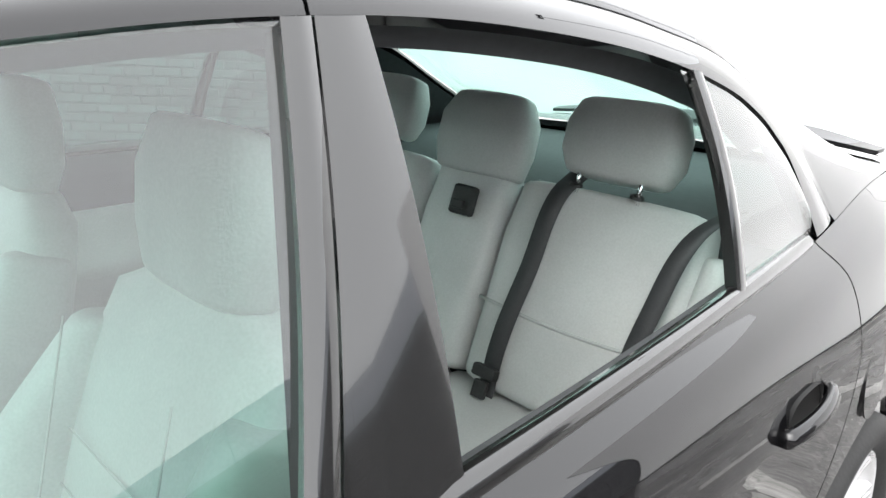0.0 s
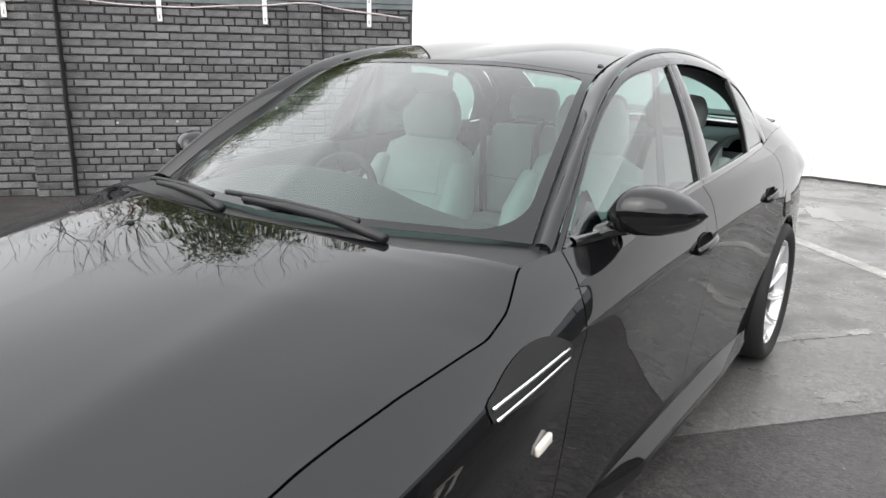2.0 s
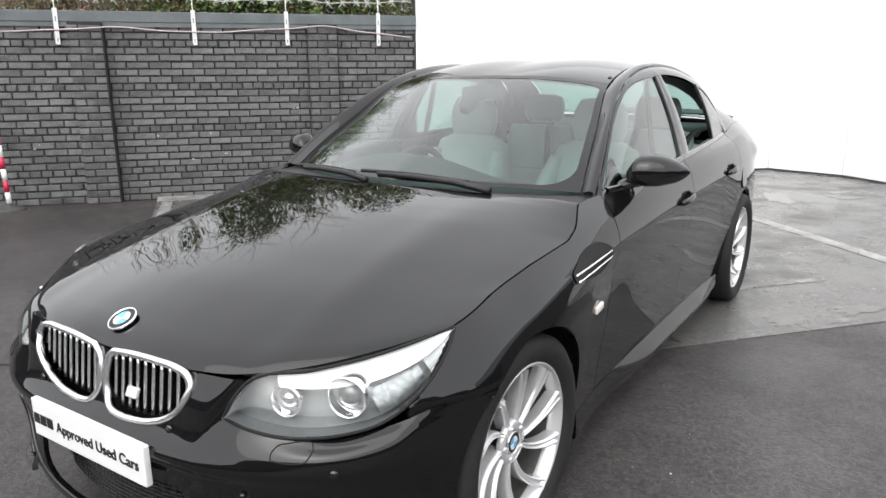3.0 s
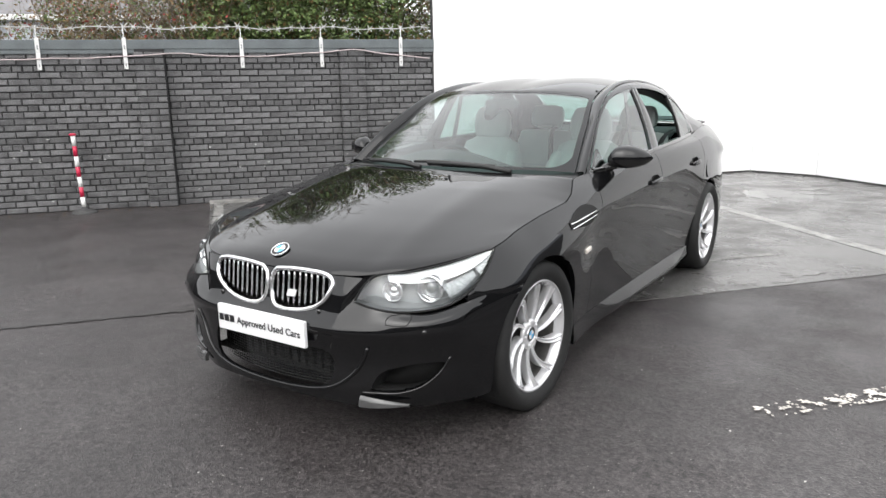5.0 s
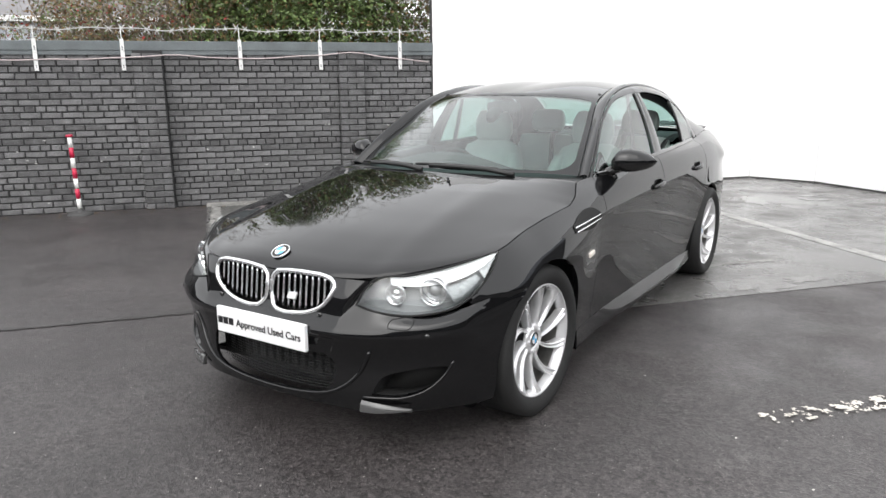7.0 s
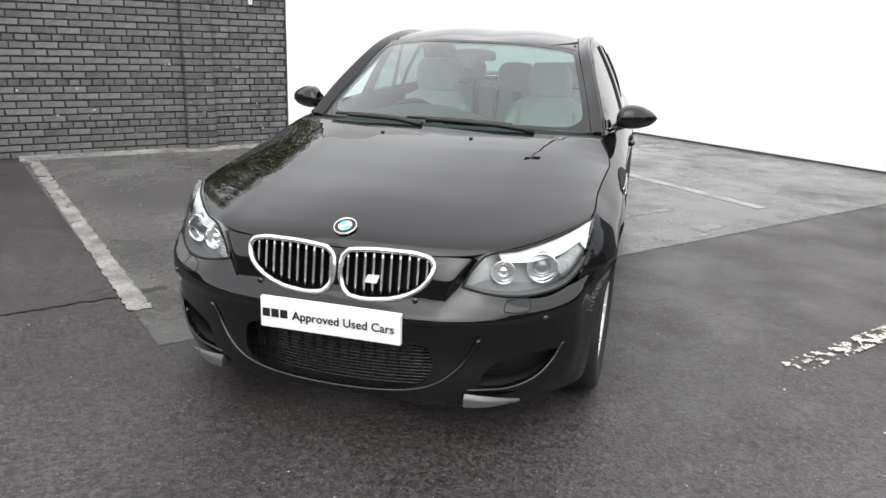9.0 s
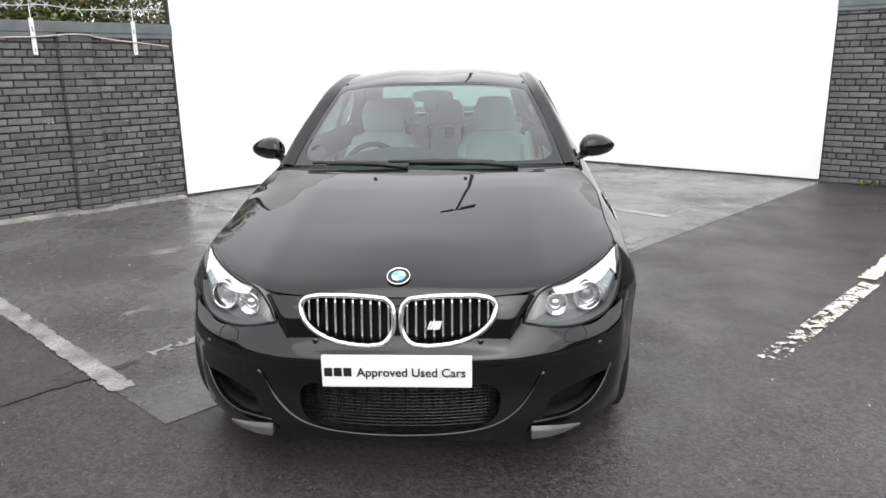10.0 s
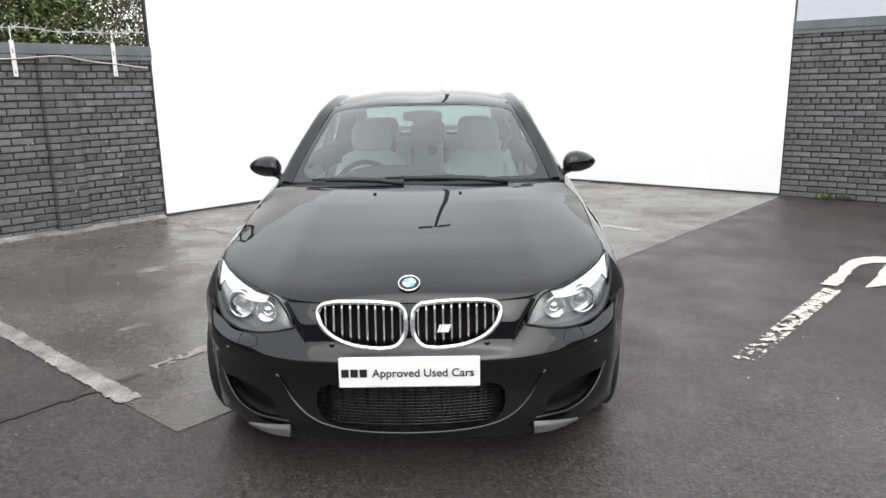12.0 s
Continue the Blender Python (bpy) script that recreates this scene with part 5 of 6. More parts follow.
# side gills: dark slot with two bright bars; side marker
def gill(sgn, wing):
    def at(y, z, dx):
        wv = side_w(y, z)
        return (sgn * (float(side(np.array([y]), np.array([wv]))[0, 0]) + dx), y, z)

    o = [(.27, .782), (.55, .789), (.59, .807), (.59, .827), (.56, .848), (.31, .829), (.265, .807)]
    bm = bmesh.new()
    pts_ = loop(o, 40)
    rim_ = [bm.verts.new(at(y, z, 0.004)) for y, z in pts_]
    cen_ = bm.verts.new(at(.43, .815, 0.002))
    for i in range(40):
        bm.faces.new((rim_[i], rim_[(i + 1) % 40], cen_))
    bmesh.ops.recalc_face_normals(bm, faces=bm.faces)
    slot = part("side_gill", bm, deep_black, wing, "dark side vent with two chrome bars")
    for za, zb in ((.806, .826), (.786, .806)):
        bm = bmesh.new()
        tube(bm, [at(y, za + (zb - za) * (y - .275) / .28, 0.008) for y in np.linspace(.275, .565, 14)], 0.0042, 8)
        part("gill_bar", bm, chrome, wing, "chrome vent bar")
    bm = bmesh.new()
    c = at(.475, .645, 0.004)
    vs = box(bm, (-0.006, -0.032, -0.013), (0.008, 0.032, 0.013), bevel=0.005)
    bmesh.ops.transform(bm, matrix=Matrix.Translation(c) @ Matrix.Rotation(radians(8), 4, "X"), verts=bm.verts)
    part("side_marker", bm, marker_lens, wing, "small clear side indicator lamp")


gill(1, wings[0])
gill(-1, wings[1])

# wipers and washer jets
def wiper(pts_, name="wiper"):
    bm = bmesh.new()
    tube(bm, pts_, 0.008, 8, [0.014, 0.013, 0.011, 0.008])
    w = part(name, bm, wiper_black, car, "black windscreen wiper")
    bm = bmesh.new()
    p0, p1 = Vector(pts_[1]), Vector(pts_[-1])
    d = (p1 - p0)
    a, b = p0 - d * 0.15 + Vector((0, 0.02, 0.004)), p1 + d * 0.28 + Vector((0, 0.02, 0.002))
    tube(bm, [a.lerp(b, f_) + Vector((0, 0, 0.006 * math.sin(math.pi * f_))) for f_ in np.linspace(0, 1, 9)], 0.008, 6)
    part("wiper_blade", bm, wiper_black, w)


wiper([(.47, .50, 1.003), (.30, .520, 1.018), (.10, .536, 1.021), (-.08, .545, 1.019)])
wiper([(-.08, .47, 1.004), (-.22, .505, 1.017), (-.38, .535, 1.019), (-.50, .555, 1.014)])
bm = bmesh.new()
box(bm, (.205, .278, .974), (.221, .292, .984), bevel=0.003)
pair("washer_jet", bm, soft_black, hood)

# wheels
def wheel(x, y, sgn, width, r_tyre, steer=0.0):
    root = new("wheel")
    root.parent = car
    root.matrix_world = pose(sgn * x, y, r_tyre, 0, 0, steer) @ Matrix.Diagonal((sgn, 1, 1, 1))
    h, rr = width / 2, 0.257
    bm = bmesh.new()
    prof_ = [(h * 0.80, rr - 0.004), (h * 0.90, rr + 0.006), (h * 0.99, rr + 0.030), (h * 1.0, rr + 0.050), (h * 0.96, r_tyre - 0.020), (h * 0.86, r_tyre - 0.005), (h * 0.6, r_tyre - 0.001), (0, r_tyre),
             (-h * 0.6, r_tyre - 0.001), (-h * 0.9, r_tyre - 0.012), (-h, rr + 0.05), (-h * 0.8, rr)]
    lathe(bm, prof_, 72)
    bmesh.ops.recalc_face_normals(bm, faces=bm.faces)
    part("tyre", bm, tyre_rubber, root, "black low-profile tyre")
    bm = bmesh.new()
    lathe(bm, [(h * 0.80, rr), (h * 0.86, rr - 0.002), (h * 0.86, rr - 0.008), (h * 0.78, rr - 0.014), (h * 0.55, rr - 0.022), (h * 0.45, rr - 0.023)], 72)
    bmesh.ops.recalc_face_normals(bm, faces=bm.faces)
    rim_ob = part("rim", bm, alloy, root, "silver alloy rim")
    # barrel: the shade behind the spokes is put into its colour
    bm = bmesh.new()
    lathe(bm, [(h * 0.50, rr - 0.024), (h * 0.2, rr - 0.028), (-h * 0.8, rr - 0.028)], 60)
    bmesh.ops.recalc_face_normals(bm, faces=bm.faces)
    part("rim_barrel", bm, shaded_alloy, rim_ob, "inner rim barrel darkened for shade")
    for k in range(10):
        # two ribs to a spoke, splaying and sweeping a little towards the rim
        bm = bmesh.new()
        a0 = 2 * math.pi * k / 10
        rows = []
        for f_ in np.linspace(0, 1, 12):
            rad = 0.052 + (rr - 0.068) * f_
            ang = a0 + (0.085 if k % 2 else -0.085) * (1 - f_) ** 1.5 + 0.30 * f_ ** 1.6
            half = 0.0068 + 0.0072 * f_ + 0.006 * f_ ** 4
            xx = h * 0.52 + (h * 0.30) * f_ ** 1.3 - 0.006 * math.sin(math.pi * f_)
            c, s_ = math.cos(ang), math.sin(ang)
            row = []
            for o_, d_ in ((-1.0, -0.042), (-1.0, -0.008), (-0.80, 0.003), (-0.45, 0.003), (-0.22, -0.009), (0.22, -0.009), (0.45, 0.003), (0.80, 0.003), (1.0, -0.008), (1.0, -0.042)):
                row.append((xx + d_, rad * c - o_ * half * s_, rad * s_ + o_ * half * c))
            rows.append(row)
        part("spoke", sheet(np.array(rows), out=(1, 0, 0)), alloy, rim_ob)
    bm = bmesh.new()
    lathe(bm, [(h * 0.40, 0.070), (h * 0.50, 0.069), (h * 0.56, 0.063), (h * 0.56, 0.040), (h * 0.50, 0.036)], 40)
    for k in range(5):
        a0 = 2 * math.pi * (k + 0.5) / 5
        n0 = len(bm.verts)
        lathe(bm, [(h * 0.60, 0.001), (h * 0.60, 0.008), (h * 0.54, 0.009)], 8, (0, 0.052 * math.cos(a0), 0.052 * math.sin(a0)))
    bmesh.ops.recalc_face_normals(bm, faces=bm.faces)
    part("hub", bm, alloy, rim_ob)
    cap = roundel("centre_cap", rim_ob, Matrix.Identity(4), 0.035)
    cap.matrix_world = Matrix.Identity(4)
    cap.matrix_parent_inverse = Matrix.Identity(4)
    cap.matrix_basis = Matrix.Translation((h * 0.52, 0, 0))
    bm = bmesh.new()
    lathe(bm, [(0.0, 0.09), (0.012, 0.09), (0.012, 0.185), (0.0, 0.187), (-0.02, 0.187)], 48)
    bmesh.ops.recalc_face_normals(bm, faces=bm.faces)
    part("brake_disc", bm, brake_steel, root, "steel brake disc")
    bm = bmesh.new()
    rows = [[(0.03 * c_, r_ * math.cos(a0), r_ * math.sin(a0)) for c_, r_ in ((-1, .125), (1, .125), (1.1, .16), (1, .20), (-1, .20))] for a0 in np.linspace(-0.55, 0.55, 9) + (0 if y > 1 else math.pi)]
    part("brake_caliper", sheet(np.array(rows)), lamp_grey, root, "grey brake caliper")
    # black disc that stands for the shade deep inside the wheel
    bm = bmesh.new()
    lathe(bm, [(-0.012, 0.001), (-0.012, 0.205), (-0.05, 0.21), (-0.05, rr - 0.03)], 40)
    part("wheel_back", bm, deep_black, root)
    return root


for sgn in (1, -1):
    wheel(0.776, FRONT_HUB, sgn, 0.25, 0.343, -2.5)
    wheel(0.796, REAR_HUB, sgn, 0.27, 0.338)
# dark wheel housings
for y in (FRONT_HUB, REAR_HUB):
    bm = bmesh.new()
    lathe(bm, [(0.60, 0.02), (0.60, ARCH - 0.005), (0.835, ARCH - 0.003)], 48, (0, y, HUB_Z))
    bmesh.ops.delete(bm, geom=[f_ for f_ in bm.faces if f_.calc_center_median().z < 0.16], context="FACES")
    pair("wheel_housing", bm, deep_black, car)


# ---- car: cabin ----
leather = material("pale_grey_leather", (0.47, 0.48, 0.472), 0.45, grain=0.05, grain_size=220, stain=0.06, stain_size=7, bump=0.15)
trim_grey = material("anthracite_trim", (0.045, 0.047, 0.05), 0.8, grain=0.08, grain_size=60)
dash_black = material("soft_dark_dashboard", (0.045, 0.05, 0.05), 0.75, grain=0.06, grain_size=60, stain=0.08, stain_size=4)
webbing = material("black_belt_webbing", (0.03, 0.03, 0.032), 0.65, grain=0.15, grain_size=300)
seam_thread = material("grey_seam", (0.41, 0.42, 0.413), 0.8)


def pillow(sections, power=3.0, sides=28, dome=0.35):
    """A stuffed body through sections of (centre, half width, half depth, depth's direction in y-z)."""
    rings = []
    cs = [np.array(s[0], float) for s in sections]
    n = len(sections)

    def ring(c, hw, hd, tilt, k):
        out = []
        for j in range(sides):
            a = 2 * math.pi * j / sides
            u = math.copysign(abs(math.cos(a)) ** (2 / power), math.cos(a)) * hw * k
            v_ = math.copysign(abs(math.sin(a)) ** (2 / power), math.sin(a)) * hd * k
            out.append((c[0] + u, c[1] + v_ * math.cos(tilt), c[2] + v_ * math.sin(tilt)))
        return out

    for i, (c, hw, hd, tilt) in enumerate(sections):
        c = np.array(c, float)
        if i == 0 or i == n - 1:
            d = (cs[0] - cs[1]) if i == 0 else (cs[-1] - cs[-2])
            d = d / np.linalg.norm(d) * hd * dome
            caps = [ring(c + d * s_, hw, hd, tilt, k) for s_, k in ((0.0, 1.0), (0.45, 0.955), (0.8, 0.84), (0.97, 0.60), (1.0, 0.25))]
            rings += caps[::-1] if i == 0 else caps
        else:
            rings.append(ring(c, hw, hd, tilt, 1.0))
    g = np.array(rings)
    g = np.concatenate([g, g[:, :1]], 1)
    bm = sheet(g)
    bmesh.ops.remove_doubles(bm, verts=bm.verts, dist=0.0004)
    bmesh.ops.holes_fill(bm, edges=[e for e in bm.edges if len(e.link_faces) == 1])
    bmesh.ops.recalc_face_normals(bm, faces=bm.faces)
    return bm


def thick_line(pts_, r, mat, name, parent, label=""):
    bm = bmesh.new()
    tube(bm, pts_, r, 6)
    return part(name, bm, mat, parent, label)


def strap(pts_, width, mat, name, parent, across=(1, 0, 0), label=""):
    p = curve(pts_, 30)
    a = np.asarray(across, float) * width / 2
    bm = sheet(ribbon(p - a, p + a, 3))
    r = bmesh.ops.extrude_face_region(bm, geom=bm.faces[:])
    bmesh.ops.translate(bm, vec=(0, 0.0025, 0.001), verts=[v for v in r["geom"] if isinstance(v, bmesh.types.BMVert)])
    bmesh.ops.recalc_face_normals(bm, faces=bm.faces)
    return part(name, bm, mat, parent, label)


def front_seat(x):
    ahead = -0.085
    T = radians(-14)
    back = [((x, 1.76, .56), .215, .085, T), ((x, 1.795, .68), .225, .085, T), ((x, 1.83, .82), .235, .075, T), ((x, 1.865, .95), .232, .066, T), ((x, 1.892, 1.035), .212, .054, T), ((x, 1.90, 1.062), .150, .045, T)]
    seat = part("front_seat", pillow(back, 3.4), leather, car, "pale grey leather front seat with side bolsters")
    part("cushion", pillow([((x, 1.22, .50), .235, .075, math.pi / 2), ((x, 1.45, .52), .245, .08, math.pi / 2), ((x, 1.72, .50), .24, .08, math.pi / 2)], 3.4), leather, seat)
    for s_ in (1, -1):
        part("bolster", pillow([((x + s_ * .205, 1.70, .56), .05, .10, T), ((x + s_ * .222, 1.735, .70), .052, .105, T), ((x + s_ * .228, 1.785, .84), .05, .095, T), ((x + s_ * .205, 1.845, .97), .042, .06, T)], 2.4), leather, seat)
        part("cushion_bolster", pillow([((x + s_ * .235, 1.25, .53), .05, .07, math.pi / 2), ((x + s_ * .24, 1.5, .55), .052, .075, math.pi / 2), ((x + s_ * .235, 1.70, .54), .05, .07, math.pi / 2)], 2.4), leather, seat)
        thick_line([(x + s_ * .155, 1.668 + .10 * f_, .60 + .42 * f_) for f_ in np.linspace(0, 1, 8)], 0.0016, seam_thread, "seam", seat)
    for z_ in (.70, .78, .86):
        thick_line([(x + u, 1.70 + .24 * (z_ - .60) - 0.006, z_) for u in np.linspace(-.155, .155, 8)], 0.0014, seam_thread, "seam", seat)
    hr = part("headrest", pillow([((x, 1.893, 1.085), .128, .048, T), ((x, 1.90, 1.135), .143, .056, T), ((x, 1.905, 1.21), .140, .055, T), ((x, 1.91, 1.268), .112, .044, T)], 3.2), leather, seat, "padded leather headrest")
    for s_ in (1, -1):
        thick_line([(x + s_ * .06, 1.90, 1.03), (x + s_ * .06, 1.902, 1.12)], 0.006, chrome, "headrest_post", seat)
    for ob in [seat] + list(seat.children):
        ob.data.transform(Matrix.Translation((0, ahead, -0.01)))


front_seat(0.375)
front_seat(-0.375)

# rear bench
T = radians(-22)


def rear_back(x, hw):
    return pillow([((x, 2.60, .60), hw, .075, T), ((x, 2.66, .75), hw, .08, T), ((x, 2.715, .92), hw, .07, T), ((x, 2.75, 1.03), hw * 0.95, .05, T)], 4.5)


bench = part("rear_seat", rear_back(0.0, .125), leather, car, "pale grey leather rear bench")
for s_ in (1, -1):
    part("backrest", rear_back(s_ * .385, .245), leather, bench)
    part("side_pad", pillow([((s_ * .665, 2.58, .58), .055, .09, T), ((s_ * .665, 2.66, .78), .05, .09, T), ((s_ * .645, 2.74, .95), .035, .06, T)], 2.6), leather, bench)
    part("cushion", pillow([((s_ * .35, 2.10, .50), .30, .085, math.pi / 2), ((s_ * .35, 2.35, .52), .31, .085, math.pi / 2), ((s_ * .35, 2.60, .50), .30, .085, math.pi / 2)], 4.0), leather, bench)
    hr = part("headrest", pillow([((s_ * .385, 2.745, 1.095), .125, .045, T), ((s_ * .385, 2.755, 1.13), .142, .055, T), ((s_ * .385, 2.772, 1.19), .142, .055, T), ((s_ * .385, 2.785, 1.23), .125, .046, T)], 3.4), leather, bench, "padded leather headrest")
    for d in (-.075, .075):
        thick_line([(s_ * .385 + d, 2.706, 1.05), (s_ * .385 + d, 2.722, 1.115)], 0.006, chrome, "headrest_post", bench)
        bm = bmesh.new()
        lathe(bm, [(0.0, 0.016), (0.006, 0.014), (0.006, 0.004)], 14)
        bmesh.ops.transform(bm, matrix=Matrix.Translation((s_ * .385 + d, 2.704, 1.066)) @ Matrix.Rotation(radians(-80), 4, "Y"), verts=bm.verts)
        part("post_collar", bm, soft_black, bench)
    thick_line([(s_ * .385 + u, 2.586, .79 - 0.01 * math.cos(u * 8)) for u in np.linspace(-.23, .23, 10)], 0.004, seam_thread, "seam", bench)
    # shoulder belts
    strap([(s_ * .30, 2.73, 1.085), (s_ * .298, 2.675, 1.06), (s_ * .278, 2.595, .88), (s_ * .258, 2.545, .74), (s_ * .238, 2.52, .58)], .046, webbing, "seat_belt", car, (0.93, 0.0, -0.25), "black seat belt webbing")
    strap([(s_ * .67, 2.69, 1.085), (s_ * .635, 2.645, 1.05), (s_ * .585, 2.575, .88), (s_ * .56, 2.54, .74), (s_ * .54, 2.52, .60)], .046, webbing, "seat_belt", car, (0.95, 0.0, 0.2), "black seat belt webbing")
    bm = bmesh.new()
    vs = box(bm, (-.032, -.012, -.014), (.032, .012, .014), bevel=.005)
    box(bm, (-.018, -.01, -.06), (.018, .004, -.02), bevel=.003)
    bmesh.ops.transform(bm, matrix=Matrix.Translation((s_ * .245, 2.515, .655)) @ Matrix.Rotation(radians(-20), 4, "X"), verts=bm.verts)
    part("belt_tongue", bm, soft_black, car, "black belt tongue with steel tab", smooth=False)
part("cushion", pillow([((0, 2.14, .48), .08, .07, math.pi / 2), ((0, 2.58, .50), .08, .08, math.pi / 2)], 4), leather, bench)
part("headrest", pillow([((0, 2.735, 1.045), .135, .045, T), ((0, 2.748, 1.10), .148, .052, T), ((0, 2.768, 1.17), .146, .052, T), ((0, 2.785, 1.215), .118, .042, T)], 3.0), leather, bench, "padded leather headrest")
bm = bmesh.new()
box(bm, (-.035, -.012, -.033), (.035, .012, .040), bevel=.008)
box(bm, (-.018, -.024, -.020), (.018, -.010, .002), bevel=.004)
bmesh.ops.transform(bm, matrix=Matrix.Translation((0.035, 2.645, .985)) @ Matrix.Rotation(radians(-20), 4, "X"), verts=bm.verts)
part("belt_socket", bm, soft_black, bench, "black plastic belt socket", smooth=False)

# parcel shelf, floor, headliner, door cards, pillars
g = np.stack([np.linspace((-.64, y, z), (.64, y, z), 14) for y, z in ((2.76, 1.02), (2.85, 1.045), (3.1, 1.05), (3.42, 1.06))])
part("parcel_shelf", sheet(g, out=(0, 0, 1)), trim_grey, car, "dark felt parcel shelf")
g = np.stack([np.linspace((-.84, y, z), (.84, y, z), 4) for y, z in ((.40, .90), (.62, .45), (.75, .30), (2.2, .30), (2.65, .40), (2.80, 1.0))])
part("cabin_floor", sheet(g, out=(0, 0, 1)), trim_grey, car, "dark carpeted cabin floor")
g = both(roof_grid) - (0, 0, 0.024)
part("headliner", sheet(g, out=(0, 0, -1)), trim_grey, car, "anthracite headliner")
ra, rb = curve(RAIL, 80, False), curve(rail_low, 80, False)
pair("pillar_lining", sheet(ribbon(ra + (-0.02, 0, -0.03), rb + (-0.045, 0, -0.03), 5), out=(-1, 0, 0)), trim_grey, car)
gu = by_y(GLASS_UP, np.linspace(.80, 2.70, 70))
low_ = np.interp(gu[:, 1], [.8, 1.2, 1.6, 2.5, 2.7], [0.008, 0.012, 0.030, 0.032, 0.018])
pair("roof_side_lining", sheet(ribbon(gu + (-0.018, 0, 0.012), gu + np.stack([-0.075 + 0 * low_, 0 * low_, -low_], 1), 5, (-0.01, 0, 0.0)), out=(-1, 0, -1)), trim_grey, car)
for y0, y1, w_, h_ in ((.80, 1.62, 0.0, 0.012), (1.68, 2.60, 0.026, -0.004)):
    ys_ = np.linspace(y0, y1, 24)
    b0 = belt(ys_)
    g = np.stack([b0 + (-.035 + w_ / 3, 0, h_), b0 + (-.075 + w_, 0, h_), b0 + (-.085 + w_, 0, h_ - .052), b0 + (-.09 + w_, 0, -.14)], 1)
    pair("door_card_top", sheet(g, out=(-1, 0, 1)), trim_grey, car, "dark padded door top")
    g = np.stack([b0 + (-.09 + w_, 0, -.14), b0 + (-.10 + w_, 0, -.25), b0 + (-.15, 0, -.27), b0 + (-.15, 0, -.31), b0 + (-.09, 0, -.36), b0 + (-.09, 0, -.65)], 1)
    pair("door_card", sheet(g, out=(-1, 0, 0)), leather, car, "pale grey leather door card")
pillar = ribbon(np.linspace((.80, 1.665, .35), (.615, 1.755, 1.38), 12), np.linspace((.80, 1.765, .35), (.615, 1.80, 1.38), 12), 4, (-0.015, 0, 0))
pair("pillar_lining", sheet(pillar, out=(-1, 0, 0)), trim_grey, car)

# dashboard, wheel, mirror
prof = [(.56, .955), (.66, .965), (.80, .968), (.95, .955), (1.02, .92), (1.03, .86), (1.0, .78), (.95, .60), (.90, .45)]
g = np.stack([np.array([(x, y, z + (0.035 * math.exp(-((x + .37) / .18) ** 2) + 0.088 * math.exp(-((x + .10) / .29) ** 2)) * (1 if 2 <= i <= 5 else 0)) for x in np.linspace(-.80, .80, 50)]) for i, (y, z) in enumerate(prof)])
g = np.stack([spline(np.arange(9.0), g[:, j], np.linspace(0, 8, 40)) for j in range(50)], 1)
part("dashboard", sheet(g, out=(0, 0.6, 1)), dash_black, car, "dark soft-touch dashboard")
bm = bmesh.new()
box(bm, (-.14, 1.0, .36), (.14, 2.1, .58), bevel=.04)
part("centre_console", bm, trim_grey, car, "dark centre console")
wm = Matrix.Translation((-.365, 1.20, .875)) @ Matrix.Rotation(radians(65), 4, "X")
bm = bmesh.new()
tube(bm, [(.180 * math.cos(a), .180 * math.sin(a), 0) for a in np.linspace(0, 2 * math.pi, 40, endpoint=False)], 0.016, 10, closed=True)
bmesh.ops.transform(bm, matrix=wm, verts=bm.verts)
sw = part("steering_wheel", bm, soft_black, car, "black leather steering wheel")
bm = bmesh.new()
box(bm, (-.085, -.06, -.05), (.085, .06, .0), bevel=.02)
bmesh.ops.transform(bm, matrix=wm, verts=bm.verts)
part("wheel_hub", bm, soft_black, sw)
for a in (180, 0, 270):
    bm = bmesh.new()
    box(bm, (.06, -.022, -.03), (.175, .022, -.012), bevel=.006)
    bmesh.ops.transform(bm, matrix=wm @ Matrix.Rotation(radians(a), 4, "Z"), verts=bm.verts)
    part("wheel_spoke", bm, soft_black, sw)
part("interior_mirror", pillow([((-.105, 1.262, 1.318), .010, .026, math.pi / 2), ((-.06, 1.252, 1.320), .02, .032, math.pi / 2), ((0, 1.249, 1.322), .02, .034, math.pi / 2), ((.06, 1.252, 1.320), .02, .032, math.pi / 2), ((.105, 1.262, 1.318), .010, .026, math.pi / 2)], 2.6), trim_grey, car, "dark interior mirror")
tilt_ = math.atan2(0.42, 0.90)
part("mirror_foot", pillow([((-.004, 1.098, 1.246), .026, .020, tilt_ + math.pi / 2), ((-.004, 1.118, 1.264), .040, .026, tilt_ + math.pi / 2), ((-.004, 1.148, 1.282), .044, .028, tilt_ + math.pi / 2), ((-.004, 1.178, 1.298), .038, .024, tilt_ + math.pi / 2)], 2.6), soft_black, car, "dark rounded sensor cover behind the windscreen")
# tax disc holder in the corner of the windscreen
bm = bmesh.new()
lathe(bm, [(0, 0.0005), (0, 0.042)], 24)
bmesh.ops.transform(bm, matrix=Matrix.Translation((-.60, .80, 1.045)) @ Matrix.Rotation(radians(-90), 4, "Z") @ Matrix.Rotation(radians(-32), 4, "Y"), verts=bm.verts)
part("tax_disc", bm, trim_grey, windscreen, "small round dark sticker")


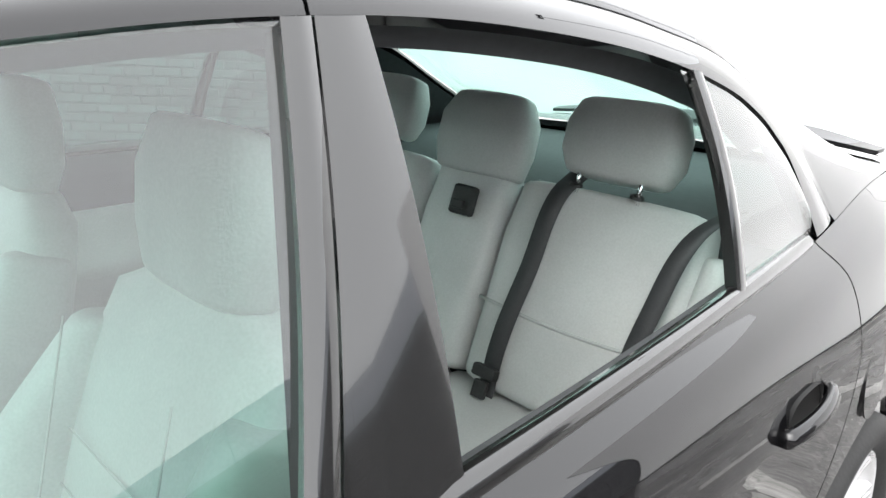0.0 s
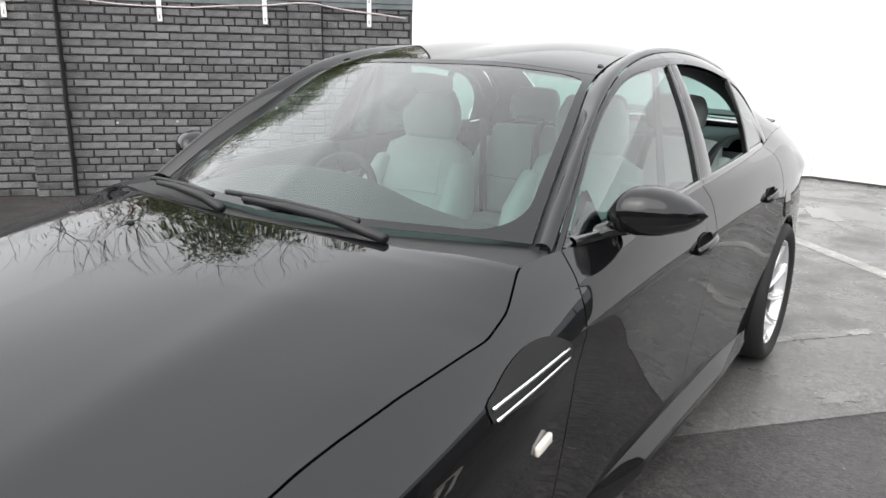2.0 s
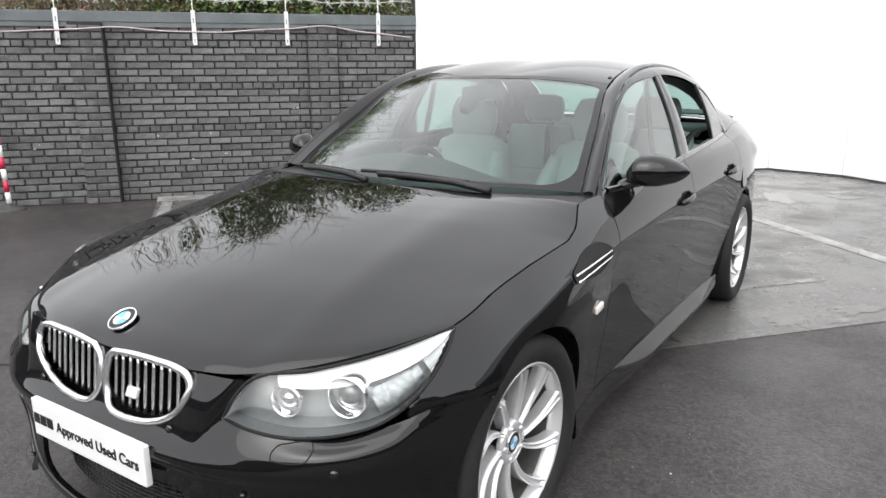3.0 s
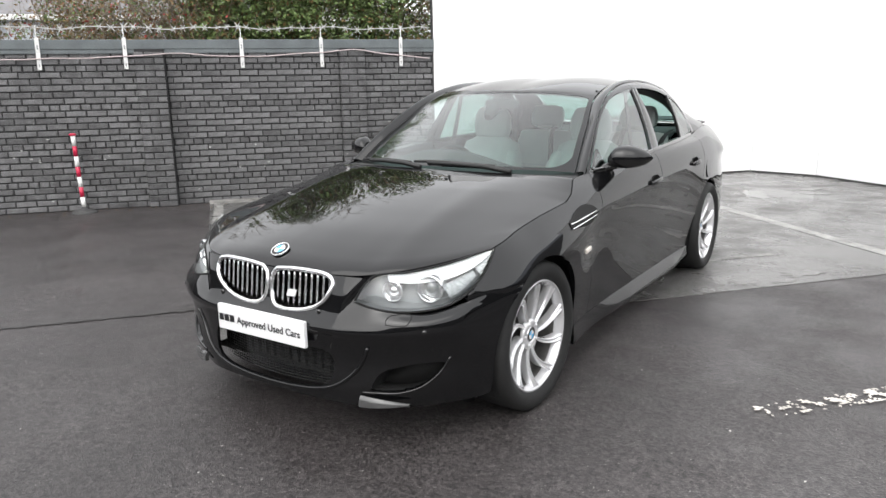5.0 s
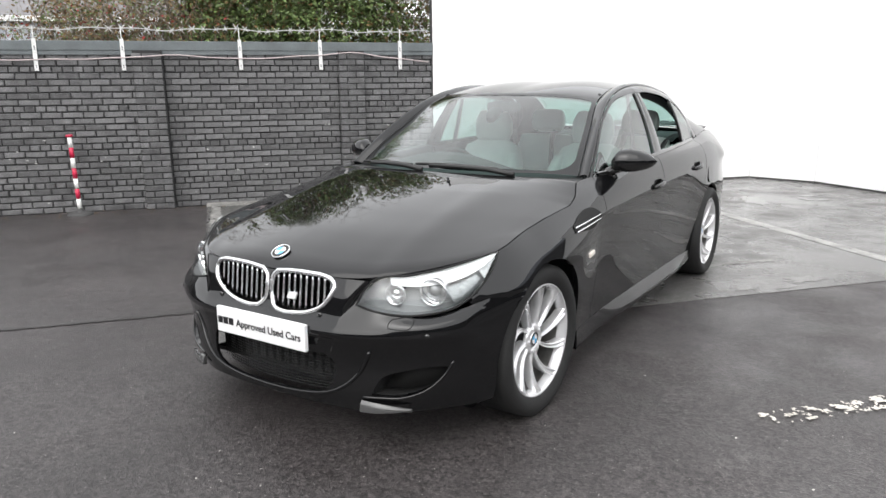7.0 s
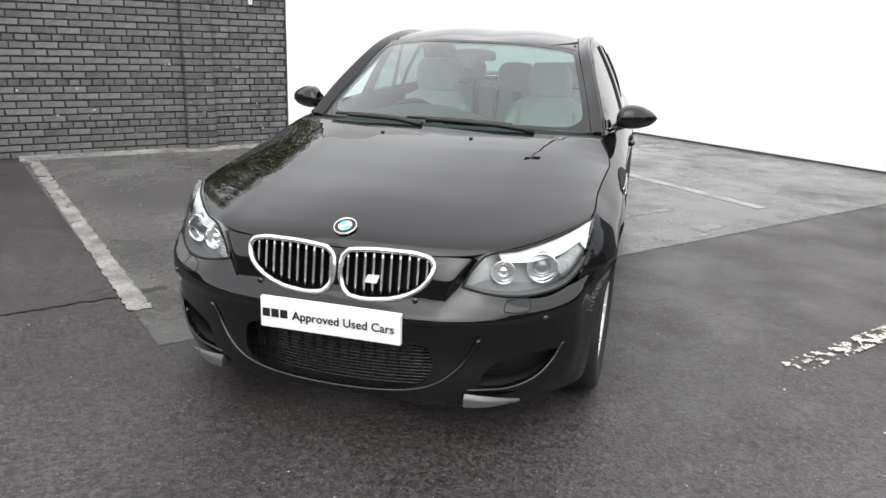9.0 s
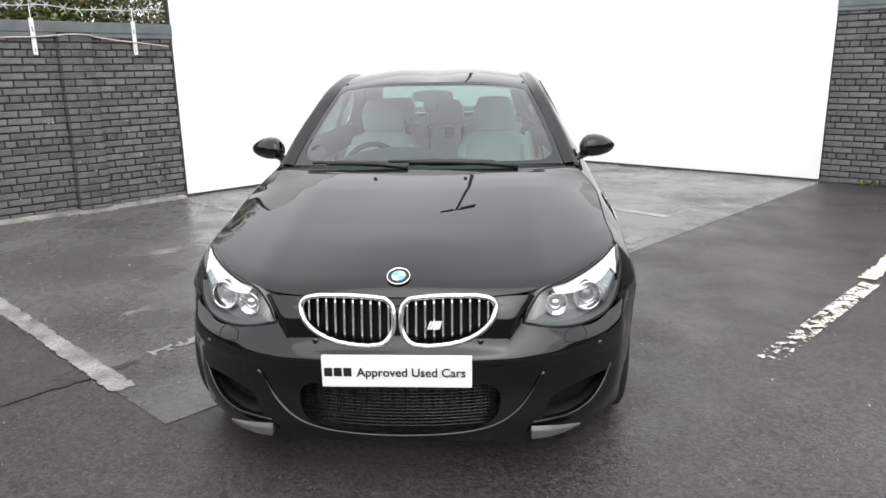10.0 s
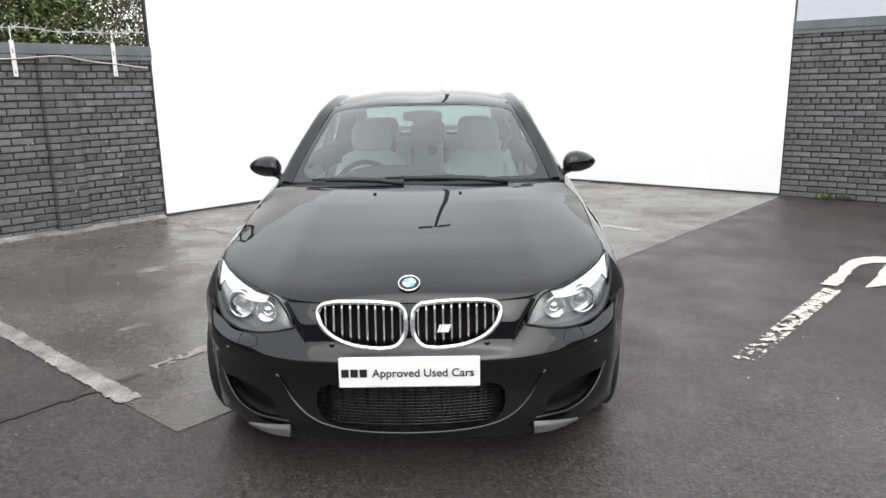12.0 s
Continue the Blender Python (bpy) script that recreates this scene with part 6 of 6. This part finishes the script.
# ---- yard: brackets, wire, post, plants ----
BRACKETS = (-0.25, 0.73, 1.66, 3.0, 3.98, 5.01)
first = None
FLIP = Matrix.Diagonal((-1, 1, 1, 1))
for s_ in BRACKETS:
    if first is None:
        first = tagged(new("wire_bracket"), "white flat steel bracket with slots, bolted to the brick wall", "bracket", "wire brackets on the wall")
        bm = bmesh.new()
        for x0, x1, z0, z1 in ((-.022, -.006, 0, .36), (.006, .022, 0, .36), (-.006, .006, 0, .03), (-.006, .006, .06, .23), (-.006, .006, .28, .36)):
            box(bm, (x0, 0.0, z0), (x1, 0.006, z1))
        bmesh.ops.remove_doubles(bm, verts=bm.verts, dist=0.0002)
        part("flat_bar", bm, galvanised, first, smooth=False)
        bm = bmesh.new()
        box(bm, (-.005, 0.0, .36), (.005, 0.008, .50))
        part("upright", bm, galvanised, first, smooth=False)
        for z in (.045, .25):
            bm = bmesh.new()
            lathe(bm, [(0, .007), (.005, .006), (.005, .001)], 10)
            bmesh.ops.transform(bm, matrix=Matrix.Translation((0, .006, z)) @ Matrix.Rotation(radians(90), 4, "Z"), verts=bm.verts)
            part("bolt", bm, dull_steel, first)
        first.matrix_basis = LEFT @ pose(s_, 0.036, 1.672) @ FLIP
    else:
        copy_thing(first, LEFT @ pose(s_, 0.036, 1.672, 0, random.uniform(-1, 1), 0) @ FLIP)

rnd = random.Random(5)


def wire_z(s):
    return 2.145 + 0.012 * math.sin(s * 5.1) + 0.008 * math.sin(s * 11)


bm = bmesh.new()
tube(bm, [(s, 0.04, wire_z(s)) for s in np.arange(-1.2, 5.45, 0.06)], 0.0065, 6)
wire = tagged(link_mesh("barbed_tape", bm, barb_steel, smooth=True), "pale steel barbed tape with star-shaped barbs along the wall top", "barbed wire")
wire.matrix_world = LEFT
s = -1.1
while s < 5.4:
    bm = bmesh.new()
    big = rnd.uniform(0.75, 1.15)
    c = Vector((s, 0.04, wire_z(s)))
    turn = rnd.uniform(-0.35, 0.35)
    for a in (52, 128, 232, 308):
        a = radians(a + rnd.uniform(-14, 14)) + turn * 0.4
        l = big * rnd.uniform(0.055, 0.075)
        d = Vector((math.cos(a) * math.cos(turn), math.cos(a) * math.sin(turn) + rnd.uniform(-0.2, 0.2), math.sin(a))).normalized()
        n = d.cross(Vector((0, 1, 0))).normalized() * 0.0065 * big
        v = [bm.verts.new(p) for p in (c - n, c + n, c + d * l * 0.55 + n * 0.7, c + d * l, c + d * l * 0.55 - n * 0.7)]
        w = [bm.verts.new(p.co + Vector((0, 0.002, 0))) for p in v]
        bm.faces.new(v[::-1]), bm.faces.new(w)
        for q in range(5):
            bm.faces.new((v[q], v[(q + 1) % 5], w[(q + 1) % 5], w[q]))
    part("barb", bm, barb_steel, wire, smooth=False)
    s += rnd.uniform(0.10, 0.17)

# cable strung under the coping
pts = []
hang = [(-1.2, 1.80), (0.75, 1.795), (1.65, 1.815), (2.2, 1.845), (2.95, 1.805), (3.95, 1.85), (4.4, 1.875), (4.95, 1.81), (5.39, 1.77)]
for p in curve([(a, 0.0, b) for a, b in hang], 90):
    pts.append((p[0], 0.055 if 1.6 < p[0] < 2.3 or 4.0 < p[0] < 4.6 else 0.05, p[2] + 0.004 * math.sin(p[0] * 9)))
bm = bmesh.new()
tube(bm, [(x, 0.05 + (0.075 if 1.7 < x < 2.14 or 4.13 < x < 4.51 else 0), z) for x, y, z in pts], 0.0075, 6)
tagged(link_mesh("cable", bm, cable_skin, smooth=True), "thin pinkish grey cable sagging along the brick wall", "cable").matrix_world = LEFT

# red and white post on a rubber foot
post = tagged(new("marker_post"), "red and white banded plastic post on a round rubber foot", "bollard")
post.location = (-6.05, 1.93, 0)
bm = bmesh.new()
for a, b in zip([(0.145, 0), (0.145, 0.012), (0.12, 0.03), (0.045, 0.045), (0.03, 0.06)], [(0.145, 0.012), (0.12, 0.03), (0.045, 0.045), (0.03, 0.06), (0.026, 0.075)]):
    ra_, rb_ = [[bm.verts.new((r * math.cos(t), r * math.sin(t), z)) for t in np.linspace(0, 2 * math.pi, 28, endpoint=False)] for r, z in (a, b)]
    for k in range(28):
        bm.faces.new((ra_[k], ra_[(k + 1) % 28], rb_[(k + 1) % 28], rb_[k]))
bmesh.ops.remove_doubles(bm, verts=bm.verts, dist=0.0005)
part("foot", bm, rubber_base, post, "grey rubber foot")
lean = Vector((-0.03, -0.01, 0))
for k in range(7):
    z0, z1 = 0.07 + 0.121 * k, 0.07 + 0.121 * (k + 1)
    bm = bmesh.new()
    tube(bm, [Vector((0, 0, z0)) + lean * z0, Vector((0, 0, z1)) + lean * z1], 0.0245, 16)
    part("band", bm, white_plastic if k % 2 == 0 else red_plastic, post, "white band" if k % 2 == 0 else "red band")
bm = bmesh.new()
tube(bm, [Vector((0, 0, z)) + lean * z for z in (0.917, 0.93, 0.945)], 0.03, 16, [0.034, 0.042, 0.030])
part("cap", bm, red_plastic, post, "red cap")


# shrubs behind the wall
def shrub(name, label, x0, x1, leaves, leaf_mats, size, top, twigs, seed, depth=(-2.4, -0.45), low=1.5):
    r = random.Random(seed)
    root = tagged(new(name), label, "shrub")
    root.matrix_basis = LEFT
    bm = bmesh.new()
    tips = []
    for k in range(twigs):
        p = Vector((r.uniform(x0, x1), r.uniform(*depth), 0.0 if k % 12 == 0 else r.uniform(low - 0.5, top(r.uniform(0, 1)) * 0.8)))
        d = Vector((r.uniform(-0.6, 0.6), r.uniform(-0.4, 0.4), r.uniform(0.5, 1.4))).normalized()
        pts_, length = [p.copy()], r.uniform(0.35, 0.95) if p.z > 0 else 2.0
        for i in range(6):
            d = (d + Vector((r.uniform(-0.25, 0.25), r.uniform(-0.25, 0.25), r.uniform(-0.1, 0.2)))).normalized()
            p = p + d * length / 6
            if p.z < 2.2:
                p.y = min(p.y, -0.34)
            pts_.append(p.copy())
        rad = r.uniform(0.003, 0.008) if length < 1.5 else 0.025
        tube(bm, pts_, rad, 4, [rad * (1 - 0.13 * i) for i in range(7)])
        tips += pts_[2:]
    part("branchwork", bm, twig, root, "thin bare grey-brown branches")
    for mat, share, lname in leaf_mats:
        verts, faces = [], []
        for k in range(int(leaves * share)):
            x = r.uniform(x0, x1)
            t = top((x - x0) / (x1 - x0))
            if tips and r.random() < 0.55:
                c = r.choice(tips) + Vector((r.gauss(0, 0.07), r.gauss(0, 0.07), r.gauss(0, 0.06)))
            else:
                c = Vector((x, r.uniform(*depth), low + (t - low) * r.random() ** 0.8))
                if noise.noise(c * 2.3 + Vector((seed, 0, 0))) < -0.30:
                    continue
            if c.z < 2.2:
                c.y = min(c.y, -0.32)
            d = Vector((r.gauss(0, 1), r.gauss(0, 1), r.gauss(0, 0.7))).normalized()
            n = d.cross(Vector((r.gauss(0, 1), r.gauss(0, 1), r.gauss(0, 1)))).normalized()
            l, w = size * r.uniform(0.7, 1.3), size * r.uniform(0.2, 0.34)
            b = len(verts)
            up_ = d.cross(n) * l * 0.08
            verts += [c - d * l / 2, c + n * w + up_, c + d * l / 2, c - n * w + up_]
            faces += [(b, b + 1, b + 2), (b, b + 2, b + 3)]
        me = bpy.data.meshes.new(lname)
        me.from_pydata(verts, [], faces)
        me.materials.append(mat)
        ob = new(lname, me)
        ob.parent = root
        tagged(ob, kind="stuff")
    return root


shrub("evergreen_shrub", "dense green laurel shrub growing behind the brick wall", 2.35, 5.30, 58000, ((green_leaf, 0.86, "leaves"), (brown_leaf, 0.14, "dry_leaves")), 0.066, lambda f: 4.0 + 0.45 * math.sin(f * 9) - 1.2 * max(0, f - 0.7), 300, 11)
shrub("bare_shrub", "brown twiggy shrub with few autumn leaves behind the brick wall", 0.55, 2.9, 15000, ((brown_leaf, 0.62, "dry_leaves"), (green_leaf, 0.33, "leaves"), (red_berry, 0.05, "red_leaves")), 0.05, lambda f: 2.55 + 0.5 * f + 0.12 * math.sin(f * 21), 1300, 12, (-2.4, -0.45))
shrub("bare_shrub", "low brown and green hedge behind the brick wall", -1.5, 0.6, 3500, ((brown_leaf, 0.5, "dry_leaves"), (green_leaf, 0.45, "leaves"), (red_berry, 0.05, "red_leaves")), 0.05, lambda f: 2.28 + 0.1 * f + 0.06 * math.sin(f * 17), 260, 14, (-1.6, -0.45))
shrub("bare_shrub", "twiggy brown and green shrub beside the white screen", 5.2, 6.7, 12000, ((brown_leaf, 0.5, "dry_leaves"), (green_leaf, 0.5, "leaves")), 0.055, lambda f: 3.7 - 0.5 * f, 420, 13, (-1.6, -0.45))

# bare trees that rise over the shrubs
def bare_tree(x, y, height, seed):
    r = random.Random(seed)
    root = tagged(new("bare_tree"), "leafless tree with fine dark branches behind the brick wall", "tree", "bare trees behind the wall")
    root.matrix_basis = LEFT @ pose(x, y, 0)
    trunk, crown = bmesh.new(), bmesh.new()

    def limb(bm, p, d, length, rad, depth):
        pts_ = [p.copy()]
        for i in range(5):
            d = (d + Vector((r.uniform(-0.22, 0.22), r.uniform(-0.22, 0.22), r.uniform(-0.08, 0.16)))).normalized()
            p = p + d * length / 5
            if p.z < 2.3:
                p.y = min(p.y, -0.36 - y)
            pts_.append(p.copy())
        tube(bm, pts_, rad, 5 if depth < 2 else 3, [rad * (1 - 0.14 * i) for i in range(6)])
        if depth < 4:
            for k in range((5, 4, 4, 3)[depth]):
                q = pts_[r.choice((2, 3, 4, 5))]
                turn = Vector((r.gauss(0, 0.6), r.gauss(0, 0.6), r.uniform(-0.05, 0.6)))
                limb(crown, q, (d + turn).normalized(), length * r.uniform(0.55, 0.75), rad * 0.5, depth + 1)

    limb(trunk, Vector((0, 0, 0)), Vector((0, 0, 1)), height * 0.42, 0.05, 0)
    part("trunk", trunk, twig, root)
    part("crown", crown, twig, root, "fine bare branches")


for k, (x, y, h_) in enumerate(((1.3, -1.4, 5.2), (2.5, -1.1, 5.8), (3.6, -1.5, 6.4), (4.4, -1.3, 6.0))):
    bare_tree(x, y, h_, 60 + k)

# house roof beyond the shrubs
house = tagged(new("house"), "distant low house with a grey slate roof", "house")
bm = bmesh.new()
box(bm, (-4.2, -14, 0), (7.7, -9, 3.0))
part("wall", bm, cladding, house, smooth=False)
g = np.array([[(-4.6, -8.7, 3.06), (8.1, -8.7, 3.06)], [(0.6, -11.5, 4.15), (3.0, -11.5, 4.15)], [(-4.6, -14.3, 3.06), (8.1, -14.3, 3.06)]])
part("roof", flange(sheet(g, out=(0, 0, 1)), 0.1), roof_tile, house, "grey slate roof", smooth=False)
bm = bmesh.new()
box(bm, (-4.6, -8.72, 2.93), (8.1, -8.68, 3.05), bevel=0.006)
part("fascia", bm, galvanised, house, "white eaves board", smooth=False)
house.matrix_basis = LEFT

# pale clad building beyond the far wall
shed = tagged(new("industrial_building"), "distant pale grey metal-clad building", "building")
for k in range(9):
    bm = bmesh.new()
    box(bm, (-6 + 3.0 * k, -14, 0), (-6 + 3.0 * k + 2.96, -13.9, 7.0), bevel=0.02)
    part("cladding_panel", bm, cladding, shed, smooth=False)
bm = bmesh.new()
box(bm, (-6, -24, 0), (21, -14.01, 6.9))
part("wall", bm, dark_trim, shed, smooth=False)
shed.matrix_basis = RIGHT

# weeds at the foot of the far wall
def weed(at, seed):
    r = random.Random(seed)
    bm = bmesh.new()
    for k in range(22):
        a, l = r.uniform(0, 2 * math.pi), r.uniform(0.05, 0.13)
        d = Vector((math.cos(a), math.sin(a), r.uniform(0.5, 1.8))).normalized()
        n = d.cross(Vector((0, 0, 1))).normalized() * r.uniform(0.008, 0.016)
        c = Vector((r.gauss(0, 0.015), r.gauss(0, 0.015), 0))
        bm.faces.new([bm.verts.new(p) for p in (c, c + d * l * 0.6 + n, c + d * l + Vector((0, 0, -0.015)), c + d * l * 0.6 - n)])
    w = tagged(link_mesh("weed", bm, green_leaf), "small green weed at the foot of the brick wall", "weed", "weeds by the wall")
    w.matrix_basis = RIGHT @ pose(*at)


weed((0.60, 0.03, 0), 1)
weed((0.82, 0.04, 0), 2)
weed((0.52, 0.03, 0), 3)


# twin-headed lamp post beyond the screens, mirrored in the bonnet
mast = tagged(new("street_lamp"), "tall dark steel lamp post with two flat lamp heads", "street lamp")
mast.location = (0.12, 14.6, 0)
bm = bmesh.new()
tube(bm, [(0, 0, 0), (0, 0, 3), (0, 0, 10.2)], 0.08, 12, [0.10, 0.085, 0.055])
part("pole", bm, dark_trim, mast)
bm = bmesh.new()
tube(bm, [(-0.5, 0, 10.2), (0, 0, 10.25), (0.5, 0, 10.2)], 0.035, 8)
part("arm", bm, dark_trim, mast)
for s_ in (1, -1):
    bm = bmesh.new()
    box(bm, (s_ * 0.38 - 0.26, -0.13, 10.18), (s_ * 0.38 + 0.26, 0.13, 10.26), bevel=0.03)
    part("lamp_head", bm, dark_trim, mast)

# loose chips and dead leaves on the ground
r = random.Random(31)
verts, faces = [], []
for k in range(300):
    x, y = r.uniform(-6, 6.5), r.uniform(-4.5, 8)
    if abs(x) < 1.0 and -0.9 < y < 4.1:
        continue
    n, size, a0, z = 5, r.uniform(0.003, 0.0075) * (1.8 if r.random() < 0.08 else 1), r.uniform(0, 6.3), 0.006
    b = len(verts)
    verts += [(x + size * r.uniform(0.6, 1.2) * math.cos(a0 + 6.283 * i / n), y + size * r.uniform(0.6, 1.2) * math.sin(a0 + 6.283 * i / n), z) for i in range(n)] + [(x, y, z + size * 0.7)]
    faces += [(b + i, b + (i + 1) % n, b + n) for i in range(n)]
for k in range(7000):
    x, y = r.uniform(-3.2, 3.6), r.uniform(-4.2, 2.2)
    if abs(x) < 0.85 and y > -0.6:
        continue
    size, a0, z = r.uniform(0.0012, 0.0030), r.uniform(0, 6.3), 0.003
    b = len(verts)
    verts += [(x + size * r.uniform(0.7, 1.3) * math.cos(a0 + 2.094 * i), y + size * r.uniform(0.7, 1.3) * math.sin(a0 + 2.094 * i), z) for i in range(3)] + [(x, y, z + size * 0.6)]
    faces += [(b, b + 1, b + 3), (b + 1, b + 2, b + 3), (b + 2, b, b + 3)]
me = bpy.data.meshes.new("gravel_chips")
me.from_pydata(verts, [], faces)
me.materials.append(chip_stone)
tagged(new("gravel_chips", me), "tiny pale stone chips scattered on the asphalt", "gravel", kind="stuff")
verts, faces = [], []
for k in range(130):
    s_, y = r.uniform(-2, 5.3), abs(r.gauss(0, 0.16)) + 0.02
    p = LEFT @ Vector((s_, y, 0.006))
    a, l, w = r.uniform(0, 6.3), r.uniform(0.012, 0.03), r.uniform(0.006, 0.012)
    d, q = Vector((math.cos(a), math.sin(a), r.uniform(0, 0.3))) * l, Vector((-math.sin(a), math.cos(a), r.uniform(0, 0.3))) * w
    b = len(verts)
    verts += [p - d, p + q, p + d, p - q]
    faces += [(b, b + 1, b + 2, b + 3)]
me = bpy.data.meshes.new("dead_leaves")
me.from_pydata(verts, [], faces)
me.materials.append(brown_leaf)
tagged(new("dead_leaves", me), "dry brown leaves lying along the foot of the wall", "leaves", kind="stuff")


# ---- bricks, piece by piece ----
def brick_mesh(length, depth=0.03, height=0.061, seed=0):
    """A brick with chamfered, slightly chipped edges; its face leans a little."""
    r = random.Random(seed + int(length * 1000))
    bm = bmesh.new()
    x0, x1, c = 0.0, length, 0.006

    def chip():
        return r.uniform(-0.0025, 0.0025)

    lean_x, lean_z = r.uniform(-0.003, 0.003), r.uniform(-0.0035, 0.0035)
    front = [bm.verts.new((x + chip(), (lean_x if x > length / 2 else -lean_x) + (lean_z if z > height / 2 else -lean_z), z + chip()))
             for x, z in ((x0 + c, c), (x1 - c, c), (x1 - c, height - c), (x0 + c, height - c))]
    mid = [bm.verts.new(p) for p in ((x0, -c - 0.003, 0), (x1, -c - 0.003, 0), (x1, -c - 0.003, height), (x0, -c - 0.003, height))]
    back = [bm.verts.new(p) for p in ((x0, -depth, 0), (x1, -depth, 0), (x1, -depth, height), (x0, -depth, height))]
    bm.faces.new(front)
    for a, b in ((front, mid), (mid, back)):
        for i in range(4):
            j = (i + 1) % 4
            bm.faces.new((a[j], a[i], b[i], b[j]))
    bmesh.ops.recalc_face_normals(bm, faces=bm.faces)
    if front[0].link_faces and bm.faces[:][0].normal.y < 0:
        bmesh.ops.reverse_faces(bm, faces=bm.faces)
    me = bpy.data.meshes.new("brick")
    bm.to_mesh(me)
    bm.free()
    me.materials.append(brick_paint)
    return me


STRETCHERS, HEADERS = [brick_mesh(0.212, seed=k) for k in range(12)], [brick_mesh(0.0995, seed=k) for k in range(8)]
PIER_STRETCHER, PIER_HEADER = brick_mesh(0.212, 0.11), brick_mesh(0.0995, 0.11)


CUT = {}


def cut_brick(length):
    """A brick cut to a length, to the nearest centimetre."""
    c = max(2, round(length * 100))
    if c not in CUT:
        CUT[c] = brick_mesh(c / 100)
    return CUT[c]


def lay(x0, x1, courses, piers, seed):
    """Places of bricks (mesh, x, proud, z): stretchers with a course of headers every sixth, cut where they meet a pier or an end."""
    r = random.Random(seed)
    out = []
    edges = [x0] + [e for p in piers for e in p] + [x1]
    for k in range(courses):
        z = 0.005 + 0.075 * k
        header = k % 6 == 4
        step, kinds = (0.1125, HEADERS) if header else (0.225, STRETCHERS)
        for a, b in zip(edges[::2], edges[1::2]):
            x = x0 - 0.225 - (0.1125 if k % 2 else 0) + (0.056 if header else 0)
            while x < b:
                lo, hi = max(x, a + 0.004), min(x + step - 0.013, b - 0.004)
                if hi - lo > 0.018:
                    m_ = r.choice(kinds) if hi - lo > step - 0.015 else cut_brick(hi - lo)
                    out.append((m_, lo + r.uniform(-0.002, 0.002), r.uniform(-0.004, 0.004), z + r.uniform(-0.002, 0.002)))
                x += step
        for a, b in piers:
            x = a
            for me_ in ((PIER_STRETCHER, PIER_HEADER) if k % 2 else (PIER_HEADER, PIER_STRETCHER)):
                out.append((me_, x, 0.085 + r.uniform(-0.003, 0.003), z + r.uniform(-0.002, 0.002)))
                x += 0.225 if me_ is PIER_STRETCHER else 0.1125
    return out


def build_bricks(wall, places, near):
    """The nearest bricks as parts of the wall, the rest joined."""
    own = [p for p in places if near(p)][:300]
    kept = set(id(p) for p in own)
    for me, x, y, z in own:
        ob = new("brick", me)
        ob.parent = wall
        ob.location = (x, y, z)
        ob.rotation_euler = (0, random.uniform(-0.004, 0.004), random.uniform(-0.006, 0.006))
    verts, faces = [], []
    for p in places:
        if id(p) in kept:
            continue
        me, x, y, z = p
        b = len(verts)
        verts += [(v.co.x + x, v.co.y + y, v.co.z + z) for v in me.vertices]
        faces += [tuple(i + b for i in f.vertices) for f in me.polygons]
    me = bpy.data.meshes.new("bricks")
    me.from_pydata(verts, [], faces)
    me.materials.append(brick_paint)
    ob = new("bricks", me)
    ob.parent = wall
    tagged(ob, kind="stuff")


PIERS = ((-2.65, -2.32), (1.76, 2.10), (4.20, 4.535))
for a, b in PIERS:
    bm = bmesh.new()
    box(bm, (a + 0.006, -0.02, 0), (b - 0.006, 0.074, 1.9))
    part("pier_core", bm, mortar, wall_left, smooth=False)
build_bricks(wall_left, lay(-3.0, LEFT_LEN - 0.01, 25, PIERS, 21), lambda p: 1.9 < p[1] < 4.15)
build_bricks(wall_right, lay(0.005, 3.6, 28, (), 22), lambda p: p[1] < 2.4)

# flecks of pale paint on the bricks
r = random.Random(77)
verts, faces = [], []
for k in range(34):
    cx, cz, many = r.uniform(-0.2, 5.3), r.uniform(0.15, 1.2), r.choice((1, 1, 2, 4))
    for q in range(many):
        x, z, size = cx + r.gauss(0, 0.05), cz + r.gauss(0, 0.03), r.uniform(0.004, 0.012)
        proud = 0.095 if any(a - 0.02 < x < b + 0.02 for a, b in PIERS) else 0.0105
        n_, b0 = 7, len(verts)
        stretch = r.uniform(0.8, 2.2)
        verts += [(x + size * stretch * r.uniform(0.5, 1.2) * math.cos(6.283 * i / n_), proud, z + size * r.uniform(0.5, 1.2) * math.sin(6.283 * i / n_)) for i in range(n_)]
        faces.append(tuple(range(b0, b0 + n_)))
me = bpy.data.meshes.new("paint_flecks")
me.from_pydata(verts, [], faces)
me.materials.append(fleck_paint)
ob = new("paint_flecks", me)
ob.parent = wall_left
tagged(ob, kind="stuff")
